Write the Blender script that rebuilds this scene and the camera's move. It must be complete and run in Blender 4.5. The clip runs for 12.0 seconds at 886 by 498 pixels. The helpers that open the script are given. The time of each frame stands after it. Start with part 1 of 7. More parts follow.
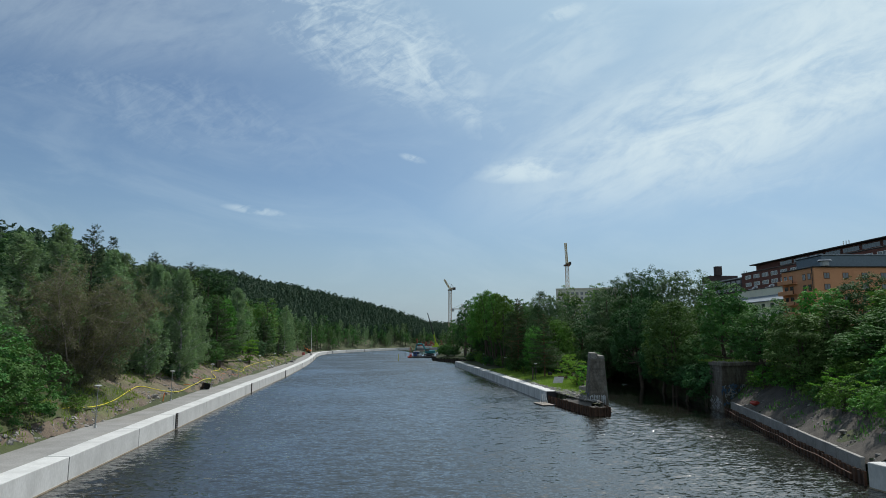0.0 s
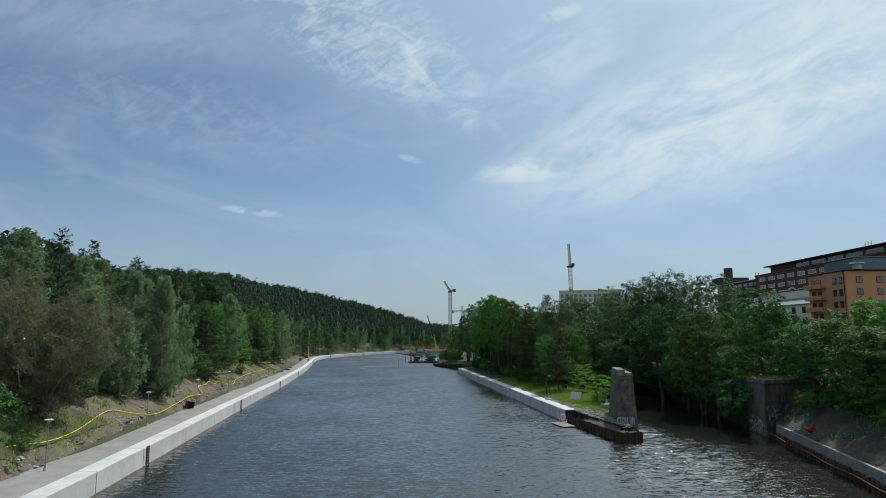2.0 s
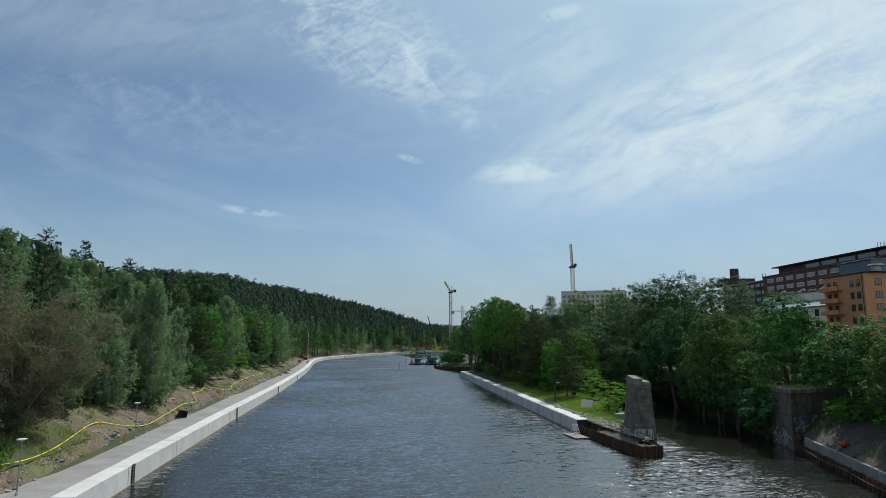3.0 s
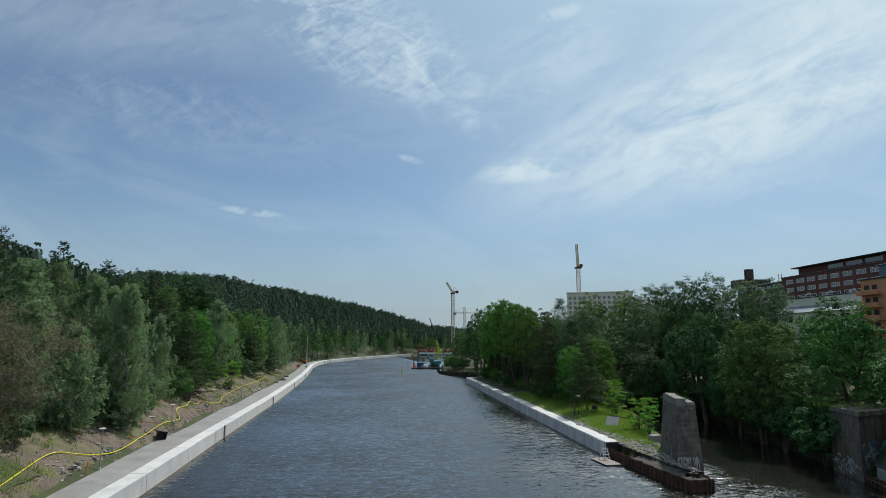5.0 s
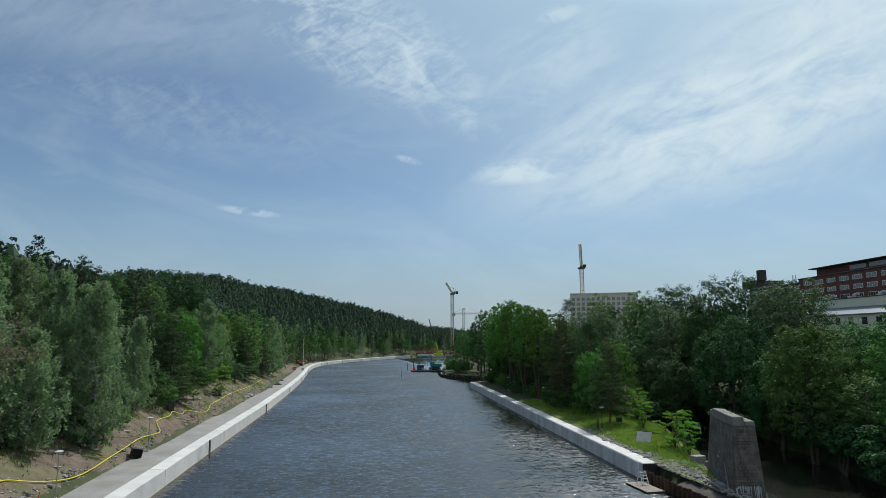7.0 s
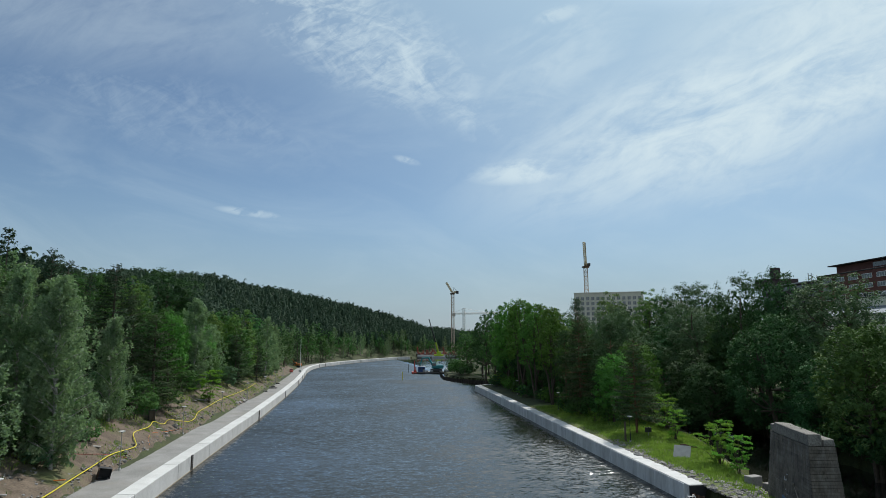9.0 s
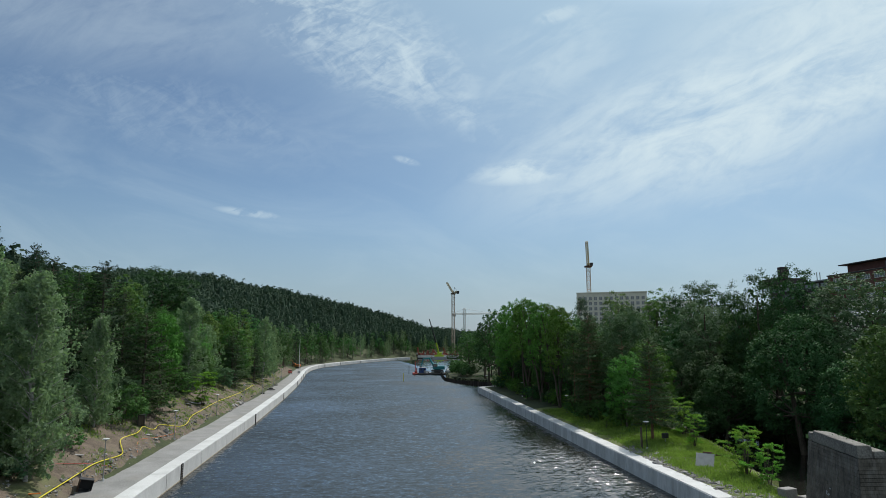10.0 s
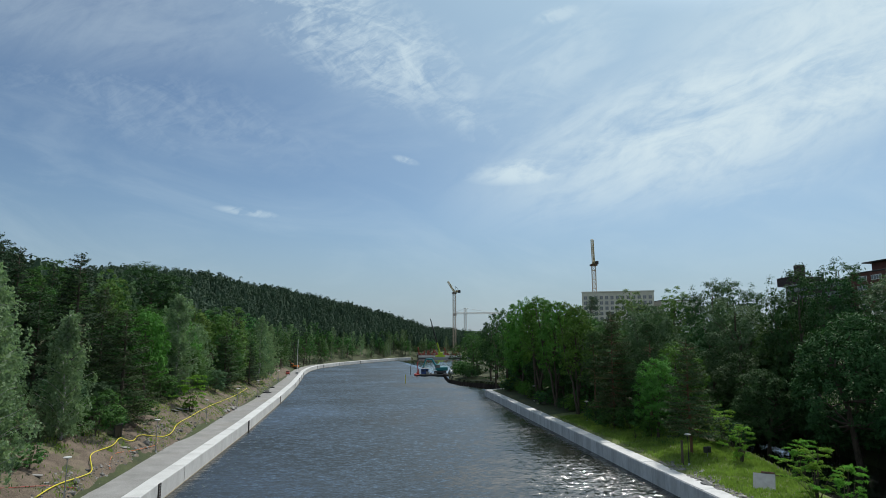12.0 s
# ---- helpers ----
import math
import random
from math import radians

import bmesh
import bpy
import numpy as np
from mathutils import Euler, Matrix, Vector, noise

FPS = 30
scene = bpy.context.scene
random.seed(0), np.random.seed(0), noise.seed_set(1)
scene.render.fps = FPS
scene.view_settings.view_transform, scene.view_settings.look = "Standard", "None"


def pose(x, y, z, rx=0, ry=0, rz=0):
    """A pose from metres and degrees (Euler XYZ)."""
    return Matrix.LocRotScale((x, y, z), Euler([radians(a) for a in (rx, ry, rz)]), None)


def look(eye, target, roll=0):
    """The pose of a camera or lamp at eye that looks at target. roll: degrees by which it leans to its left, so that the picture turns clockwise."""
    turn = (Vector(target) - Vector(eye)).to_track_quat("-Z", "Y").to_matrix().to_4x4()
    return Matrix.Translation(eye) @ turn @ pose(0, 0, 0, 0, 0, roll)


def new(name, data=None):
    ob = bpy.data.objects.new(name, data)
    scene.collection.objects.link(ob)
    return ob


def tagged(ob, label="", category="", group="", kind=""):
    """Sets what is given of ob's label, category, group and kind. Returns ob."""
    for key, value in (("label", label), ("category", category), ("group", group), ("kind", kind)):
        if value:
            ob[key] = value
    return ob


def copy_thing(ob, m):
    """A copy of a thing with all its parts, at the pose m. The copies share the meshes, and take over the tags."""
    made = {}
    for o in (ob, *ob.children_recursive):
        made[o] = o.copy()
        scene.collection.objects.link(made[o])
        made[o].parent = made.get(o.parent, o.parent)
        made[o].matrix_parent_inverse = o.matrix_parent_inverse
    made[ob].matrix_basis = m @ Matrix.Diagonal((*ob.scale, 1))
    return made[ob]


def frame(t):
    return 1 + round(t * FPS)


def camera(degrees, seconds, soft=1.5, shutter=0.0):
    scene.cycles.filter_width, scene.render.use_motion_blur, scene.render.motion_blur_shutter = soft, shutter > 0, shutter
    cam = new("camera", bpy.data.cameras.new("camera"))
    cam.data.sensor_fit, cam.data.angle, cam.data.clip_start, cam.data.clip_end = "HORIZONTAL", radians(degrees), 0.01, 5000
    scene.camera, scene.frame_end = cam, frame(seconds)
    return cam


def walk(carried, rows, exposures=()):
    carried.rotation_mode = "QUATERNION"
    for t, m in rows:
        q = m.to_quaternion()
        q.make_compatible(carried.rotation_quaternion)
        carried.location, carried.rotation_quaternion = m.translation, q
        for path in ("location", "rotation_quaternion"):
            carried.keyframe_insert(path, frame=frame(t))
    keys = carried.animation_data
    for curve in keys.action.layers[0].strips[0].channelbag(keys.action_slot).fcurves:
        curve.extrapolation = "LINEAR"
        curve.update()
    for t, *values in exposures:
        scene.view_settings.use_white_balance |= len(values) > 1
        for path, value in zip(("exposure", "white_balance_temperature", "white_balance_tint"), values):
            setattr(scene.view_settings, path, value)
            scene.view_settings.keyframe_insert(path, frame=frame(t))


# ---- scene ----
cam = camera(71.4, 12.0, 0.7)
PATH = [
    (0, (0.526, 15.413, 11.761), (0.826, 17.369, 12.047), 0.1),
    (0.5, (0.496, 18.081, 12.289), (0.797, 20.037, 12.577), 0.0),
    (1, (0.587, 20.662, 12.869), (0.89, 22.618, 13.156), -0.0),
    (1.5, (0.582, 23.361, 13.417), (0.886, 25.316, 13.705), -0.0),
    (2, (0.607, 26.057, 13.924), (0.912, 28.012, 14.212), -0.1),
    (2.5, (0.49, 28.639, 14.471), (0.797, 30.594, 14.758), -0.1),
    (3, (0.377, 31.197, 14.912), (0.684, 33.153, 15.2), -0.1),
    (5, (0.667, 42.467, 16.586), (0.972, 44.423, 16.875), -0.2),
    (5.5, (0.503, 45.232, 16.895), (0.811, 47.187, 17.185), -0.1),
    (6, (0.379, 47.95, 17.031), (0.689, 49.905, 17.322), -0.1),
    (6.5, (0.375, 50.73, 17.158), (0.685, 52.684, 17.448), -0.1),
    (7, (0.21, 53.503, 17.285), (0.523, 55.457, 17.576), 0.0),
    (9, (0.149, 64.249, 17.525), (0.467, 66.202, 17.817), -0.1),
    (9.5, (0.074, 66.849, 17.561), (0.392, 68.802, 17.855), -0.1),
    (10, (0.126, 69.479, 17.597), (0.445, 71.431, 17.89), -0.1),
    (10.5, (0.115, 72.139, 17.727), (0.434, 74.092, 18.02), -0.0),
    (11, (-0.008, 74.873, 17.811), (0.313, 76.826, 18.103), 0.1),
    (11.5, (-0.139, 77.555, 17.77), (0.183, 79.508, 18.063), 0.0),
    (12, (-0.204, 80.08, 17.831), (0.118, 82.032, 18.123), 0.0),
]
walk(cam, [(t, look(eye, target, roll)) for t, eye, target, roll in PATH])

# ---- light ----
SUN_AZ, SUN_EL = radians(40), radians(52)      # measured from +y towards +x, and above the horizon
world = bpy.data.worlds.new("world")
scene.world = world
world.use_nodes = True
wn, wl = world.node_tree.nodes, world.node_tree.links
wn.clear()


def w_math(op, a, b=None, c=None, clamp=False):
    n = wn.new("ShaderNodeMath")
    n.operation, n.use_clamp = op, clamp
    for i, v in enumerate((a, b, c)):
        if v is None:
            continue
        if isinstance(v, (int, float)):
            n.inputs[i].default_value = v
        else:
            wl.new(v, n.inputs[i])
    return n.outputs[0]


def w_dot(v, const):
    n = wn.new("ShaderNodeVectorMath")
    n.operation = 'DOT_PRODUCT'
    n.inputs[1].default_value = const
    wl.new(v, n.inputs[0])
    return n.outputs["Value"]


def w_noise(v, scale, detail, roughness=0.6, distortion=0.0):
    n = wn.new("ShaderNodeTexNoise")
    n.inputs["Scale"].default_value, n.inputs["Detail"].default_value = scale, detail
    n.inputs["Roughness"].default_value, n.inputs["Distortion"].default_value = roughness, distortion
    wl.new(v, n.inputs["Vector"])
    return n.outputs["Fac"]


def w_range(v, a, b, c=0.0, d=1.0):
    n = wn.new("ShaderNodeMapRange")
    n.interpolation_type = 'SMOOTHSTEP'
    for k, x in zip(("From Min", "From Max", "To Min", "To Max"), (a, b, c, d)):
        n.inputs[k].default_value = x
    wl.new(v, n.inputs["Value"])
    return n.outputs["Result"]


w_dir = wn.new("ShaderNodeTexCoord").outputs["Generated"]
# the cloud layer: a flat sheet high above, seen in perspective
w_up = w_math('ADD', w_math('MAXIMUM', w_dot(w_dir, (0, 0, 1)), 0.0), 0.16)
w_sheet = wn.new("ShaderNodeCombineXYZ")
wl.new(w_math('DIVIDE', w_dot(w_dir, (0.92, -0.39, 0)), w_up), w_sheet.inputs[0])
wl.new(w_math('DIVIDE', w_dot(w_dir, (0.39, 0.92, 0)), w_up), w_sheet.inputs[1])
w_long = wn.new("ShaderNodeMapping")
w_long.inputs["Scale"].default_value = (0.75, 1.05, 1)
wl.new(w_sheet.outputs[0], w_long.inputs["Vector"])
w_wisp = w_noise(w_long.outputs[0], 1.5, 8, 0.62, 0.7)
w_tex = w_math('MULTIPLY_ADD', w_noise(w_sheet.outputs[0], 7.0, 6, 0.6, 0.4), 0.45, w_math('MULTIPLY', w_wisp, 0.62))
# bearings of the single clouds: across and up from the way down the canal
AHEAD, ACROSS, UPWARD = (0.158, 0.976, 0.147), (0.987, -0.160, 0.0), (-0.0235, -0.145, 0.989)
w_front = w_math('MAXIMUM', w_dot(w_dir, AHEAD), 0.08)
w_uv = wn.new("ShaderNodeCombineXYZ")
wl.new(w_math('DIVIDE', w_dot(w_dir, ACROSS), w_front), w_uv.inputs[0])
wl.new(w_math('DIVIDE', w_dot(w_dir, UPWARD), w_front), w_uv.inputs[1])


def cloud(u, v, ru, rv, turn, amount, low, high, tex):
    """A cloud of that bearing, half-width and slant, frayed by the noise between low and high."""
    m = wn.new("ShaderNodeMapping")
    m.vector_type = 'TEXTURE'
    m.inputs["Location"].default_value = (u, v, 0)
    m.inputs["Rotation"].default_value = (0, 0, radians(turn))
    m.inputs["Scale"].default_value = (ru, rv, 1)
    wl.new(w_uv.outputs[0], m.inputs["Vector"])
    ln = wn.new("ShaderNodeVectorMath")
    ln.operation = 'LENGTH'
    wl.new(m.outputs[0], ln.inputs[0])
    return w_math('MULTIPLY', w_range(ln.outputs["Value"], 1.0, 0.25), w_range(tex, low, high, 0.0, amount))


def streaks(turn, along_, across_, scale, distortion, shift=0.0):
    """Noise drawn out along a slant: the fibres of high thin cloud."""
    m = wn.new("ShaderNodeMapping")
    m.vector_type = 'TEXTURE'
    m.inputs["Location"].default_value = (shift, shift * 0.7, 0)
    m.inputs["Rotation"].default_value = (0, 0, radians(turn))
    m.inputs["Scale"].default_value = (along_, across_, 1)
    wl.new(w_uv.outputs[0], m.inputs["Vector"])
    return w_noise(m.outputs[0], scale, 9, 0.62, distortion)


w_fall = w_math('MULTIPLY_ADD', streaks(-32, 1.0, 0.55, 9.0, 1.1), 0.62, w_math('MULTIPLY', streaks(24, 1.0, 0.4, 30.0, 0.8, 1.3), 0.38))     # fleece slanting down
w_rise = w_math('MULTIPLY_ADD', streaks(21, 1.0, 0.34, 5.0, 0.9, 2.1), 0.7, w_math('MULTIPLY', streaks(30, 1.0, 0.5, 19.0, 0.7, 3.7), 0.3))  # broad band slanting up
w_veil = w_range(streaks(-12, 1.0, 0.3, 2.6, 0.8, 5.2), 0.40, 0.72, 0.0, 0.13)
w_cover = w_veil
for row in ((-0.130, 0.340, 0.31, 0.115, -27, 0.72, 0.37, 0.66, w_fall), (0.020, 0.245, 0.15, 0.055, -44, 0.46, 0.40, 0.68, w_fall),
            (0.150, 0.126, 0.145, 0.036, 5, 0.86, 0.34, 0.60, w_rise), (0.240, 0.140, 0.20, 0.030, 10, 0.55, 0.38, 0.62, w_rise),
            (0.50, 0.235, 0.60, 0.165, 19, 0.95, 0.25, 0.62, w_rise), (0.42, 0.105, 0.46, 0.075, 9, 0.36, 0.36, 0.70, w_rise),
            (0.70, 0.350, 0.50, 0.210, 16, 0.85, 0.22, 0.62, w_rise), (0.17, 0.300, 0.24, 0.110, 30, 0.42, 0.38, 0.70, w_rise),
            (0.19, 0.380, 0.055, 0.018, 16, 0.5, 0.36, 0.58, w_fall), (-0.60, 0.400, 0.52, 0.150, -8, 0.30, 0.10, 0.72, w_rise),
            (-0.45, 0.225, 0.42, 0.100, -14, 0.20, 0.34, 0.70, w_fall), (-0.315, 0.059, 0.075, 0.010, -8, 0.5, 0.36, 0.6, w_fall),
            (-0.058, 0.143, 0.028, 0.008, -16, 0.5, 0.34, 0.56, w_fall)):
    w_cover = w_math('MAXIMUM', w_cover, cloud(*row))
w_back = w_math('MULTIPLY', w_range(w_dot(w_dir, AHEAD), 0.30, -0.35), w_range(w_tex, 0.40, 0.62, 0.22, 0.75))      # bright broken cloud behind
w_cover = w_math('MAXIMUM', w_cover, w_back)
w_glow = w_range(w_dot(w_dir, (0.40, 0.47, 0.79)), 0.60, 0.99, 0.0, 0.80)       # thin bright haze round the sun
w_low = w_range(w_dot(w_dir, (0, 0, 1)), 0.22, 0.0, 0.0, 0.75)                  # pale haze low down
w_sky = wn.new("ShaderNodeTexSky")
w_sky.sky_type, w_sky.sun_disc = 'NISHITA', False
w_sky.sun_elevation, w_sky.sun_rotation = SUN_EL, SUN_AZ
w_sky.air_density, w_sky.dust_density, w_sky.ozone_density = 1.0, 0.3, 2.0


def w_over(below, fac, colour):
    n = wn.new("ShaderNodeMixRGB")
    n.inputs["Color2"].default_value = (*colour, 1)
    wl.new(fac, n.inputs["Fac"])
    wl.new(below, n.inputs["Color1"])
    return n.outputs[0]


w_dim = wn.new("ShaderNodeVectorMath")
w_dim.operation = 'MULTIPLY'
w_dim.inputs[1].default_value = (0.745, 0.80, 0.81)
wl.new(w_sky.outputs["Color"], w_dim.inputs[0])
w_colour = w_over(w_dim.outputs[0], w_low, (2.65, 3.6, 4.7))
w_colour = w_over(w_colour, w_glow, (4.8, 6.7, 8.0))
w_colour = w_over(w_colour, w_cover, (6.5, 7.8, 8.4))
w_colour = w_over(w_colour, w_range(w_dot(w_dir, (0.396, 0.472, 0.788)), 0.90, 0.995, 0.0, 0.85), (26, 27, 27))      # bright ring of haze close round the sun
w_bg = wn.new("ShaderNodeBackground")
w_bg.inputs["Strength"].default_value = 0.1
wl.new(w_colour, w_bg.inputs["Color"])
w_out = wn.new("ShaderNodeOutputWorld")
wl.new(w_bg.outputs["Background"], w_out.inputs["Surface"])

sun_data = bpy.data.lights.new("sun", 'SUN')
sun_data.energy, sun_data.angle, sun_data.color = 3.6, radians(1.5), (1.0, 0.96, 0.90)
sun = new("sun", sun_data)
SUN_DIR = Vector((math.sin(SUN_AZ) * math.cos(SUN_EL), math.cos(SUN_AZ) * math.cos(SUN_EL), math.sin(SUN_EL)))
sun.matrix_world = look(SUN_DIR * 100, (0, 0, 0))
scene.view_settings.exposure = 0.0

# ---- materials ----
def surface(name, dark, light, scale=1.0, rough=0.8, bump=0.3, fine=12.0, metallic=0.0, stretch=(1, 1, 1), stain=None, stain_amount=0.5,
            stain_scale=0.3, per_object=0.0, per_island=0.0, specular=0.4, depth=0.03):
    """A rough, worn surface: two scales of noise between two colours, an optional stain, fine relief."""
    m = bpy.data.materials.new(name)
    m.use_nodes = True
    n, l = m.node_tree.nodes, m.node_tree.links
    b = n["Principled BSDF"]
    co = n.new("ShaderNodeTexCoord")
    mp = n.new("ShaderNodeMapping")
    mp.inputs["Scale"].default_value = stretch
    geo = n.new("ShaderNodeNewGeometry")
    l.new(geo.outputs["Position"], mp.inputs["Vector"])
    big, small = n.new("ShaderNodeTexNoise"), n.new("ShaderNodeTexNoise")
    big.inputs["Scale"].default_value, big.inputs["Detail"].default_value = scale, 6
    small.inputs["Scale"].default_value, small.inputs["Detail"].default_value = scale * fine, 5
    for t in (big, small):
        l.new(mp.outputs["Vector"], t.inputs["Vector"])
    add = n.new("ShaderNodeMath")
    add.operation = 'MULTIPLY_ADD'
    add.inputs[1].default_value = 0.5
    half = n.new("ShaderNodeMath")
    half.operation = 'MULTIPLY'
    half.inputs[1].default_value = 0.5
    l.new(small.outputs["Fac"], half.inputs[0])
    l.new(big.outputs["Fac"], add.inputs[0])
    l.new(half.outputs[0], add.inputs[2])
    ramp = n.new("ShaderNodeValToRGB")
    ramp.color_ramp.elements[0].position, ramp.color_ramp.elements[1].position = 0.36, 0.66
    ramp.color_ramp.elements[0].color, ramp.color_ramp.elements[1].color = (*dark, 1), (*light, 1)
    l.new(add.outputs[0], ramp.inputs["Fac"])
    colour = ramp.outputs["Color"]
    if stain:
        s = n.new("ShaderNodeTexNoise")
        s.inputs["Scale"].default_value, s.inputs["Detail"].default_value, s.inputs["Roughness"].default_value = stain_scale, 8, 0.65
        l.new(mp.outputs["Vector"], s.inputs["Vector"])
        sr = n.new("ShaderNodeMapRange")
        sr.inputs["From Min"].default_value, sr.inputs["From Max"].default_value, sr.inputs["To Max"].default_value = 0.5, 0.68, stain_amount
        l.new(s.outputs["Fac"], sr.inputs["Value"])
        mx = n.new("ShaderNodeMixRGB")
        mx.inputs["Color2"].default_value = (*stain, 1)
        l.new(sr.outputs["Result"], mx.inputs["Fac"])
        l.new(colour, mx.inputs["Color1"])
        colour = mx.outputs["Color"]
    if per_object or per_island:
        hsv = n.new("ShaderNodeHueSaturation")
        mr = n.new("ShaderNodeMapRange")
        amount = per_object or per_island
        mr.inputs["To Min"].default_value, mr.inputs["To Max"].default_value = 1 - amount, 1 + amount
        if per_object:
            l.new(n.new("ShaderNodeObjectInfo").outputs["Random"], mr.inputs["Value"])
        else:
            l.new(geo.outputs["Random Per Island"], mr.inputs["Value"])
        l.new(mr.outputs["Result"], hsv.inputs["Value"])
        l.new(colour, hsv.inputs["Color"])
        colour = hsv.outputs["Color"]
    l.new(colour, b.inputs["Base Color"])
    b.inputs["Roughness"].default_value, b.inputs["Metallic"].default_value = rough, metallic
    b.inputs["Specular IOR Level"].default_value = specular
    if bump:
        bp = n.new("ShaderNodeBump")
        bp.inputs["Strength"].default_value, bp.inputs["Distance"].default_value = bump, depth
        l.new(add.outputs[0], bp.inputs["Height"])
        l.new(bp.outputs["Normal"], b.inputs["Normal"])
    return m


def foliage(name, dark, light, tree_shift=0.25, through_light=0.15, rough=0.5, patch=0.45, leafy=0.35, gloss=0.03, lean_by=0.7):
    """Leaves: every leaf and every tree a little different, partly see-through to light."""
    m = bpy.data.materials.new(name)
    m.use_nodes = True
    n, l = m.node_tree.nodes, m.node_tree.links
    b, out = n["Principled BSDF"], n["Material Output"]
    geo, info = n.new("ShaderNodeNewGeometry"), n.new("ShaderNodeObjectInfo")
    noise_t = n.new("ShaderNodeTexNoise")
    noise_t.inputs["Scale"].default_value, noise_t.inputs["Detail"].default_value = patch, 4
    l.new(geo.outputs["Position"], noise_t.inputs["Vector"])
    mixf = n.new("ShaderNodeMath")
    mixf.operation = 'MULTIPLY_ADD'
    mixf.inputs[1].default_value = leafy
    l.new(geo.outputs["Random Per Island"], mixf.inputs[0])
    sub = n.new("ShaderNodeMath")
    sub.operation = 'MULTIPLY_ADD'
    sub.inputs[1].default_value, sub.inputs[2].default_value = 1.1, -0.3
    l.new(noise_t.outputs["Fac"], sub.inputs[0])
    l.new(sub.outputs[0], mixf.inputs[2])
    mx = n.new("ShaderNodeMixRGB")
    mx.inputs["Color1"].default_value, mx.inputs["Color2"].default_value = (*dark, 1), (*light, 1)
    fleck = n.new("ShaderNodeTexNoise")
    fleck.inputs["Scale"].default_value, fleck.inputs["Detail"].default_value = 7.0, 2
    l.new(geo.outputs["Position"], fleck.inputs["Vector"])
    spread = n.new("ShaderNodeMath")
    spread.operation = 'MULTIPLY_ADD'
    spread.inputs[1].default_value = 0.5
    l.new(fleck.outputs["Fac"], spread.inputs[0])
    back = n.new("ShaderNodeMath")
    back.operation = 'SUBTRACT'
    back.inputs[1].default_value = 0.25
    l.new(mixf.outputs[0], back.inputs[0])
    l.new(back.outputs[0], spread.inputs[2])
    l.new(spread.outputs[0], mx.inputs["Fac"])
    mx.use_clamp = True
    lean = n.new("ShaderNodeVectorMath")
    lean.operation = 'MULTIPLY_ADD'
    lean.inputs[1].default_value, lean.inputs[2].default_value = (lean_by,) * 3, (-lean_by / 2,) * 3
    l.new(fleck.outputs["Color"], lean.inputs[0])
    tilt = n.new("ShaderNodeVectorMath")
    tilt.operation = 'ADD'
    l.new(lean.outputs[0], tilt.inputs[0])
    l.new(geo.outputs["Normal"], tilt.inputs[1])
    unit_n = n.new("ShaderNodeVectorMath")
    unit_n.operation = 'NORMALIZE'
    l.new(tilt.outputs[0], unit_n.inputs[0])
    l.new(unit_n.outputs[0], b.inputs["Normal"])
    hsv = n.new("ShaderNodeHueSaturation")
    mr, mh = n.new("ShaderNodeMapRange"), n.new("ShaderNodeMapRange")
    mr.inputs["To Min"].default_value, mr.inputs["To Max"].default_value = 1 - tree_shift, 1 + tree_shift
    mh.inputs["To Min"].default_value, mh.inputs["To Max"].default_value = 0.48, 0.525
    l.new(info.outputs["Random"], mr.inputs["Value"])
    l.new(info.outputs["Random"], mh.inputs["Value"])
    l.new(mr.outputs["Result"], hsv.inputs["Value"])
    l.new(mh.outputs["Result"], hsv.inputs["Hue"])
    l.new(mx.outputs["Color"], hsv.inputs["Color"])
    l.new(hsv.outputs["Color"], b.inputs["Base Color"])
    b.inputs["Roughness"].default_value, b.inputs["Specular IOR Level"].default_value = rough, gloss
    tr = n.new("ShaderNodeBsdfTranslucent")
    bright = n.new("ShaderNodeMixRGB")
    bright.blend_type = 'MULTIPLY'
    bright.inputs["Fac"].default_value = 1
    bright.inputs["Color2"].default_value = (1.25, 1.5, 0.9, 1)
    l.new(hsv.outputs["Color"], bright.inputs["Color1"])
    l.new(bright.outputs["Color"], tr.inputs["Color"])
    ms = n.new("ShaderNodeMixShader")
    ms.inputs["Fac"].default_value = through_light
    l.new(b.outputs["BSDF"], ms.inputs[1])
    l.new(tr.outputs["BSDF"], ms.inputs[2])
    l.new(ms.outputs["Shader"], out.inputs["Surface"])
    return m


def plain(name, colour, rough=0.5, metallic=0.0):
    return surface(name, tuple(c * 0.82 for c in colour), tuple(min(1, c * 1.1) for c in colour), 2.0, rough, 0.08, 9, metallic)


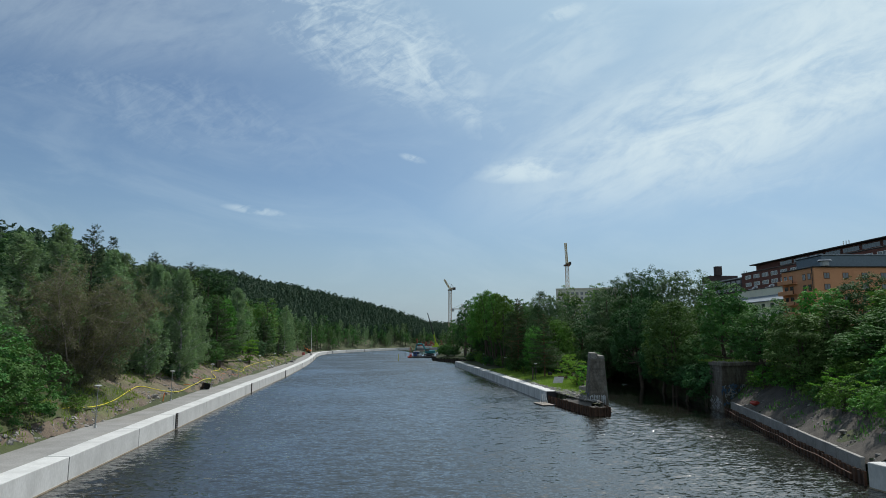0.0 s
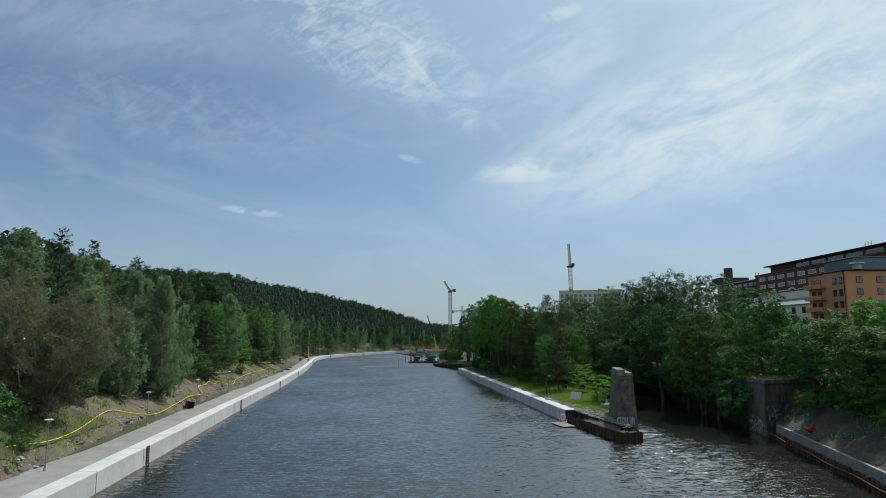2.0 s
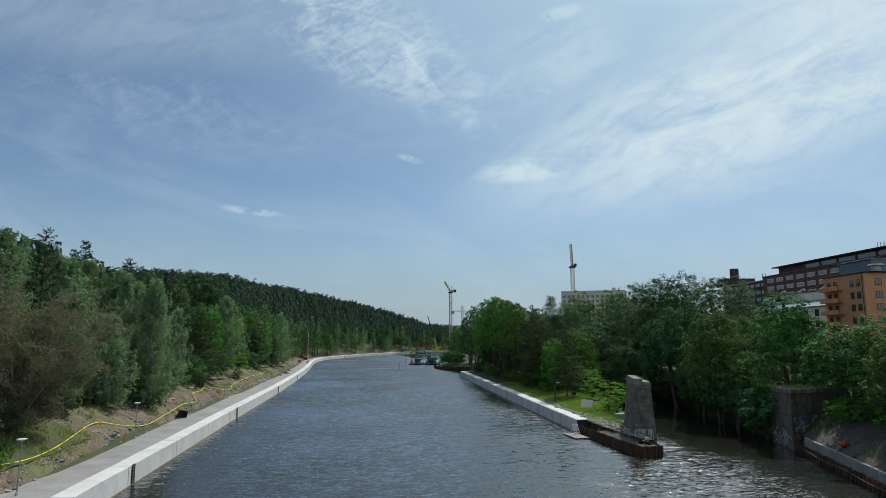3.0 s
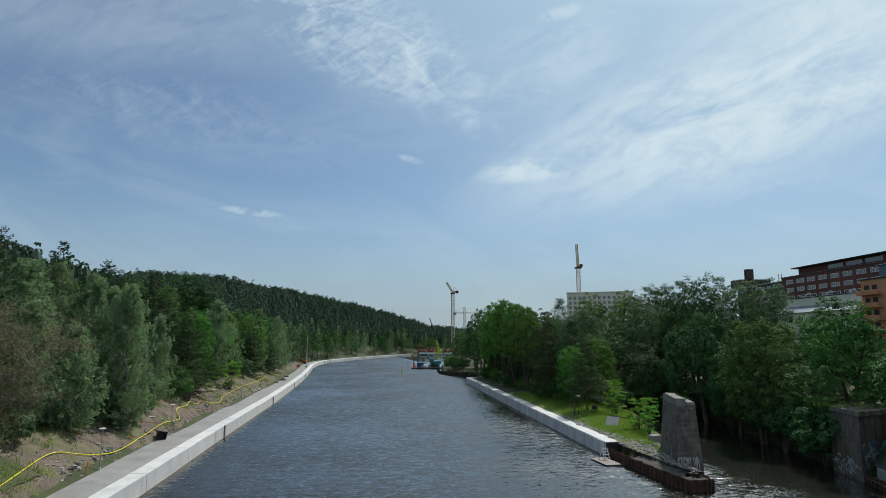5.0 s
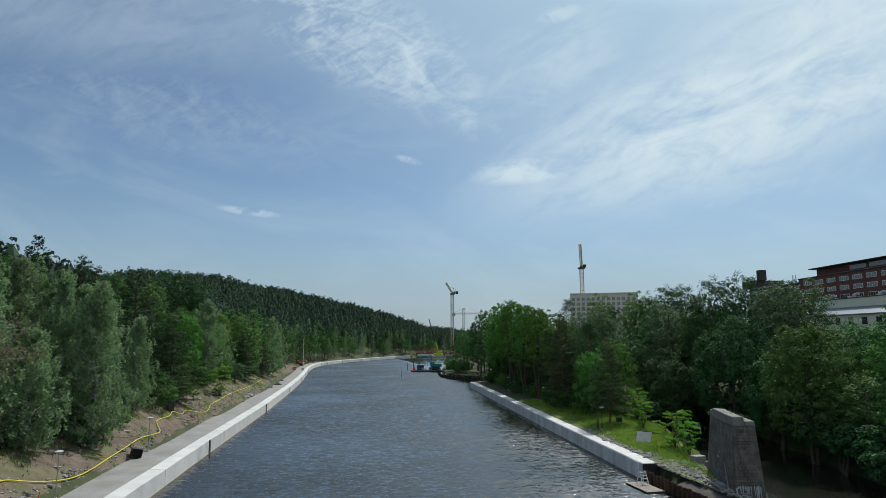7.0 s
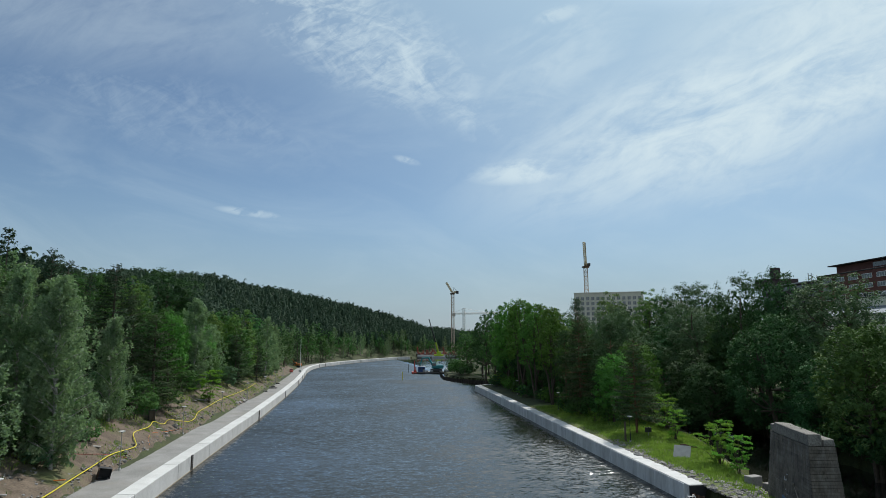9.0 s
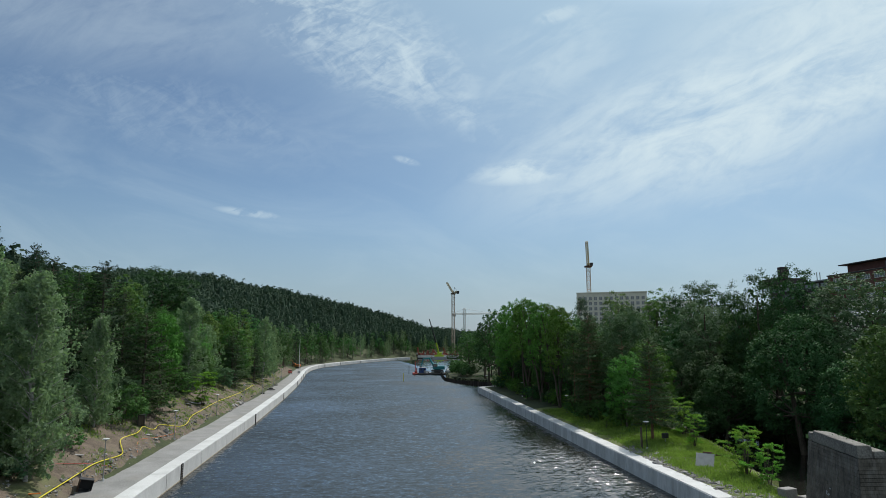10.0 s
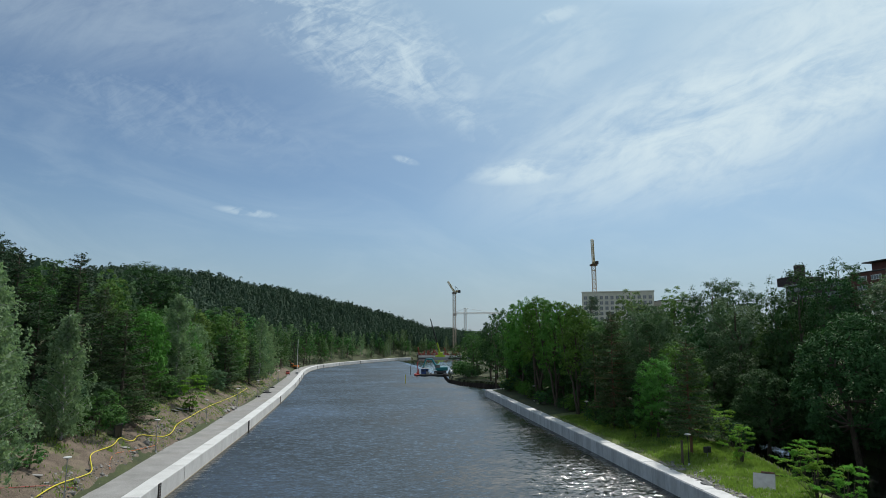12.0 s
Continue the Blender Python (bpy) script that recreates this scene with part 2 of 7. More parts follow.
def water_material():
    """Dark turbid water whose facets lean with three trains of wind ripples, plus a steady lean added to brighten the
    reflection.
    """
    m = bpy.data.materials.new("canal_water")
    m.use_nodes = True
    n, l = m.node_tree.nodes, m.node_tree.links
    b = n["Principled BSDF"]
    b.inputs["Base Color"].default_value = (0.018, 0.0190, 0.0155, 1)
    b.inputs["Roughness"].default_value, b.inputs["IOR"].default_value = 0.09, 1.33
    geo = n.new("ShaderNodeNewGeometry")
    calm = n.new("ShaderNodeTexNoise")
    calm.inputs["Scale"].default_value, calm.inputs["Detail"].default_value = 0.035, 4
    l.new(geo.outputs["Position"], calm.inputs["Vector"])
    cr = n.new("ShaderNodeMapRange")
    cr.inputs["From Min"].default_value, cr.inputs["From Max"].default_value = 0.32, 0.66
    cr.inputs["To Min"].default_value, cr.inputs["To Max"].default_value = 0.6, 1.15
    l.new(calm.outputs["Fac"], cr.inputs["Value"])
    total = None
    for scale, stretch, lean, detail in ((0.8, (0.6, 1.3, 1), (0.16, 0.34), 1), (2.3, (0.6, 1.35, 1), (0.46, 0.82), 4), (5.2, (0.7, 1.3, 1), (0.44, 0.72), 3)):
        mp = n.new("ShaderNodeMapping")
        mp.inputs["Scale"].default_value = stretch
        mp.inputs["Rotation"].default_value = (0, 0, radians(10 + 5 * scale))
        l.new(geo.outputs["Position"], mp.inputs["Vector"])
        t = n.new("ShaderNodeTexNoise")
        t.inputs["Scale"].default_value, t.inputs["Detail"].default_value, t.inputs["Roughness"].default_value = scale, detail, 0.58
        l.new(mp.outputs["Vector"], t.inputs["Vector"])
        centred = n.new("ShaderNodeVectorMath")
        centred.operation = 'SUBTRACT'
        centred.inputs[1].default_value = (0.5, 0.5, 0.5)
        l.new(t.outputs["Color"], centred.inputs[0])
        k = n.new("ShaderNodeVectorMath")
        k.operation = 'MULTIPLY_ADD'
        k.inputs[1].default_value = (*lean, 0.0)
        l.new(centred.outputs[0], k.inputs[0])
        if total:
            l.new(total, k.inputs[2])
        total = k.outputs[0]
    toward = n.new("ShaderNodeVectorMath")
    lie = n.new("ShaderNodeSeparateXYZ")
    l.new(geo.outputs["Position"], lie.inputs[0])
    mirror_lean = n.new("ShaderNodeMapRange")      # steady lean towards -y, growing up the canal, so far water mirrors brighter sky
    for key, v in (("From Min", 80.0), ("From Max", 320.0), ("To Min", -0.12), ("To Max", -0.32)):
        mirror_lean.inputs[key].default_value = v
    l.new(lie.outputs["Y"], mirror_lean.inputs["Value"])
    push = n.new("ShaderNodeCombineXYZ")
    l.new(mirror_lean.outputs["Result"], push.inputs[1])
    l.new(push.outputs[0], toward.inputs[1])
    l.new(total, toward.inputs[0])
    sc = n.new("ShaderNodeVectorMath")
    sc.operation = 'SCALE'
    l.new(toward.outputs[0], sc.inputs[0])
    # the side channel lies sheltered and nearly calm
    xyz = n.new("ShaderNodeSeparateXYZ")
    l.new(geo.outputs["Position"], xyz.inputs[0])
    shelter = None
    for axis, start, end in (("X", 45.0, 54.0), ("Y", 92.0, 112.0)):
        s = n.new("ShaderNodeMapRange")
        s.interpolation_type = 'SMOOTHSTEP'
        s.inputs["From Min"].default_value, s.inputs["From Max"].default_value = start, end
        l.new(xyz.outputs[axis], s.inputs["Value"])
        if shelter:
            p = n.new("ShaderNodeMath")
            p.operation = 'MULTIPLY'
            l.new(shelter, p.inputs[0])
            l.new(s.outputs["Result"], p.inputs[1])
            shelter = p.outputs[0]
        else:
            shelter = s.outputs["Result"]
    still = n.new("ShaderNodeMapRange")
    still.inputs["To Min"].default_value, still.inputs["To Max"].default_value = 1.0, 0.12
    l.new(shelter, still.inputs["Value"])
    both = n.new("ShaderNodeMath")
    both.operation = 'MULTIPLY'
    l.new(cr.outputs["Result"], both.inputs[0])
    l.new(still.outputs["Result"], both.inputs[1])
    l.new(both.outputs[0], sc.inputs["Scale"])
    up = n.new("ShaderNodeVectorMath")
    up.operation = 'ADD'
    up.inputs[1].default_value = (0.0, 0.0, 1)
    l.new(sc.outputs[0], up.inputs[0])
    nm = n.new("ShaderNodeVectorMath")
    nm.operation = 'NORMALIZE'
    l.new(up.outputs[0], nm.inputs[0])
    l.new(nm.outputs[0], b.inputs["Normal"])
    l.new(nm.outputs[0], b.inputs["Coat Normal"])
    b.inputs["Coat Weight"].default_value, b.inputs["Coat Roughness"].default_value, b.inputs["Coat IOR"].default_value = 0.8, 0.10, 1.33
    return m


WATER = water_material()
CONCRETE_NEW = surface("new_concrete", (0.47, 0.475, 0.465), (0.61, 0.615, 0.605), 0.5, 0.75, 0.15, 14, stain=(0.36, 0.365, 0.36), stain_amount=0.5, stain_scale=0.35, stretch=(1, 1, 0.5), per_object=0.05)
CONCRETE_PANEL = surface("cast_concrete_panel", (0.52, 0.53, 0.54), (0.70, 0.71, 0.72), 0.6, 0.75, 0.15, 10, stain=(0.30, 0.305, 0.31), stain_amount=0.5, stain_scale=0.9, stretch=(1.5, 1.5, 0.3), per_object=0.14)
CONCRETE_CAP = surface("grey_cap_concrete", (0.20, 0.195, 0.185), (0.32, 0.31, 0.295), 0.7, 0.85, 0.2, 10, stain=(0.15, 0.14, 0.13), stain_amount=0.5, stain_scale=0.6, per_object=0.08)
TIDE_MARK = surface("stained_footing", (0.20, 0.16, 0.11), (0.36, 0.31, 0.23), 0.8, 0.8, 0.2, 8)
CONCRETE_OLD = surface("old_concrete", (0.070, 0.060, 0.048), (0.19, 0.165, 0.135), 0.6, 0.9, 0.6, 8, stain=(0.30, 0.29, 0.27), stain_amount=0.5, stain_scale=0.8, stretch=(1.6, 1.6, 0.45), depth=0.08)
CAP_STONE = surface("weathered_cap_stone", (0.09, 0.083, 0.072), (0.30, 0.285, 0.26), 0.9, 0.9, 0.7, 7, stain=(0.07, 0.075, 0.05), stain_amount=0.5, stain_scale=0.9, depth=0.08)
STONE_OLD = surface("old_stone_blocks", (0.062, 0.054, 0.044), (0.17, 0.150, 0.125), 0.9, 0.9, 0.6, 7, stain=(0.26, 0.25, 0.23), stain_amount=0.5, stain_scale=0.8, stretch=(1.6, 1.6, 0.45), depth=0.06, per_object=0.16)
GRAVEL = surface("path_gravel", (0.18, 0.18, 0.174), (0.31, 0.307, 0.298), 0.35, 0.95, 0.5, 30, stain=(0.22, 0.20, 0.17), stain_amount=0.5, stain_scale=0.12)
SOIL = surface("bank_soil", (0.062, 0.047, 0.034), (0.185, 0.145, 0.108), 0.7, 0.95, 0.9, 9, stain=(0.10, 0.13, 0.035), stain_amount=0.7, stain_scale=0.16, depth=0.12)
FOREST_FLOOR = surface("forest_floor", (0.024, 0.034, 0.012), (0.062, 0.078, 0.026), 0.3, 0.95, 0.6, 12, stain=(0.055, 0.045, 0.026), stain_amount=0.5, stain_scale=0.1, depth=0.1)
GRIT = surface("grey_grit_slope", (0.034, 0.030, 0.026), (0.105, 0.095, 0.084), 0.6, 0.95, 0.8, 14, stain=(0.08, 0.07, 0.055), stain_amount=0.5, stain_scale=0.3, depth=0.1)
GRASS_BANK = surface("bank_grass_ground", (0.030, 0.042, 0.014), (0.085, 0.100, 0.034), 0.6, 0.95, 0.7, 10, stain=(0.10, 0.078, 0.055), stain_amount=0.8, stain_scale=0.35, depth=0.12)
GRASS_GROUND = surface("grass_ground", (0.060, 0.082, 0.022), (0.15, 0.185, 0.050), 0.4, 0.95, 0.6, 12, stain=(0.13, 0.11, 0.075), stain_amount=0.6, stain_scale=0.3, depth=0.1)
ROCK = surface("grey_rock", (0.10, 0.095, 0.09), (0.30, 0.29, 0.27), 1.2, 0.9, 0.5, 6, per_island=0.35)
RUST = surface("rusty_sheet_steel", (0.028, 0.017, 0.012), (0.10, 0.052, 0.032), 1.2, 0.85, 0.4, 6, stain=(0.16, 0.075, 0.04), stain_amount=0.4, stain_scale=0.9, stretch=(1, 1, 0.4), per_object=0.2)
RUST_DARK = surface("tarred_sheet_steel", (0.020, 0.016, 0.014), (0.055, 0.042, 0.034), 1.2, 0.85, 0.4, 6, per_object=0.25)
BARK = surface("brown_bark", (0.05, 0.04, 0.03), (0.13, 0.105, 0.08), 1.5, 0.95, 0.7, 6, stretch=(1, 1, 0.25))
PINE_BARK = surface("red_pine_bark", (0.09, 0.05, 0.032), (0.21, 0.115, 0.07), 1.5, 0.95, 0.7, 6, stretch=(1, 1, 0.3))
BIRCH_BARK = surface("birch_bark", (0.20, 0.19, 0.18), (0.50, 0.49, 0.46), 1.2, 0.8, 0.3, 6, stretch=(1, 1, 3), stain=(0.05, 0.045, 0.04), stain_amount=0.8, stain_scale=1.0)
LEAF_BIRCH = foliage("birch_leaves", (0.074, 0.118, 0.064), (0.300, 0.390, 0.235), 0.22, 0.30)
LEAF_BROAD = foliage("broad_leaves", (0.030, 0.078, 0.026), (0.120, 0.250, 0.068), 0.26)
LEAF_LIGHT = foliage("light_green_leaves", (0.060, 0.140, 0.030), (0.170, 0.330, 0.068), 0.2)
LEAF_DARK = foliage("dark_leaves", (0.020, 0.050, 0.022), (0.088, 0.185, 0.064), 0.24, 0.1)
LEAF_SAPLING = foliage("sapling_leaves", (0.085, 0.175, 0.030), (0.25, 0.43, 0.075), 0.12, 0.35)
LEAF_OLIVE = foliage("olive_green_leaves", (0.042, 0.082, 0.026), (0.135, 0.225, 0.068), 0.16)
LEAF_LIME = foliage("yellowish_green_leaves", (0.070, 0.120, 0.030), (0.20, 0.29, 0.075), 0.14)
LEAF_SILVER = foliage("silvery_leaves", (0.042, 0.090, 0.044), (0.17, 0.27, 0.14), 0.12)
NEEDLE_PINE = foliage("pine_needles", (0.026, 0.052, 0.026), (0.085, 0.142, 0.060), 0.15, 0.12)
NEEDLE_BROWN = foliage("brownish_spruce_needles", (0.030, 0.052, 0.024), (0.095, 0.135, 0.056), 0.1, 0.1)
NEEDLE_SPRUCE = foliage("spruce_needles", (0.018, 0.038, 0.022), (0.062, 0.108, 0.055), 0.2, 0.1)
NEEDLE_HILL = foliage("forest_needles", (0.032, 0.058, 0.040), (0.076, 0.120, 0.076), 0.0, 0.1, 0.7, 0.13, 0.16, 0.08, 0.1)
LEAF_BROWN = foliage("thin_brownish_leaves", (0.085, 0.088, 0.052), (0.23, 0.225, 0.135), 0.1, 0.3)
TWIG = surface("grey_brown_twigs", (0.13, 0.112, 0.095), (0.28, 0.245, 0.21), 1.5, 0.95, 0.2, 6)
GRASS = foliage("grass_blades", (0.12, 0.17, 0.036), (0.33, 0.40, 0.095), 0.1, 0.3)
STEEL_GREY = plain("galvanised_steel", (0.32, 0.33, 0.34), 0.45, 0.6)
STEEL_DARK = plain("dark_steel", (0.03, 0.03, 0.033), 0.6)
WHITE_PAINT = plain("white_paint", (0.75, 0.75, 0.73), 0.5)
LAMP_HEAD = plain("pale_grey_lamp_head", (0.52, 0.53, 0.52), 0.5)
YELLOW = plain("yellow_hose_plastic", (0.66, 0.57, 0.03), 0.45)
RED = plain("red_paint", (0.40, 0.05, 0.035), 0.5)
MACHINE_RED = surface("weathered_red_paint", (0.16, 0.045, 0.035), (0.34, 0.09, 0.06), 1.0, 0.7, 0.2, 6, per_object=0.3)
FRAME_BROWN = plain("brown_window_frame", (0.09, 0.045, 0.028), 0.6)
CRANE_TAN = plain("weathered_tan_crane_paint", (0.42, 0.34, 0.27), 0.6)
ORANGE_PAINT = plain("orange_paint", (0.62, 0.17, 0.03), 0.5)
BLUE = plain("blue_paint", (0.02, 0.06, 0.22), 0.5)
TEAL = plain("teal_paint", (0.02, 0.19, 0.21), 0.45)
LIME = plain("lime_paint", (0.38, 0.52, 0.03), 0.5)
CRANE_YELLOW = plain("crane_cream", (0.50, 0.42, 0.26), 0.55)
BOARD_GREY = plain("grey_board", (0.36, 0.36, 0.35), 0.6)
WOOD = surface("grey_planks", (0.16, 0.14, 0.12), (0.32, 0.29, 0.25), 1.2, 0.85, 0.4, 8, stretch=(1, 6, 1))
STUCCO_ORANGE = surface("orange_stucco", (0.53, 0.24, 0.125), (0.61, 0.295, 0.16), 0.4, 0.9, 0.1, 14, stain=(0.30, 0.11, 0.05), stain_amount=0.4, stain_scale=0.2)
STUCCO_CREAM = surface("cream_stucco", (0.66, 0.63, 0.51), (0.78, 0.75, 0.63), 0.4, 0.9, 0.1, 14, stain=(0.42, 0.40, 0.33), stain_amount=0.4, stain_scale=0.2)
BRICK_RED = surface("dark_red_brick", (0.085, 0.035, 0.030), (0.15, 0.062, 0.050), 0.8, 0.9, 0.2, 10)
BRICK_DARK = surface("black_brown_brick", (0.030, 0.022, 0.024), (0.065, 0.048, 0.048), 0.8, 0.9, 0.2, 10)
BEIGE_PANEL = surface("beige_facade_panel", (0.50, 0.47, 0.40), (0.60, 0.57, 0.50), 0.4, 0.85, 0.1, 10)
BLUE_METAL = plain("blue_grey_metal_roof", (0.13, 0.165, 0.20), 0.5, 0.3)
ROOF_DARK = plain("dark_roof_felt", (0.035, 0.032, 0.033), 0.8)
GRAFFITI_BLUE = surface("blue_spray_paint", (0.05, 0.10, 0.20), (0.16, 0.25, 0.36), 2.0, 0.8, 0.1, 6)
GRAFFITI_WHITE = surface("white_spray_paint", (0.30, 0.32, 0.34), (0.50, 0.52, 0.53), 2.0, 0.8, 0.1, 6)
GLASS = bpy.data.materials.new("window_glass")
GLASS.use_nodes = True
GLASS.node_tree.nodes["Principled BSDF"].inputs["Base Color"].default_value = (0.04, 0.046, 0.052, 1)
GLASS.node_tree.nodes["Principled BSDF"].inputs["Roughness"].default_value = 0.05
GLASS.node_tree.nodes["Principled BSDF"].inputs["IOR"].default_value = 1.9

# ---- mesh helpers ----
rng = np.random.default_rng(7)


def mesh_of(name, verts, faces, material, smooth=False):
    me = bpy.data.meshes.new(name)
    me.from_pydata([tuple(v) for v in verts], [], [tuple(f) for f in faces])
    me.materials.append(material)
    if smooth:
        me.polygons.foreach_set("use_smooth", [True] * len(me.polygons))
    me.update()
    return me


def part(name, bm, material, parent=None, label=""):
    """Links a bmesh, or a mesh, as one object under a thing or a part."""
    if isinstance(bm, bmesh.types.BMesh):
        me = bpy.data.meshes.new(name)
        bmesh.ops.recalc_face_normals(bm, faces=bm.faces)
        bm.to_mesh(me)
        bm.free()
        me.materials.append(material)
    else:
        me = bm
    ob = new(name, me)
    if parent:
        ob.parent = parent
    return tagged(ob, label)


def box(bm, x0, x1, y0, y1, z0, z1, bevel=0.0, m=None):
    """Adds a box to a bmesh, with bevelled edges, under the matrix m."""
    made = bmesh.ops.create_cube(bm, size=1.0, matrix=Matrix.Translation(((x0 + x1) / 2, (y0 + y1) / 2, (z0 + z1) / 2)) @ Matrix.Diagonal((x1 - x0, y1 - y0, z1 - z0, 1)))["verts"]
    if bevel:
        edges = list({e for v in made for e in v.link_edges})
        made = list({v for f in bmesh.ops.bevel(bm, geom=edges, offset=bevel, segments=1, affect='EDGES')["faces"] for v in f.verts})
    if m is not None:
        bmesh.ops.transform(bm, matrix=m, verts=made)
    return bm


def boxes(rows, bevel=0.0, m=None):
    bm = bmesh.new()
    for row in rows:
        box(bm, *row, bevel=bevel, m=m)
    return bm


def cone(bm, p, q, r0, r1, sides=8):
    """Adds a tapered rod from p to q."""
    p, q = Vector(p), Vector(q)
    d = q - p
    m = Matrix.Translation((p + q) / 2) @ d.to_track_quat("Z", "Y").to_matrix().to_4x4()
    bmesh.ops.create_cone(bm, cap_ends=True, segments=sides, radius1=r0, radius2=r1, depth=d.length, matrix=m)
    return bm


def rods(rows, sides=6):
    bm = bmesh.new()
    for p, q, r in rows:
        cone(bm, p, q, r, r, sides)
    return bm


# ---- the lie of the land ----
LEFT_QUAY = np.array([(-24.6, -60), (-22.0, 72), (-19.9, 150), (-17.7, 210), (-16.6, 268), (-16.3, 318), (-17.0, 368), (-18.0, 410), (-17.2, 448),
                      (-13.2, 485), (0.0, 528), (22.0, 580), (48.0, 632), (64.0, 652)], float)
LEFT_SHORE = np.vstack([[(-30.0, -400)], LEFT_QUAY, [(90, 690), (140, 740), (260, 800), (420, 850), (900, 900)]])
RIGHT_SHORE = np.array([(36, -400), (41.9, 10), (41.9, 61), (60.3, 108.8), (62.4, 115.6), (66, 130), (72, 150), (77, 170), (76, 188), (67, 184), (60.5, 166),
                        (55.5, 150), (50.5, 138), (45.2, 124), (42.4, 113.5), (40.2, 107.9), (38.2, 107.7), (38.0, 114), (37.8, 121), (38.2, 128.6), (46.2, 278.3), (53, 282), (59, 298), (58.5, 308), (53.5, 318),
                        (48.5, 327), (46.8, 341), (49, 362), (56, 409), (75, 500), (100, 590), (125, 640), (190, 700), (330, 770), (900, 830)], float)


def to_line(pts, line):
    """Distance, nearest place and side (positive on the left of the line's way) of points from a polyline."""
    a, b = line[:-1], line[1:]
    ab = b - a
    best = np.full(len(pts), 1e18)
    near = np.zeros_like(pts)
    side = np.zeros(len(pts))
    for i in range(len(a)):
        k = np.clip(((pts - a[i]) @ ab[i]) / (ab[i] @ ab[i]), 0, 1)
        c = a[i] + k[:, None] * ab[i]
        d2 = ((pts - c) ** 2).sum(1)
        cr = ab[i][0] * (pts[:, 1] - a[i][1]) - ab[i][1] * (pts[:, 0] - a[i][0])
        closer = d2 < best - 1e-9
        # at a corner the segment that the point faces more squarely tells the side
        tie = (np.abs(d2 - best) <= 1e-9) & (np.abs(cr) / np.linalg.norm(ab[i]) > np.abs(side))
        take = closer | tie
        best[take], near[take], side[take] = d2[take], c[take], (cr / np.linalg.norm(ab[i]))[take]
    return np.sqrt(best), near, side


def step(v, a, b):
    k = np.clip((np.asarray(v, float) - a) / (b - a), 0, 1)
    return k * k * (3 - 2 * k)


def bumpy(x, y, s):
    return np.sin(x / s + 1.3 * np.sin(y / s * 0.7)) * np.sin(y / s * 1.1 + 0.8 * np.sin(x / s * 0.6 + 2))


def land(pts):
    """Height of the ground, metres inland (negative on the water) and nearest shore of each place."""
    pts = np.asarray(pts, float)
    dl, nl, sl = to_line(pts, LEFT_SHORE)
    dr, nr, sr = to_line(pts, RIGHT_SHORE)
    x, y = pts[:, 0], pts[:, 1]
    inl, inr = np.where(sl > 0, dl, -dl), np.where(sr < 0, dr, -dr)
    zl = np.interp(dl, (0, 7.0, 7.8, 11.6, 20, 35, 50, 80, 150, 400), (1.75, 1.78, 2.75, 4.6, 8.0, 12.0, 15.0, 20.0, 26.0, 26.0))
    zs = np.interp(dl, (0, 7.0, 7.8, 11.6, 20, 35, 50, 80, 150, 400), (1.75, 1.78, 2.75, 4.6, 9.0, 16.0, 21.0, 25.0, 28.0, 28.0))
    w_steep = step(y, 140, 190)
    zl = zl * (1 - w_steep) + zs * w_steep
    ridge = np.interp(x, (-200, -116, -65, 0, 54, 100, 200, 500), (49, 48, 46.2, 41.3, 30.5, 18, 9, 5))
    hill = np.interp(dl, (0, 7.0, 8.1, 11.6, 75, 150, 400), (1.75, 1.78, 2.3, 4.4, 1000, 1060, 1060)) / 1000
    hill = np.where(dl > 11.6, 4.4 + (ridge - 4.4) * np.clip(hill, 0, 1.06), np.interp(dl, (0, 7.0, 8.1, 11.6), (1.75, 1.78, 2.3, 4.4)))
    w_hill = step(y, 360, 500)
    zl = zl * (1 - w_hill) + hill * w_hill + bumpy(x, y, 9) * 0.5 * step(dl, 9, 25) + bumpy(x, y, 31) * 2.0 * step(dl, 20, 60)
    bank = np.interp(dr, (0, 1.2, 7.5, 20, 50, 120, 400), (1.6, 1.8, 6.2, 10.0, 14.0, 17.0, 20.0))
    isle = np.interp(dr, (0, 3, 15, 30, 60, 120, 400), (1.7, 2.1, 3.0, 5.0, 10.0, 15.0, 18.0))
    on_isle = (x < 40 + (y - 107) * 0.55) & (y > 100)
    w = step(y, 160, 205)
    zr = np.where(on_isle, isle, bank) * (1 - w) + isle * w
    zr = zr + bumpy(x, y, 7) * 0.25 * step(dr, 3, 12)
    left = inl > -dr * 0 + inr
    inland = np.where(left, inl, inr)
    z = np.where(left, zl, zr)
    far = np.maximum(np.abs(x) - 700, y - 1200)
    z = np.where(far > 0, np.minimum(z, 30), z)
    return np.where(inland > 0, z, -7.0), inland, np.where(left[:, None], nl, nr)


def ground_z(x, y):
    return float(land([(x, y)])[0][0])


def spread(stops):
    out = []
    for a, b, s in stops:
        out += list(np.arange(a, b, s))
    return np.array(out + [stops[-1][1]], float)


gx = spread(((-2500, -700, 300), (-700, -200, 50), (-200, -62, 6), (-62, 33.2, 1.4), (33.2, 66, 0.75), (66, 112, 1.5), (112, 300, 8), (300, 900, 60), (900, 2500, 320)))
gy = spread(((-400, -20, 40), (-20, 100, 1.5), (100, 136, 0.75), (136, 340, 1.5), (340, 680, 4), (680, 1200, 26), (1200, 4500, 300)))
GX, GY = np.meshgrid(gx, gy)
gpts = np.column_stack([GX.ravel(), GY.ravel()])
gz, gin, gnear = land(gpts)
cell = np.where((gpts[:, 1] < 340) & (np.abs(gpts[:, 0] - 25) < 87), 1.5, 4.0)
snap = (np.abs(gin) < 0.75 * cell) & (gpts[:, 1] < 690)
way = gpts - gnear
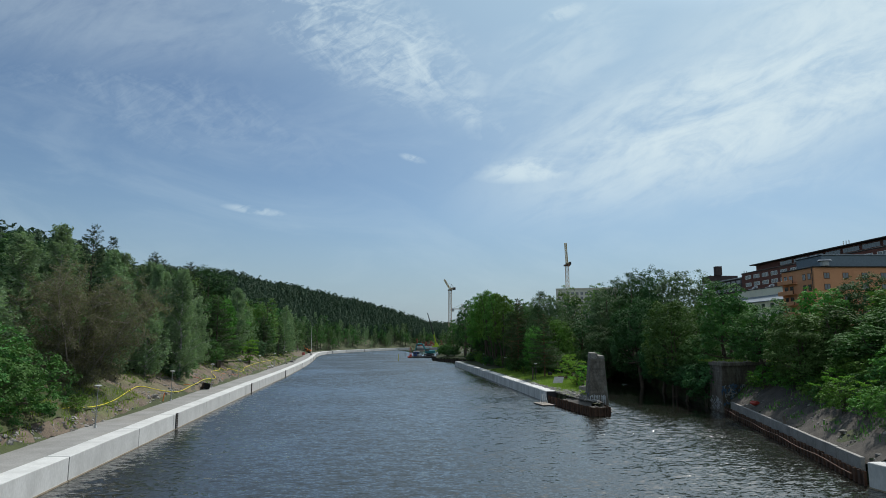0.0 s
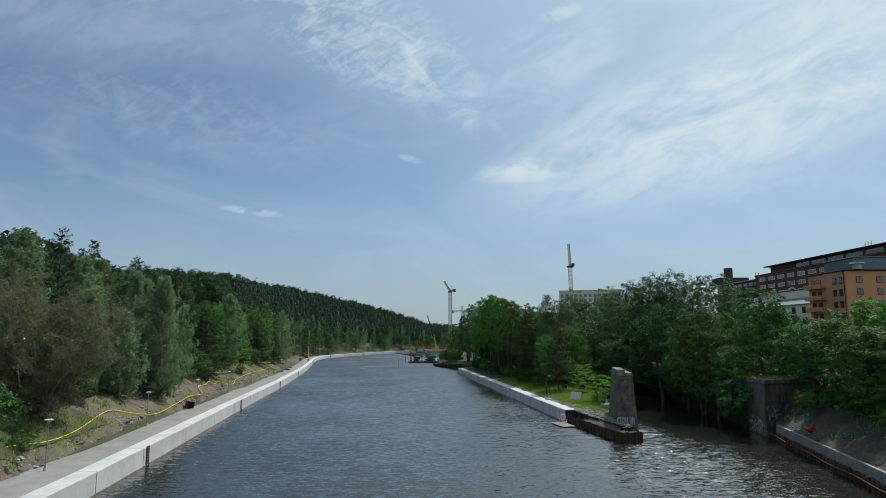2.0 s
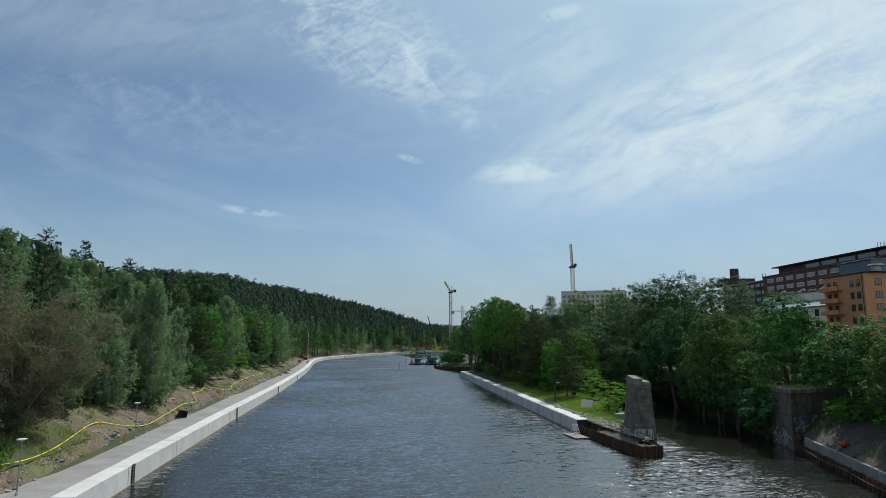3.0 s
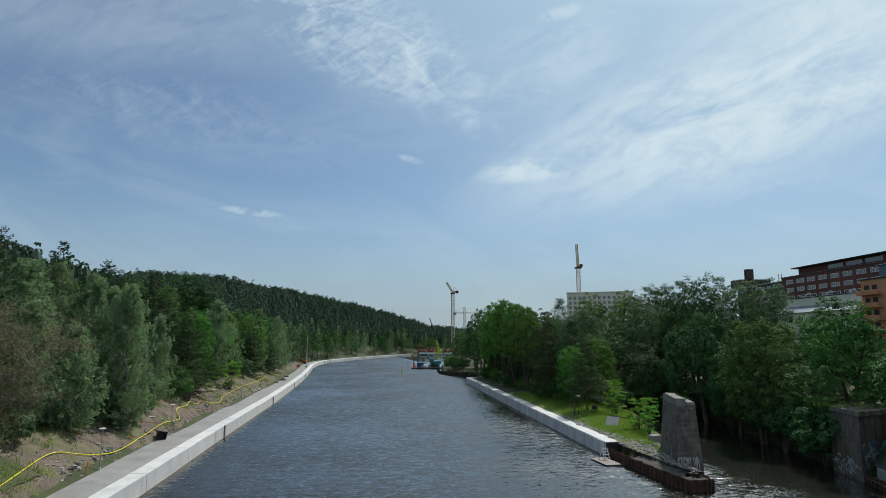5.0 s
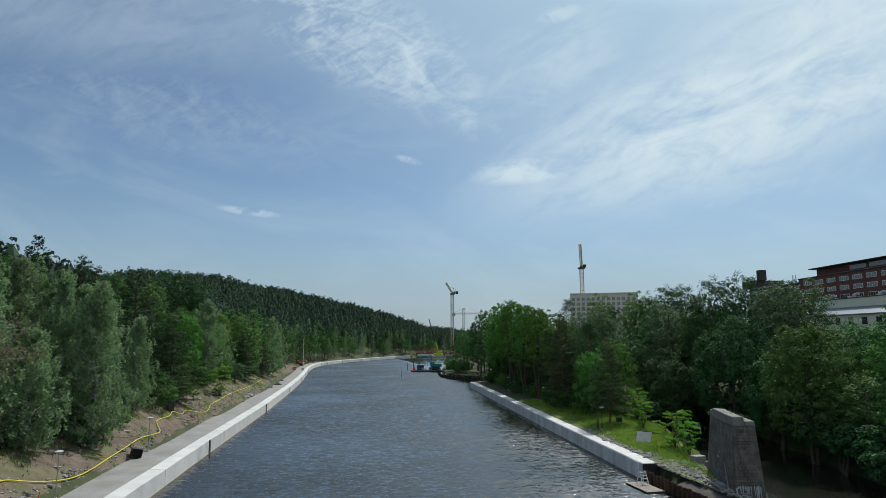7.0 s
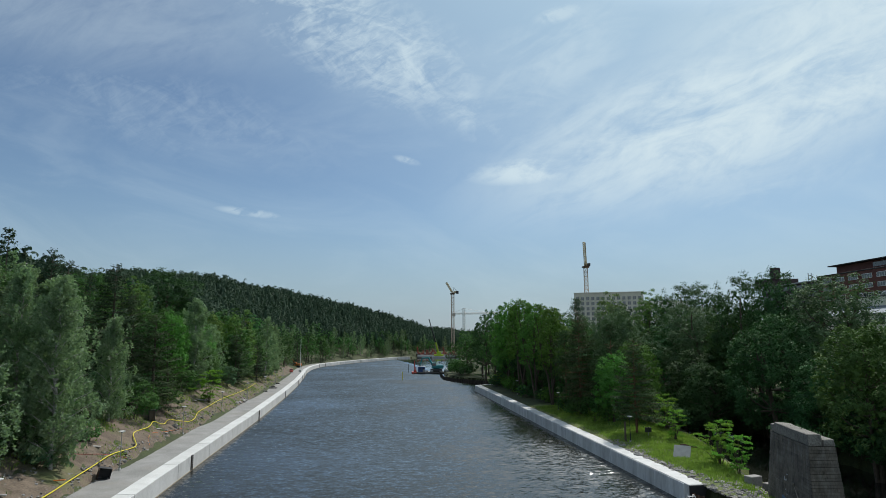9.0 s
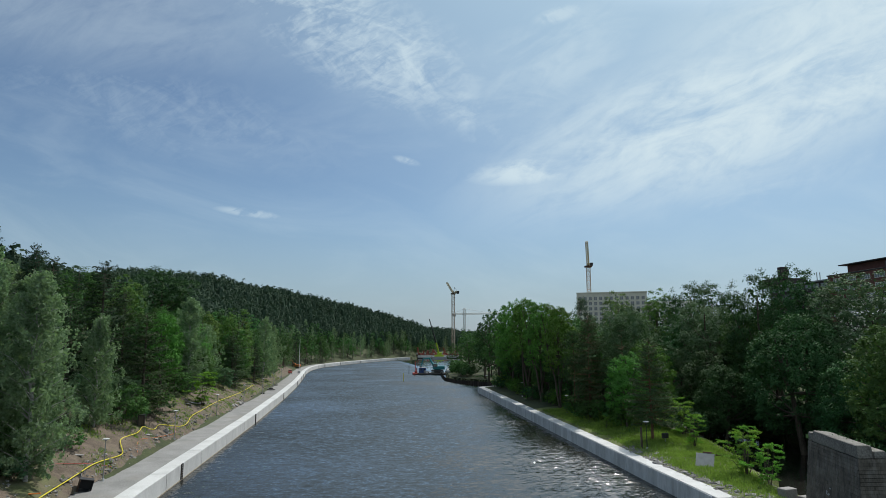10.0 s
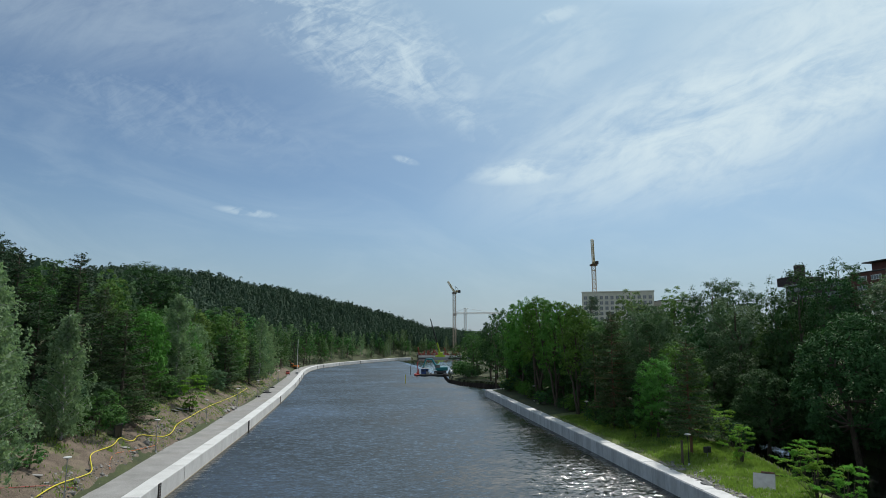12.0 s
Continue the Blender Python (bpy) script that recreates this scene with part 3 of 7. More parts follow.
way = way / np.maximum(np.linalg.norm(way, axis=1), 1e-6)[:, None] * np.where(gin > 0, 1, -1)[:, None]
gpts[snap] = gnear[snap] + way[snap] * 1.3
gz[snap] = land(gpts[snap])[0]
gz[snap] = np.where(gz[snap] < 0, 1.7, gz[snap])
nx, ny = len(gx), len(gy)
idx = np.arange(nx * ny).reshape(ny, nx)
gfaces = np.column_stack([idx[:-1, :-1].ravel(), idx[:-1, 1:].ravel(), idx[1:, 1:].ravel(), idx[1:, :-1].ravel()])
ground = new("ground", mesh_of("ground", np.column_stack([gpts, gz]), gfaces, FOREST_FLOOR, True))
tagged(ground, "dark forest floor and grassy banks beside the canal", "ground", kind="structure")

bm = bmesh.new()
bmesh.ops.create_grid(bm, x_segments=1, y_segments=1, size=4500)
water = part("water", bm, WATER)
tagged(water, "dark wind-rippled canal water reflecting the sky", "water", kind="structure")


def along(line, spacing, start=0.0, end=None):
    """Places along a polyline every spacing metres, with the way there and its left-hand normal."""
    seg = np.linalg.norm(np.diff(line, axis=0), axis=1)
    s = np.concatenate([[0], np.cumsum(seg)])
    end = s[-1] if end is None else end
    at = np.arange(start, end + 1e-6, spacing)
    p = np.column_stack([np.interp(at, s, line[:, 0]), np.interp(at, s, line[:, 1])])
    q = np.column_stack([np.interp(at + 0.5, s, line[:, 0]), np.interp(at + 0.5, s, line[:, 1])])
    b = np.column_stack([np.interp(at - 0.5, s, line[:, 0]), np.interp(at - 0.5, s, line[:, 1])])
    d = q - b
    d = d / np.linalg.norm(d, axis=1)[:, None]
    return at, p, d, np.column_stack([-d[:, 1], d[:, 0]])


def strip(name, line, spacing, offsets, heights, material, label, category, rough=0.0, start=0.0, end=None, lift=0.03):
    """A ribbon of ground beside a shore: offsets inland, heights above the water (None: the lie of the land)."""
    at, p, d, nrm = along(line, spacing, start, end)
    verts, k = [], len(offsets)
    for i in range(len(at)):
        for o, h in zip(offsets, heights):
            x, y = p[i] + nrm[i] * o
            z = ground_z(x, y) + lift if h is None else h
            verts.append((x, y, z + rough * (noise.noise((x * 0.55, y * 0.55, 0.3)) + 0.6 * noise.noise((x * 1.7, y * 1.7, 4)))))
    faces = [(i * k + j, i * k + j + 1, (i + 1) * k + j + 1, (i + 1) * k + j) for i in range(len(at) - 1) for j in range(k - 1)]
    ob = new(name, mesh_of(name, verts, faces, material, True))
    return tagged(ob, label, category, kind="structure")


strip("gravel_path", LEFT_QUAY, 3.0, (1.7, 3.0, 4.5, 6.0, 7.2), (1.83, 1.85, 1.87, 1.85, 1.83), GRAVEL, "pale grey compacted gravel path behind the quay wall", "path", 0.03)
strip("embankment", LEFT_QUAY, 1.5, tuple(np.arange(6.8, 14.4, 0.75)), (1.8,) + (None,) * 10, SOIL, "bare brown earth bank with patches of grass", "bank", 0.38, 60, 470, 0.15)

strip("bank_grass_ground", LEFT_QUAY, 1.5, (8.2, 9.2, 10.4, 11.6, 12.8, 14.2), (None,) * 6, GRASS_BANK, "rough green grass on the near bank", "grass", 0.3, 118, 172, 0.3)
RQ_LINE = np.array([(46.2, 278.3), (37.5, 128.6), (36.9, 116)], float)


def rq_s(y):
    return (278.3 - y) * 1.0017


strip("grit_slope", RIGHT_SHORE[2:4][::-1], 0.6, (0.9, 1.6, 2.6, 3.6, 4.6, 5.6, 6.8, 8.2), (1.75,) + (None,) * 7, GRIT, "steep slope of grey grit above the sheet piles", "bank", 0.42, 0, None, 0.15)
strip("rubble_ground", RIGHT_SHORE[15:19][::-1], 0.8, (-0.3, 0.5, 1.2, 2.0), (1.22, 1.42, 1.62, 1.88), GRIT, "grey rubble behind the rusty sheet piles", "bank", 0.2)
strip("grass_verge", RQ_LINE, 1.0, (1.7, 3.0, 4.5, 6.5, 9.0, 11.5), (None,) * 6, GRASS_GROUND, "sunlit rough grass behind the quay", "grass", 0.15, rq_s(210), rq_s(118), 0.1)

# ---- quays ----
def quay(name, line, joints, width, label):
    """A wall of large concrete blocks: bevelled pieces with open joints, top at 2 m."""
    wall = tagged(new(name), label, "quay wall", kind="structure")
    seg = np.concatenate([[0], np.cumsum(np.linalg.norm(np.diff(line, axis=0), axis=1))])
    joints = [j for j in joints if -0.01 < j < seg[-1] - 1] + [seg[-1]]
    for a, b in zip(joints[:-1], joints[1:]):
        s = np.linspace(a + 0.07, b - 0.07, 3 if b - a > 6 else 2)
        px, py = np.interp(s, seg, line[:, 0]), np.interp(s, seg, line[:, 1])
        front = np.column_stack([px, py])
        d = np.gradient(front, axis=0)
        d = d / np.linalg.norm(d, axis=1)[:, None]
        n = np.column_stack([-d[:, 1], d[:, 0]])
        bm = bmesh.new()
        ring = []
        for i in range(len(s)):
            f, g = front[i], front[i] + n[i] * width
            ring.append([bm.verts.new((f[0], f[1], -1.0)), bm.verts.new((f[0], f[1], 2.0)), bm.verts.new((g[0], g[1], 2.03)), bm.verts.new((g[0], g[1], -1.0))])
        for r, q in zip(ring[:-1], ring[1:]):
            for j in range(4):
                bm.faces.new((r[j], r[(j + 1) % 4], q[(j + 1) % 4], q[j]))
        bm.faces.new(ring[0][::-1])
        bm.faces.new(ring[-1])
        bmesh.ops.bevel(bm, geom=[e for e in bm.edges if all(v.co.z > 1.5 for v in e.verts)], offset=0.05, segments=1, affect='EDGES')
        part("block", bm, CONCRETE_NEW, wall)
        # dark strip set in the open joint, standing in for its shadow line
        if b < seg[-1] - 0.5:
            q = np.array([np.interp(b, seg, line[:, 0]), np.interp(b, seg, line[:, 1])])
            part("joint_shadow_fill", boxes([(-0.075, 0.075, 0.02, width, -0.9, 1.965)], 0, pose(q[0], q[1], 0, 0, 0, math.degrees(math.atan2(d[-1][1], d[-1][0])))), STEEL_DARK, wall)
        foot = bmesh.new()
        box(foot, 0, float(np.linalg.norm(front[-1] - front[0])), -0.07, 0.1, -1.0, 0.10, 0.0, pose(front[0][0], front[0][1], 0, 0, 0, math.degrees(math.atan2(*(front[-1] - front[0])[::-1]))))
        part("footing", foot, TIDE_MARK, wall, "brown-stained footing at the waterline")
    return wall


LQ_START = 132.03
left_joints = [LQ_START + (y - 72) for y in (-90, -74, -58, -42, -26, -10, 8, 24, 40, 56.3, 72.5, 88.7, 101.0, 117.6, 134.3, 149.9, 166.0, 182.4, 198.3, 214.5)] + [LQ_START + 158.6 + 16.2 * i for i in range(29)]
left_quay = quay("quay_wall_left", LEFT_QUAY, left_joints, 1.9, "pale new concrete quay wall of long cast blocks")
RQ = np.array([(46.2, 278.3), (37.5, 128.6)], float)
rq_len = float(np.linalg.norm(RQ[1] - RQ[0]))
right_quay = quay("quay_wall_right", RQ, [0.0] + [rq_len - 15.2 * i for i in range(9, -1, -1)], 1.9, "pale new concrete quay wall with a dark steel end plate")
quay("quay_wall_right_end", np.array([(54.5, 283.5), (46.4, 278.6)], float), [0.0, 9.4], 1.6, "short pale concrete return wall of the quay")
quay("quay_wall_near", np.array([(41.9, 61.0), (41.9, 8.0)], float), [0.0, 16, 32, 53], 1.9, "pale new concrete quay wall end block")

# facing panels of the right quay
panel_me = None
rq_way = (RQ[1] - RQ[0]) / rq_len
for i in range(int(rq_len / 1.25)):
    ob = part("facing_panel", panel_me or boxes([(-0.61, 0.61, -0.05, 0.05, -1.0, 1.9)], 0.012), CONCRETE_PANEL, right_quay)
    panel_me = ob.data
    q = RQ[0] + rq_way * (0.7 + i * 1.25) - np.array([-rq_way[1], rq_way[0]]) * 0.03
    ob.matrix_basis = pose(q[0], q[1], 0, 0, 0, math.degrees(math.atan2(rq_way[1], rq_way[0])))
# dark plate on the quay's open end
end_plate = part("end_plate", boxes([(37.42, 39.5, 128.42, 128.56, -0.8, 1.98)], 0.03), STEEL_DARK, right_quay, "black steel end plate")
# cap wall and sheet piles of the near right bank
bank_line = np.array([(60.0, 107.6), (41.9, 61.2)], float)
bank_len = float(np.linalg.norm(bank_line[1] - bank_line[0]))
bank_way = (bank_line[1] - bank_line[0]) / bank_len
bank_turn = math.degrees(math.atan2(bank_way[1], bank_way[0]))
cap_wall = tagged(new("cap_wall"), "low grey concrete cap wall along the bank", "wall", kind="structure")
slab_mesh = None
for i in range(18):
    p = bank_line[0] + bank_way * (2.0 + i * 2.6) + np.array([-bank_way[1], bank_way[0]]) * 0.75
    if slab_mesh is None:
        ob = part("slab", boxes([(-1.28, 1.28, -0.18, 0.18, 0.4, 1.95)], 0.03), CONCRETE_CAP, cap_wall)
        slab_mesh = ob.data
    else:
        ob = part("slab", slab_mesh, None, cap_wall)
    ob.matrix_basis = pose(p[0], p[1], rng.normal() * 0.015, 0, 0, bank_turn)


def pile_mesh(width, top, material):
    """One U-shaped sheet pile, 12 mm steel, web proud of the flanges."""
    prof = [(-0.5, 0.0), (-0.28, 0.0), (-0.18, -0.30), (0.18, -0.30), (0.28, 0.0), (0.5, 0.0)]
    prof = [(a * width, b) for a, b in prof]
    inner = [(a, b + 0.03) for a, b in prof][::-1]
    ring = prof + inner
    n = len(ring)
    verts = [(a, b, z) for z in (-1.5, top) for a, b in ring]
    faces = [(i, (i + 1) % n, n + (i + 1) % n, n + i) for i in range(n)] + [(n + i, n + i + 1, 2 * n - 2 - i, 2 * n - 1 - i) for i in range(n // 2 - 1)]
    return mesh_of("pile", verts, faces, material)


def sheet_piles(name, line, width, top, label, flip=False, steel=RUST):
    wall = tagged(new(name), label, "sheet piling", kind="structure")
    me = pile_mesh(width, top, steel)
    at, p, d, nrm = along(line, width)
    for i in range(len(at)):
        ob = part("pile", me, None, wall)
        ob.matrix_basis = pose(p[i][0], p[i][1], rng.normal() * 0.05, 0, 0, math.degrees(math.atan2(d[i][1], d[i][0])) + (180 if flip else 0))
    return wall


near_piles = sheet_piles("sheet_pile_wall_near", bank_line, 1.0, 1.05, "rusty brown corrugated sheet piles at the water", True)
pipe = bmesh.new()
for i in range(24):
    a, b = bank_line[0] + bank_way * i * 2, bank_line[0] + bank_way * (i + 1) * 2
    off = np.array([bank_way[1], -bank_way[0]]) * 0.36
    cone(pipe, (*(a + off), 0.72 + 0.08 * math.sin(i)), (*(b + off), 0.72 + 0.08 * math.sin(i + 1)), 0.07, 0.07, 6)
part("waling", pipe, RUST, near_piles)
isle_piles = sheet_piles("sheet_pile_wall_island", np.array([(37.55, 128.2), (37.2, 121), (37.3, 114), (37.6, 107.2), (40.4, 107.2), (41.6, 111.5)], float), 0.95, 1.3,
                         "dark rusty sheet piles round the tip of the spit", True)
far_piles = sheet_piles("sheet_pile_wall_far", np.array([(54.0, 408), (47.6, 362), (45.6, 341), (47.6, 326), (52.8, 317), (57.8, 307), (58.4, 298), (53, 284)], float), 1.5, 1.45,
                        "dark sheet piles round the far point", False, RUST_DARK)

# ---- trees ----
def unit(v):
    return v / np.maximum(np.linalg.norm(v, axis=-1, keepdims=True), 1e-9)


def leaves(centres, size, up=0.5, aspect=0.55, droop=0.0, facing=None):
    """Arrays for one rhombic, folded leaf spray at each centre; facing: the way that each one's face leans."""
    n = len(centres)
    nrm = rng.normal(size=(n, 3)) * 0.6 + np.array([0, 0, up * 1.6])
    if facing is not None:
        nrm = nrm + facing * 2.0
    nrm = unit(nrm)
    a = unit(np.cross(nrm, rng.normal(size=(n, 3))))
    a[:, 2] -= droop
    a = unit(a)
    b = unit(np.cross(nrm, a))
    s = (size * rng.uniform(0.6, 1.4, n))[:, None]
    v = np.stack([centres - a * s, centres - b * s * aspect + nrm * s * 0.15, centres + a * s, centres + b * s * aspect + nrm * s * 0.15], 1).reshape(-1, 3)
    return v, np.arange(4 * n).reshape(n, 4)


def tubes(limbs, sides=5):
    """Arrays for tapered tubes; a limb is its points and radii."""
    V, F, base = [], [], 0
    for pts, radii in limbs:
        pts = np.asarray(pts, float)
        d = unit(np.gradient(pts, axis=0))
        e = unit(np.cross(d, np.array([0.31, 0.92, 0.2])))
        f = np.cross(d, e)
        for i in range(len(pts)):
            for k in range(sides):
                w = 2 * math.pi * k / sides
                V.append(pts[i] + radii[i] * (math.cos(w) * e[i] + math.sin(w) * f[i]))
        for i in range(len(pts) - 1):
            for k in range(sides):
                F.append((base + i * sides + k, base + i * sides + (k + 1) % sides, base + (i + 1) * sides + (k + 1) % sides, base + (i + 1) * sides + k))
        base += len(pts) * sides
    return np.array(V), F


def limb(p, q, r0, r1, n=5, sag=0.1, wander=0.05):
    p, q = np.asarray(p, float), np.asarray(q, float)
    k = np.linspace(0, 1, n)[:, None]
    L = np.linalg.norm(q - p)
    pts = p + (q - p) * k + rng.normal(size=(n, 3)) * wander * L * (k * (1 - k) * 2)
    pts[:, 2] += sag * L * (k * (1 - k) * 4)[:, 0]
    return pts, np.linspace(r0, r1, n)


def stand(name, label, category, trunk, crown, bark, leaf):
    tree = tagged(new(name), label, category)
    part("trunk", mesh_of("trunk", *trunk, bark, True), None, tree)
    part("crown", mesh_of("crown", *crown, leaf), None, tree)
    return tree


def golden(n, low=-0.75):
    """Evenly spread directions on a sphere, those below low left out, shuffled a little."""
    i = np.arange(n) + 0.5
    z = 1 - i / n * (1 - low)
    a = i * 2.399963 + rng.uniform(0, 6.2832)
    r = np.clip(1 - np.abs(z) ** 2.8, 0, 1) ** (1 / 2.8)
    return np.column_stack([np.cos(a) * r, np.sin(a) * r, z]) + rng.normal(size=(n, 3)) * 0.1


def broadleaf(name, label, leaf, bark, H, R, bottom=0.1, lobes=20, sub=14, per=40, size=0.17, lobe=0.42, top=0.95, stems=1, droop=0.0, category="tree", boughs=16, filler=1000):
    """A leafy tree: rounded lobes on an uneven crown, each lobe built of small tufts of leaves, carried by limbs."""
    mid, half = H * (1 + bottom) / 2, H * (1 - bottom) / 2
    u = golden(lobes)
    reach = rng.uniform(0.84, 1.1, lobes) * (1 - lobe)
    taper = 1 - (1 - top) * np.clip(u[:, 2], 0, 1)
    c = np.column_stack([u[:, 0] * R * taper, u[:, 1] * R * taper, u[:, 2] * half]) * reach[:, None] + np.array([0, 0, mid])
    rl = lobe * R * rng.uniform(0.72, 1.25, lobes)
    tall_ = min(1.5, max(0.85, 0.8 * half / R))
    # tufts on the outside of every lobe
    w = np.repeat(np.arange(lobes), sub)
    d1 = unit(rng.normal(size=(len(w), 3)) + u[w] * 0.9 + np.array([0, 0, 0.35]))
    tuft = c[w] + d1 * (rl[w] * rng.uniform(0.78, 1.06, len(w)))[:, None] * np.array([1, 1, tall_])
    rt = rl[w] * rng.uniform(0.22, 0.42, len(w))
    k = np.repeat(np.arange(len(w)), per)
    d2 = unit(rng.normal(size=(len(k), 3)) + d1[k] * 0.8 + np.array([0, 0, 0.45]))
    pos = tuft[k] + d2 * (rt[k] * rng.uniform(0.35, 1.15, len(k)))[:, None] * np.array([1.15, 1.15, 0.75])
    pos[:, 2] -= droop * np.abs(rng.normal(size=len(k))) * rt[k]
    ok = pos[:, 2] > 0.2
    v1, f1 = leaves(pos[ok], size, 0.75, droop=droop, facing=(d2[ok] + d1[k][ok]) * 0.32)
    # coarser sprays deeper in
    j = rng.integers(0, lobes, filler)
    deep = c[j] + unit(rng.normal(size=(filler, 3))) * (rl[j] * rng.uniform(0.2, 0.86, filler))[:, None] * np.array([1, 1, tall_])
    deep = deep[deep[:, 2] > 0.5]
    v2, f2 = leaves(deep, max(0.30, size * 1.6), 0.2, 0.7)
    crown = np.vstack([v1, v2]), np.vstack([f1, f2 + len(v1)])
    limbs = []
    for s in range(stems):
        lean = np.array([rng.normal() * 0.05 * H, rng.normal() * 0.05 * H, 0]) * (1 + stems * 0.5)
        foot = np.array([rng.normal() * 0.25, rng.normal() * 0.25, 0]) * (1 if stems > 1 else 0.2)
        foot[2] = -0.6
        r = H * 0.019 / math.sqrt(stems)
        pts, rad = limb(foot, lean + np.array([0, 0, H * 0.8]), r * 1.25, r * 0.25, 7, 0, 0.03)
        limbs.append((pts, rad))
        for i in rng.choice(lobes, min(lobes, boughs // stems + 2), replace=False):
            b = int(np.clip(np.searchsorted(pts[:, 2], c[i][2] * rng.uniform(0.45, 0.75)), 1, 5))
            p, q = limb(pts[b], c[i] + u[i] * rl[i] * 0.5, rad[b] * 0.55, 0.03, 5, -0.06, 0.06)
            limbs.append((p, q))
    return stand(name, label, category, tubes(limbs), crown, bark, leaf)


def birch(name, label, leaf, H, R, boughs=56, strands=10, per=24, size=0.13, filler=260):
    """A birch: pale stem, ascending boughs from whose ends thin strands of leaves hang."""
    pts, rad = limb((0, 0, -0.6), (rng.normal() * 0.4, rng.normal() * 0.4, H * 0.97), H * 0.012, 0.02, 8, 0, 0.015)
    limbs, pos = [(pts, rad)], []
    for i in range(boughs):
        h = H * (0.08 + 0.92 * (i + rng.uniform(0, 1)) / boughs)
        a = i * 2.4 + rng.normal() * 0.35
        L = R * np.interp(h / H, (0.1, 0.3, 0.55, 0.8, 1.0), (0.8, 1.0, 0.95, 0.66, 0.12)) * rng.uniform(0.55, 1.08)
        tip = np.array([math.cos(a) * L, math.sin(a) * L, h])
        z = max(1.0, h - 0.75 * L)
        foot = np.array([np.interp(z, pts[:, 2], pts[:, 0]), np.interp(z, pts[:, 2], pts[:, 1]), z])
        b, br = limb(foot, tip, 0.05, 0.012, 5, 0.08, 0.04)
        if size < 0.2:
            limbs.append((b, br))
        t = rng.uniform(0.3, 1.05, strands)
        p = foot + (tip - foot) * t[:, None] + rng.normal(size=(strands, 3)) * np.array([0.3, 0.3, 0.22])
        long_ = rng.uniform(0.5, 2.3, strands) * min(1, 0.4 + h / H)
        m = np.repeat(np.arange(strands), per)
        down = rng.uniform(0, 1, len(m))
        sway = rng.normal(size=(strands, 3)) * 0.16
        pos.append(p[m] - np.array([0, 0, 1]) * (down * long_[m])[:, None] + sway[m] * down[:, None] + rng.normal(size=(len(m), 3)) * 0.11)
    pos = np.vstack(pos)
    v1, f1 = leaves(pos[pos[:, 2] > 0.3], size, 0.15, 0.5, 0.8)
    h = H * rng.uniform(0.15, 0.9, filler)
    a = rng.uniform(0, 6.2832, filler)
    r = R * np.interp(h / H, (0.1, 0.3, 0.6, 0.9), (0.5, 0.6, 0.5, 0.2)) * rng.uniform(0, 1, filler)
    v2, f2 = leaves(np.column_stack([np.cos(a) * r, np.sin(a) * r, h]), max(0.32, size * 1.5), 0.1, 0.5, 0.8)
    return stand(name, label, "birch tree", tubes(limbs), (np.vstack([v1, v2]), np.vstack([f1, f2 + len(v1)])), BIRCH_BARK, leaf)


def spruce(name, label, H, R, bottom=0.06, size=0.17, leaf=None, bark=None, per=62, boughs=True, gap=0.85, shape=0.7, sweep=0.16):
    """A conifer: tiers of flat boughs, drooping then lifted at their ends, round a straight stem."""
    pos, out, limbs = [], [], [limb((0, 0, -0.6), (0, 0, H), H * 0.016, 0.015, 6, 0, 0.004)]
    z = H * bottom
    while z < H * 0.985:
        k = (z / H - bottom) / (1 - bottom)
        L = R * (1 - k) ** shape * rng.uniform(0.82, 1.1) + 0.15
        count = max(4, int(7.5 - 3 * k))
        a0 = rng.uniform(0, 6.28)
        for i in range(count):
            a = a0 + 6.2832 * i / count + rng.normal() * 0.3
            Li = L * rng.uniform(0.6, 1.15)
            z_ = z + rng.normal() * 0.2
            tip = np.array([math.cos(a) * Li, math.sin(a) * Li, z_ - sweep * Li + 0.45 * Li * k])
            if L > 0.8 and boughs:
                limbs.append(limb((0, 0, z_), tip, 0.04, 0.012, 4, -0.05, 0.02))
            m = max(8, int(per * (Li / R) ** 1.3))
            t = rng.uniform(0.15, 1.0, m) ** 0.7
            side = np.array([-math.sin(a), math.cos(a), 0])
            p = np.array([0, 0, z_]) + (tip - np.array([0, 0, z_])) * t[:, None] + side * (rng.normal(size=m) * 0.24 * Li * (1.1 - 0.75 * t))[:, None]
            p[:, 2] += -0.05 * Li * 4 * t * (1 - t) + rng.normal(size=m) * 0.09 - np.abs(rng.normal(size=m)) * 0.14
            pos.append(p)
            out.append(np.tile((math.cos(a) * 0.35, math.sin(a) * 0.35, 0.35), (m, 1)))
        z += max(0.34, gap * (1 - 0.5 * k))
    return stand(name, label, "spruce tree", tubes(limbs), leaves(np.vstack(pos), size, 0.6, 0.42, 0.25, np.vstack(out)), bark or BARK, leaf or NEEDLE_SPRUCE)


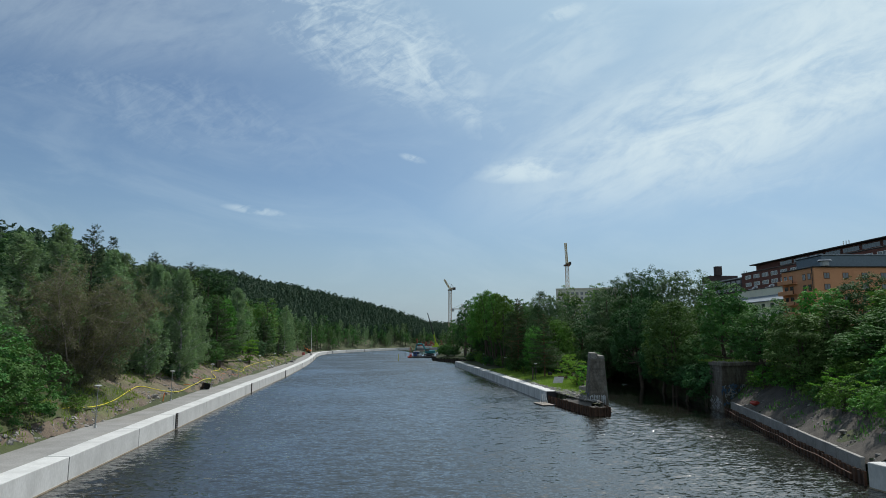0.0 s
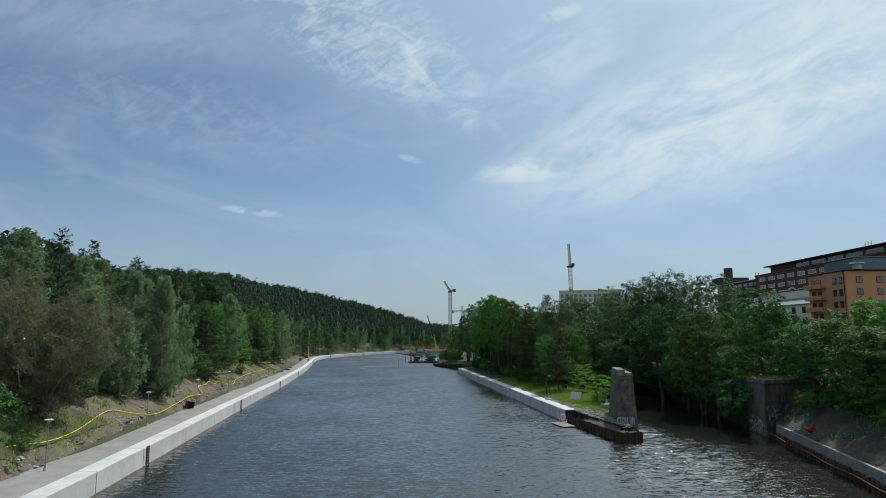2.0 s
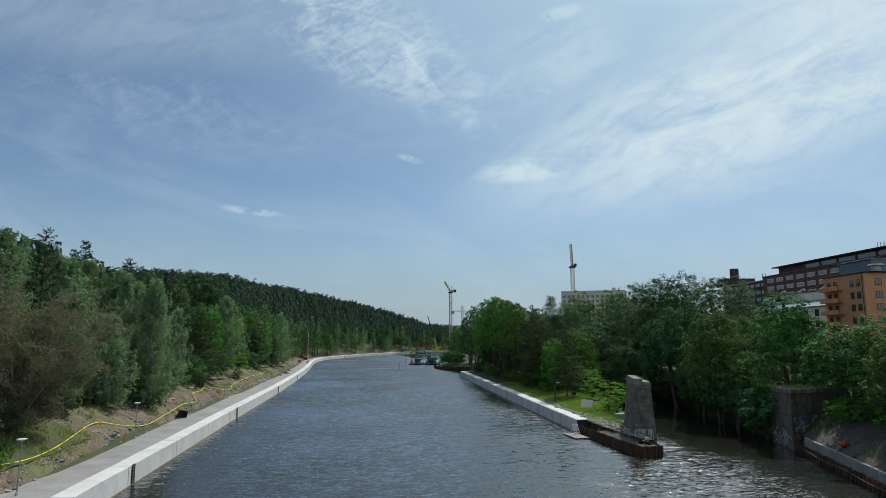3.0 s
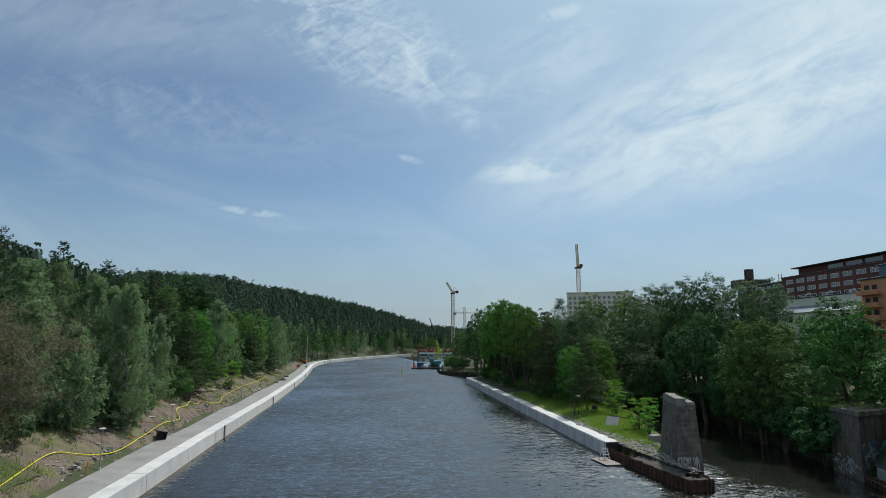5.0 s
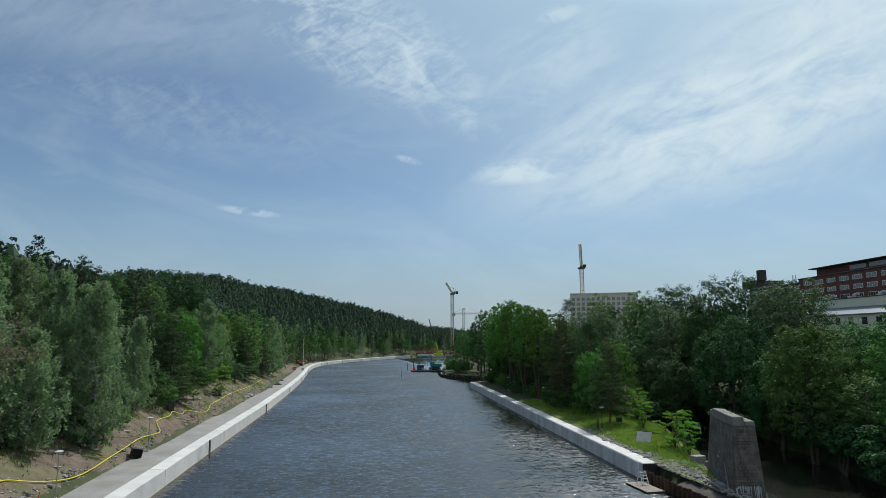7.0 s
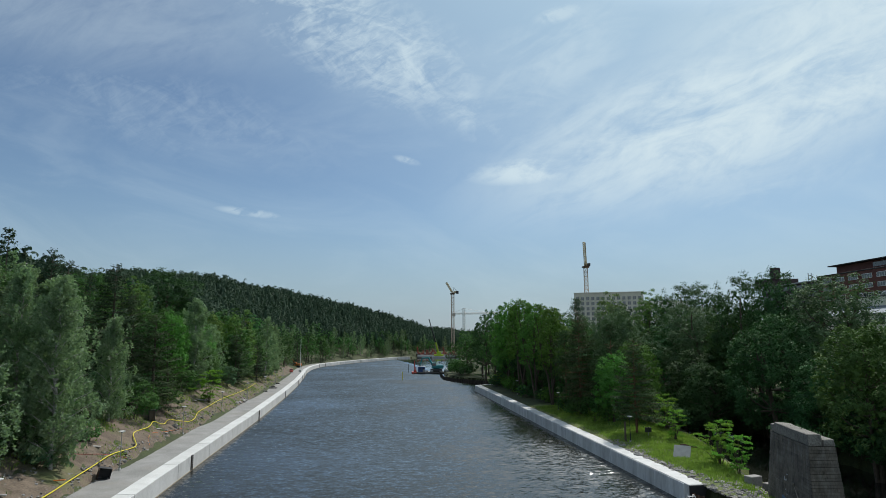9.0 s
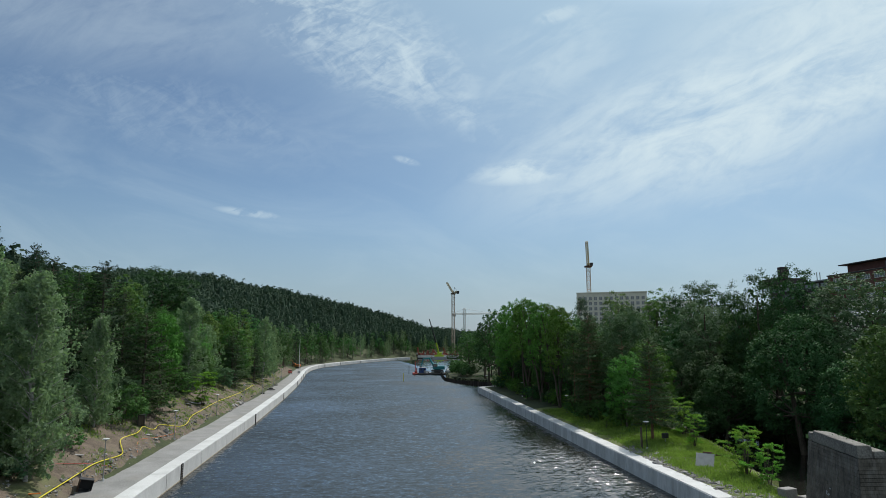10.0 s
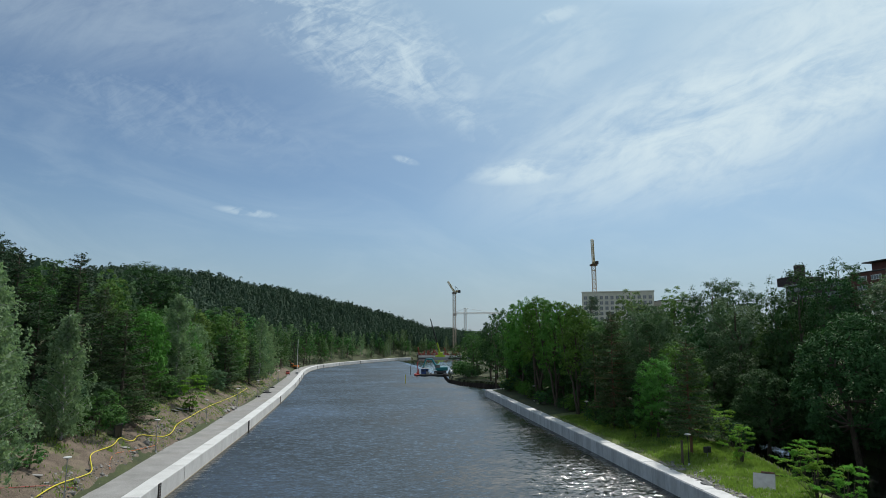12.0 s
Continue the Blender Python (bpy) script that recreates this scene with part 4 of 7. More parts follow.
def pine(name, label, H, R, bare=0.45, clumps=60, per=80, size=0.17):
    """A Scots pine: reddish bare stem, flat clumps of needles high up."""
    n = clumps
    h = H * (bare + (1 - bare) * rng.uniform(0, 1, n) ** 0.9)
    prof = R * np.interp((h / H - bare) / (1 - bare), (0, 0.3, 0.7, 1.0), (0.7, 1.0, 0.8, 0.15))
    a = rng.uniform(0, 6.2832, n)
    rr = prof * rng.uniform(0.3, 1.0, n)
    c = np.column_stack([np.cos(a) * rr, np.sin(a) * rr, h])
    which = np.repeat(np.arange(n), per)
    pos = c[which] + rng.normal(size=(len(which), 3)) * np.array([0.62, 0.62, 0.26])
    pts, rad = limb((0, 0, -0.6), (rng.normal() * 0.4, rng.normal() * 0.4, H * 0.97), H * 0.014, 0.04, 7, 0, 0.02)
    limbs = [(pts, rad)]
    for i in range(0, n, 2):
        z = max(2.0, c[i][2] - 0.6)
        limbs.append(limb((np.interp(z, pts[:, 2], pts[:, 0]), np.interp(z, pts[:, 2], pts[:, 1]), z), c[i] - np.array([0, 0, 0.15]), 0.06, 0.02, 4, 0.03, 0.05))
    return stand(name, label, "pine tree", tubes(limbs), leaves(pos, size, 0.6, 0.35), PINE_BARK, NEEDLE_PINE)


def twiggy(name, label, H, R):
    """A wide half-bare tree: a dense haze of fine grey-brown twigs with few leaves."""
    limbs, tips = [], []
    for s in range(15):
        a = s * 2.4 + rng.normal() * 0.3
        out = R * rng.uniform(0.15, 0.85)
        q = np.array([math.cos(a) * out, math.sin(a) * out, H * rng.uniform(0.66, 0.95) * (1 - 0.35 * (out / R) ** 2)])
        pts, rad = limb((math.cos(a) * 0.4, math.sin(a) * 0.4, -0.6), q, 0.16, 0.04, 6, -0.05, 0.05)
        limbs.append((pts, rad))
        for _ in range(18):
            j = rng.integers(1, 6)
            d = unit(rng.normal(size=3) + np.array([math.cos(a), math.sin(a), 0.7]))
            e = pts[j] + d * R * rng.uniform(0.2, 0.5)
            e[2] = max(0.5, min(e[2], H))
            b, br = limb(pts[j], e, 0.04, 0.015, 4, 0.0, 0.06)
            limbs.append((b, br))
            for _ in range(12):
                k = rng.integers(1, 4)
                f = b[k] + unit(rng.normal(size=3) + np.array([0, 0, 0.35])) * rng.uniform(0.6, 1.9)
                limbs.append((np.array([b[k], (b[k] + f) / 2 + rng.normal(size=3) * 0.1, f]), (0.024, 0.017, 0.009)))
                tips.append(b[k] + (f - b[k]) * rng.uniform(0.1, 1.0, 13)[:, None] + rng.normal(size=(13, 3)) * 0.22)
    return stand(name, label, "tree", tubes(limbs, 3), leaves(np.vstack(tips), 0.125, 0.2), TWIG, LEAF_BROWN)


def sapling(name, label, leaf, H, R, stems=9, per=70, size=0.12):
    """A young tree of arching shoots, each a feathered fan of leaflets."""
    limbs, pos = [], []
    for s in range(stems):
        a, k = s * 2.4 + rng.normal() * 0.3, rng.uniform(0.1, 1.0)
        tip = np.array([math.cos(a) * R * k, math.sin(a) * R * k, H * (1.05 - 0.6 * k * k) * rng.uniform(0.85, 1.05)])
        pts, rad = limb((math.cos(a) * 0.1, math.sin(a) * 0.1, -0.3), tip, 0.05, 0.01, 6, 0.1, 0.03)
        limbs.append((pts, rad))
        for _ in range(5):
            j = rng.integers(1, 6)
            e = pts[j] + unit(np.array([math.cos(a), math.sin(a), 0.15]) + rng.normal(size=3) * np.array([0.8, 0.8, 0.3])) * R * rng.uniform(0.3, 0.55)
            t = rng.uniform(0.1, 1.05, per)
            side = unit(np.cross(e - pts[j], np.array([0, 0, 1.0])))
            p = pts[j] + (e - pts[j]) * t[:, None] + side * (rng.normal(size=per) * 0.2 * (1.15 - t))[:, None]
            pos.append(p + rng.normal(size=(per, 3)) * 0.05 - np.array([0, 0, 0.12]) * t[:, None] ** 2)
    bush = tagged(new(name), label, "shrub")
    for one in limbs:
        part("stem", mesh_of("stem", *tubes([one], 4), BARK, True), None, bush)
    part("crown", mesh_of("crown", *leaves(np.vstack(pos), size, 0.8, 0.42, 0.15), leaf), None, bush)
    return bush


def shrub(name, label, leaf, H, R, lobes=10, sub=10, per=17, size=0.16):
    return broadleaf(name, label, leaf, BARK, H, R, 0.02, lobes, sub, per, size, 0.42, 0.85, 4, category="shrub", boughs=8, filler=90)


# ---- planting ----
SIZES = {}


def size_of(proto):
    """Height and half-width of a tree's crown."""
    if proto.name not in SIZES:
        co = np.array([v.co for c in proto.children if c.name.startswith("crown") for v in c.data.vertices])
        SIZES[proto.name] = float(co[:, 2].max() if proto["category"] in ("spruce tree", "birch tree") else np.percentile(co[:, 2], 99.3)), float(np.percentile(np.hypot(co[:, 0], co[:, 1]), 93))
    return SIZES[proto.name]


def place(proto, x, y, s=1.0, turn=None, sz=1.0, label=""):
    """A copy of a tree at that size, standing on the ground."""
    turn = rng.uniform(0, 360) if turn is None else turn
    z = max(ground_z(x, y), 0.3)
    if x > 35 and y > 125:      # the back rows stay lower than the tall trees before them
        s = min(s, max(0.25, (13.0 + 0.032 * math.hypot(x, y - 60) - z) / size_of(proto)[0]))
    return tagged(copy_thing(proto, pose(x, y, z, 0, 0, turn) @ Matrix.Diagonal((s, s, s * sz, 1))), label)


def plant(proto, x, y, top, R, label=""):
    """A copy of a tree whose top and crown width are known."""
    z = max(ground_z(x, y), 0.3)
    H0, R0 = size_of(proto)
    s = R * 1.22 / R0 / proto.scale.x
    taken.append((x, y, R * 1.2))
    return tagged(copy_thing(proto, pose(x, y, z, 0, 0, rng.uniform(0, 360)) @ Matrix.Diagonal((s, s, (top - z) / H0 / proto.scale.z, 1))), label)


def at_origin(proto, x, y, top=0.0, R=0.0):
    """Stands the first of a kind in its place, at its known height and width where these are given."""
    z = max(ground_z(x, y), 0.3)
    H0, R0 = size_of(proto)
    proto.matrix_basis = pose(x, y, z) @ (Matrix.Diagonal((R * 1.2 / R0, R * 1.2 / R0, (top - z) / H0, 1)) if top else Matrix())
    return proto


# one of each kind stands in the wood, the rest are copies
birch_a = at_origin(birch("birch_tree", "slender grey-green birch with hanging twigs on the bank", LEAF_BIRCH, 20, 3.4, 58, 11, 20, 0.15), -35.7, 141)
birch_b = at_origin(birch("birch_tree", "tall grey-green birch with a pale stem among the trees", LEAF_BIRCH, 19, 3.6, 58, 11, 20, 0.15), -45.5, 139)
birch_c = at_origin(birch("birch_tree", "young bushy birch with grey-green leaves", LEAF_BIRCH, 14, 3.2, 46, 10, 20, 0.15), -39, 158)
maple_a = at_origin(broadleaf("maple_tree", "round-headed maple with fresh green leaves", LEAF_BROAD, BARK, 17, 5.2), -52, 205)
maple_b = at_origin(broadleaf("maple_tree", "broad dense dark green maple", LEAF_DARK, BARK, 20, 6.0, 0.02, 24, 15, 42), 110.8, 240, 34.4, 5.6)
maple_c = at_origin(broadleaf("maple_tree", "tall loose maple with grey-green leaves over the channel", LEAF_DARK, BARK, 18, 4.2, 0.06, 18, 14, 44, 0.16, 0.44), 88, 186, 25.5, 4.4)
linden = at_origin(broadleaf("linden_tree", "light green leafy linden", LEAF_LIGHT, BARK, 14, 4.4, 0.02, 17, 13, 40), -36, 228)
chestnut = at_origin(broadleaf("chestnut_tree", "huge dark green chestnut hanging low over the side channel", LEAF_DARK, BARK, 20, 6.6, 0.0, 28, 16, 46, 0.18, 0.34, 0.7, droop=0.5), 71.2, 158, 21.2, 6.2)
olive_tree = at_origin(broadleaf("alder_tree", "olive green alder leaning over the side channel", LEAF_OLIVE, BARK, 16, 5.0, 0.0, 22, 14, 44, 0.16, 0.38, 0.75, 2, 0.3), 66.0, 134, 19.2, 5.0)
silver_tree = at_origin(broadleaf("whitebeam_tree", "silvery green whitebeam with pale leaf undersides", LEAF_SILVER, BARK, 19, 6.0, 0.03, 24, 15, 44, 0.16), 83.9, 160, 28.2, 6.4)
willow = at_origin(broadleaf("willow_tree", "light open willow with several slanting stems", LEAF_LIGHT, BARK, 21, 4.0, 0.12, 20, 13, 40, 0.16, 0.42, 0.85, 3), 54.5, 213)
ash_tree = at_origin(broadleaf("ash_tree", "upright ash with loose fresh green leaves", LEAF_BROAD, BARK, 17, 4.2, 0.04, 20, 13, 42, 0.15, 0.38, 0.75, 2), 67.2, 117, 21.8, 4.3)
spruce_a = at_origin(spruce("spruce_tree", "dark pointed spruce on the wooded slope", 18, 4.4, per=110), -47, 190)
spruce_b = at_origin(spruce("spruce_tree", "tall dark spruce with flat layered boughs", 21, 4.6, 0.04, 0.17, None, None, 140, True, 0.95, 0.55, 0.05), -44.5, 168)
spruce_d = at_origin(spruce("spruce_tree", "broad bushy pine with flat tiers of green boughs", 17, 4.6, 0.02, 0.17, NEEDLE_PINE, None, 150, True, 0.95, 0.5, 0.0), -39.5, 192)
spruce_c = at_origin(spruce("spruce_tree", "full spruce with brownish green boughs and a bare lower stem", 15.5, 4.2, 0.2, 0.16, NEEDLE_BROWN, PINE_BARK, 120, True, 0.62, 0.55, 0.1), 47.7, 161)
pine_a = at_origin(pine("pine_tree", "Scots pine with a bare reddish stem", 18, 3.8, 0.25, 95), 52.5, 181)
pine_b = at_origin(pine("pine_tree", "slim Scots pine with a sparse crown", 17, 2.9, 0.4), 48.8, 196)
bare_tree = at_origin(twiggy("leafless_tree", "wide half-bare tree with grey-brown twigs", 15, 10.3), -35.2, 105)
bush_a = at_origin(sapling("green_sapling", "bright green young tree with feathery shoots on the spit", LEAF_SAPLING, 4.4, 2.4), 50.7, 154.5)
bush_b = at_origin(shrub("green_shrub", "dense dark green shrub at the foot of the trees", LEAF_BROAD, 4.2, 2.8), -34, 86)
bush_c = at_origin(shrub("elder_shrub", "pale green broad-leaved shrub on the slope", LEAF_LIGHT, 4.5, 3.0), 63, 84)
bush_d = at_origin(shrub("dark_shrub", "dark shrub overhanging the side channel", LEAF_DARK, 4.2, 2.9), 66, 126)
bush_e = at_origin(shrub("hazel_shrub", "large dense green hazel at the foot of the trees", LEAF_BROAD, 6.5, 4.2, 13, 11, 19, 0.18), -32.5, 80)
bush_f = at_origin(shrub("sallow_shrub", "silvery green sallow at the foot of the trees", LEAF_SILVER, 5.5, 3.0, 12, 12, 30), -34.4, 177)
# lighter stand-ins for the back rows
maple_far = at_origin(broadleaf("maple_tree", "green maple in the back of the wood", LEAF_BROAD, BARK, 18, 5.4, 0.03, 11, 8, 10, 0.42, boughs=4, filler=80), -70, 150)
far_dark = at_origin(broadleaf("maple_tree", "dark green maple in the back of the wood", LEAF_DARK, BARK, 18, 5.4, 0.03, 11, 8, 10, 0.42, boughs=4, filler=80), 96, 220)
birch_far = at_origin(birch("birch_tree", "grey-green birch in the back of the wood", LEAF_BIRCH, 19, 4.0, 26, 6, 9, 0.32, 90), -66, 170)
spruce_far = at_origin(spruce("spruce_tree", "dark spruce in the back of the wood", 20, 4.6, 0.04, 0.36, None, None, 16, False, 1.2, 0.55, 0.05), -62, 190)
maple_mid = at_origin(broadleaf("maple_tree", "green maple halfway up the slope", LEAF_BROAD, BARK, 17, 5.0, 0.03, 14, 10, 17, 0.27, boughs=8, filler=160), -50, 272)
maple_dark = at_origin(broadleaf("maple_tree", "tall dark green maple in the second row", LEAF_DARK, BARK, 18, 4.9, 0.03, 14, 10, 17, 0.27, boughs=8, filler=160), 84, 214)
maple_pale = at_origin(broadleaf("maple_tree", "yellowish green maple among darker trees", LEAF_LIME, BARK, 18, 5.0, 0.03, 18, 12, 30, 0.2, 0.36, 0.75, boughs=8, filler=200), 100.3, 255, 33.9, 5.2)
birch_mid = at_origin(birch("birch_tree", "grey-green birch by the far path", LEAF_BIRCH, 15, 4.0, 34, 8, 12, 0.22, 120), -31, 285)
taken = [(-35.2, 105, 20), (-29, 104, 10), (-45.5, 139, 4), (71.2, 158, 8), (47.7, 161, 6), (50.7, 154.5, 4)]

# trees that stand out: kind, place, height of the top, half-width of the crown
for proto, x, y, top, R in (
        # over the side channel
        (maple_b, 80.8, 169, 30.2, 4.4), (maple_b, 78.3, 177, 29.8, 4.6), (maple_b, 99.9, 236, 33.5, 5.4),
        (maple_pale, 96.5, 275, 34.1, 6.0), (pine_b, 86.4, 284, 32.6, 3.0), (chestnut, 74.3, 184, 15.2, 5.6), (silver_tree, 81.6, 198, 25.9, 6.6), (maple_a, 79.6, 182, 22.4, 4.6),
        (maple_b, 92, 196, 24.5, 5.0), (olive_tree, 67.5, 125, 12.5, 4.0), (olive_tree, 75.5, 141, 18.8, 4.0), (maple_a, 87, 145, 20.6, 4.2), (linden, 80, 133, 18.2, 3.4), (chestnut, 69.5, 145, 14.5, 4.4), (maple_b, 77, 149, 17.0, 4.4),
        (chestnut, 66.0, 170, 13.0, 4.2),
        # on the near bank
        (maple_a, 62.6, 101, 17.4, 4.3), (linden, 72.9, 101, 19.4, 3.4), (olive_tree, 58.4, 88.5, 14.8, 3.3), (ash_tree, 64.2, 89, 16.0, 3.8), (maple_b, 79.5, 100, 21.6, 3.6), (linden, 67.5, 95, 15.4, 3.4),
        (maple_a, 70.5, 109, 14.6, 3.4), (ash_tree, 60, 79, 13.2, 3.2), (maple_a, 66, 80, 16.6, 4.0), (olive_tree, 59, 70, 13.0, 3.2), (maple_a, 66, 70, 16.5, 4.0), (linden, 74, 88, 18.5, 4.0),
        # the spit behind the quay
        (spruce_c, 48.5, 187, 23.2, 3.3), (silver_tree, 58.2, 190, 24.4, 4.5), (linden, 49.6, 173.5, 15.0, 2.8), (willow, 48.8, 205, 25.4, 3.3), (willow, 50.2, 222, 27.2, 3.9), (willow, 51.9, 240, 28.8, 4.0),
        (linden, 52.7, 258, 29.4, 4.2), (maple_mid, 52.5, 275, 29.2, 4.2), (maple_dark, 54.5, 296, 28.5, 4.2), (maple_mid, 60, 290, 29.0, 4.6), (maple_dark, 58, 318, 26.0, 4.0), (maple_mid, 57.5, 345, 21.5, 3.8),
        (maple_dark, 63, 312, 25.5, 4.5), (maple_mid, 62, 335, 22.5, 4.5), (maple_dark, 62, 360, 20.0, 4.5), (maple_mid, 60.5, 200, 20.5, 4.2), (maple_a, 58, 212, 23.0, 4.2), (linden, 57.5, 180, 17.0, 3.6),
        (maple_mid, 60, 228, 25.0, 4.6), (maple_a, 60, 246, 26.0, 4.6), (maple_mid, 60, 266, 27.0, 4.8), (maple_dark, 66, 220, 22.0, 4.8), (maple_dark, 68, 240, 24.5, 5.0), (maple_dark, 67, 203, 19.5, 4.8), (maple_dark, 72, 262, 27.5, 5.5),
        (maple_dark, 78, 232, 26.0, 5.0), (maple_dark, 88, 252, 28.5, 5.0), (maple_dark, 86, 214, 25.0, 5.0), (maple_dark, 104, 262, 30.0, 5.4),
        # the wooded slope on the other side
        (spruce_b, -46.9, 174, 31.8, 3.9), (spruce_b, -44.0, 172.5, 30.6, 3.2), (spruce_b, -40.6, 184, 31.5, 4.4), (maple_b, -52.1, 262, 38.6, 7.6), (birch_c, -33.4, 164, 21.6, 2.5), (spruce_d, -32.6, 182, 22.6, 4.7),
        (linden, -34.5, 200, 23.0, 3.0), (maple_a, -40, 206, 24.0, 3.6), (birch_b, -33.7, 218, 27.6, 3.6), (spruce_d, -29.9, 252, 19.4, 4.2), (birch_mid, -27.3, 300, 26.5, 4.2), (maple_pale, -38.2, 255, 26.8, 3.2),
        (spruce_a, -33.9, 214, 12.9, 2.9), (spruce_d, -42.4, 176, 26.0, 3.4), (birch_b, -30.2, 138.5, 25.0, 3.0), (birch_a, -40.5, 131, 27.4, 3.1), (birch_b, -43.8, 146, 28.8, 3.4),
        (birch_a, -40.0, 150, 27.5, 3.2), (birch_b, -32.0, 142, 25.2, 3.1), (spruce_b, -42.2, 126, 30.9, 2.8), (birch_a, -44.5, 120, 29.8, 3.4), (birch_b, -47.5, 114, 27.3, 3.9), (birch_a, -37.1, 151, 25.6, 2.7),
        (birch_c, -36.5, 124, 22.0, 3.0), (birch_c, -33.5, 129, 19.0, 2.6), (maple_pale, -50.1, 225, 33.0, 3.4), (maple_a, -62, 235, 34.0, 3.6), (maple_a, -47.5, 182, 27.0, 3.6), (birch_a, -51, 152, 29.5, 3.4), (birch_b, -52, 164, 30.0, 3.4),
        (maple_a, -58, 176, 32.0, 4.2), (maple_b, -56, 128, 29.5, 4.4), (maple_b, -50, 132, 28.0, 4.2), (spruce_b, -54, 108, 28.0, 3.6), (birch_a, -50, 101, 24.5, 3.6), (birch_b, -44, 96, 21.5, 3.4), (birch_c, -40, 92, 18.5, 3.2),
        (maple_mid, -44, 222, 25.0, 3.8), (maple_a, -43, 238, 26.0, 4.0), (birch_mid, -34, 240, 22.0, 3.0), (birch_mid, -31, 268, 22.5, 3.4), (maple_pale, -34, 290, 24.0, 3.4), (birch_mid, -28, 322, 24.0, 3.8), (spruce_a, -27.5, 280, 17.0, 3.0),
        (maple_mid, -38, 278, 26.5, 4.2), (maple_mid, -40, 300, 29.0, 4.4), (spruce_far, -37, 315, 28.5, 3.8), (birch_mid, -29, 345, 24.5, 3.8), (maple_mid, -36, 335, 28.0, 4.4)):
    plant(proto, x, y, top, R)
# smaller growth: kind, place, size
for proto, x, y, s in ((bush_a, 54, 148, 1.0), (bush_a, 46.6, 137, 1.15), (bush_a, 45.8, 132, 0.95), (bush_a, 55, 165, 1.2), (bush_b, 51, 178, 0.6), (bush_a, 58, 171, 1.2),
                       (bush_a, -28.2, 208, 1.55), (bush_e, -34.5, 185, 0.8), (bush_f, -36.5, 171, 1.0), (bush_f, -31.0, 137.5, 0.45), (bush_b, -31, 188, 0.8), (bush_b, -31.5, 152, 0.6), (bush_e, -34, 91, 0.9), (bush_e, -36, 84, 1.1), (bush_b, -30.5, 84, 0.9),
                       (bush_e, -31.5, 72, 0.9), (bush_e, -33, 65, 1.0), (bush_e, -31, 59, 0.9), (bush_e, -36, 74, 1.1), (bush_e, -38, 90, 1.0), (bush_e, -40, 112, 1.0), (bush_e, -41, 120, 1.0),
                       (bush_c, 58, 78, 0.9), (bush_c, 56, 70, 1.0), (bush_b, 61, 87, 1.0), (bush_b, 64, 95, 0.8), (bush_c, 64, 76, 1.1), (bush_b, 55, 64, 0.9), (bush_c, 53.5, 66, 0.7), (bush_b, 55.2, 72, 0.7), (bush_c, 56.5, 75.5, 0.6),
                       (bush_b, 58.5, 82, 0.7), (bush_c, 60.5, 85, 0.8), (bush_b, 60.5, 90.5, 0.6), (bush_b, 63, 98, 0.6), (bush_c, 61.5, 94, 0.6), (bush_b, 66, 101, 0.7), (bush_c, 53, 61, 0.9)):
    taken.append((x, y, 4.0))
    place(proto, x, y, s, sz=rng.uniform(0.92, 1.06))


def free(x, y, r):
    if any((x - a) ** 2 + (y - b) ** 2 < ((r + q) * 0.5) ** 2 for a, b, q in taken):
        return False
    taken.append((x, y, r))
    return True


def wood(box_, count, kinds, weights, sizes, keep=lambda inland, x, y: True, gap=5.0):
    cand = np.column_stack([rng.uniform(box_[0], box_[1], count * 30), rng.uniform(box_[2], box_[3], count * 30)])
    inland = land(cand)[1]
    made = 0
    for (x, y), i in zip(cand, inland):
        if i < 1 or not keep(i, x, y) or not free(x, y, gap):
            continue
        place(kinds[rng.choice(len(kinds), p=np.array(weights) / sum(weights))], x, y, rng.uniform(*sizes), sz=rng.uniform(0.9, 1.1))
        made += 1
        if made >= count:
            break


for k in range(34):
    q = k / 33 * 4
    i = min(int(q), 3)
    a, b = RIGHT_SHORE[4 + i], RIGHT_SHORE[5 + i]
    x, y = a + (b - a) * (q - i) + np.array([0.7, -0.2]) + rng.normal(size=2) * 0.5
    place(bush_d, x, y, rng.uniform(0.9, 1.5))
for k in range(14):
    x, y = RIGHT_SHORE[10] + (RIGHT_SHORE[8] - RIGHT_SHORE[10]) * (k / 13) + np.array([-1.5, 1.2]) + rng.normal(size=2)
    place(bush_d, x, y, rng.uniform(0.7, 1.1))

# the wood on the slope: mixed trees behind the front row
wood((-60, -28, 156, 245), 8, (maple_a, birch_c, linden), (3, 2, 1), (0.6, 0.8), lambda i, x, y: 15 < i < 25, 5.2)
wood((-100, -28, 50, 330), 60, (birch_far, maple_far, spruce_far, far_dark), (3, 3, 1, 2), (0.68, 0.88), lambda i, x, y: 21 < i < 60, 5.6)
wood((-60, -20, 240, 420), 40, (birch_mid, maple_mid, spruce_far, maple_pale, maple_dark), (4, 3, 1, 1, 2), (0.75, 1.05), lambda i, x, y: 10.5 < i < 26, 5)
wood((-60, 110, 400, 720), 110, (birch_far, maple_far, spruce_far), (3, 3, 1), (0.6, 1.05), lambda i, x, y: 7.2 < i < 26 and x < 25 + (y - 500) * 0.5, 4.6)
wood((-50, -29, 116, 300), 46, (bush_e, bush_f, bush_b), (3, 1, 2), (0.5, 0.95), lambda i, x, y: 12.5 < i < 24, 2.4)
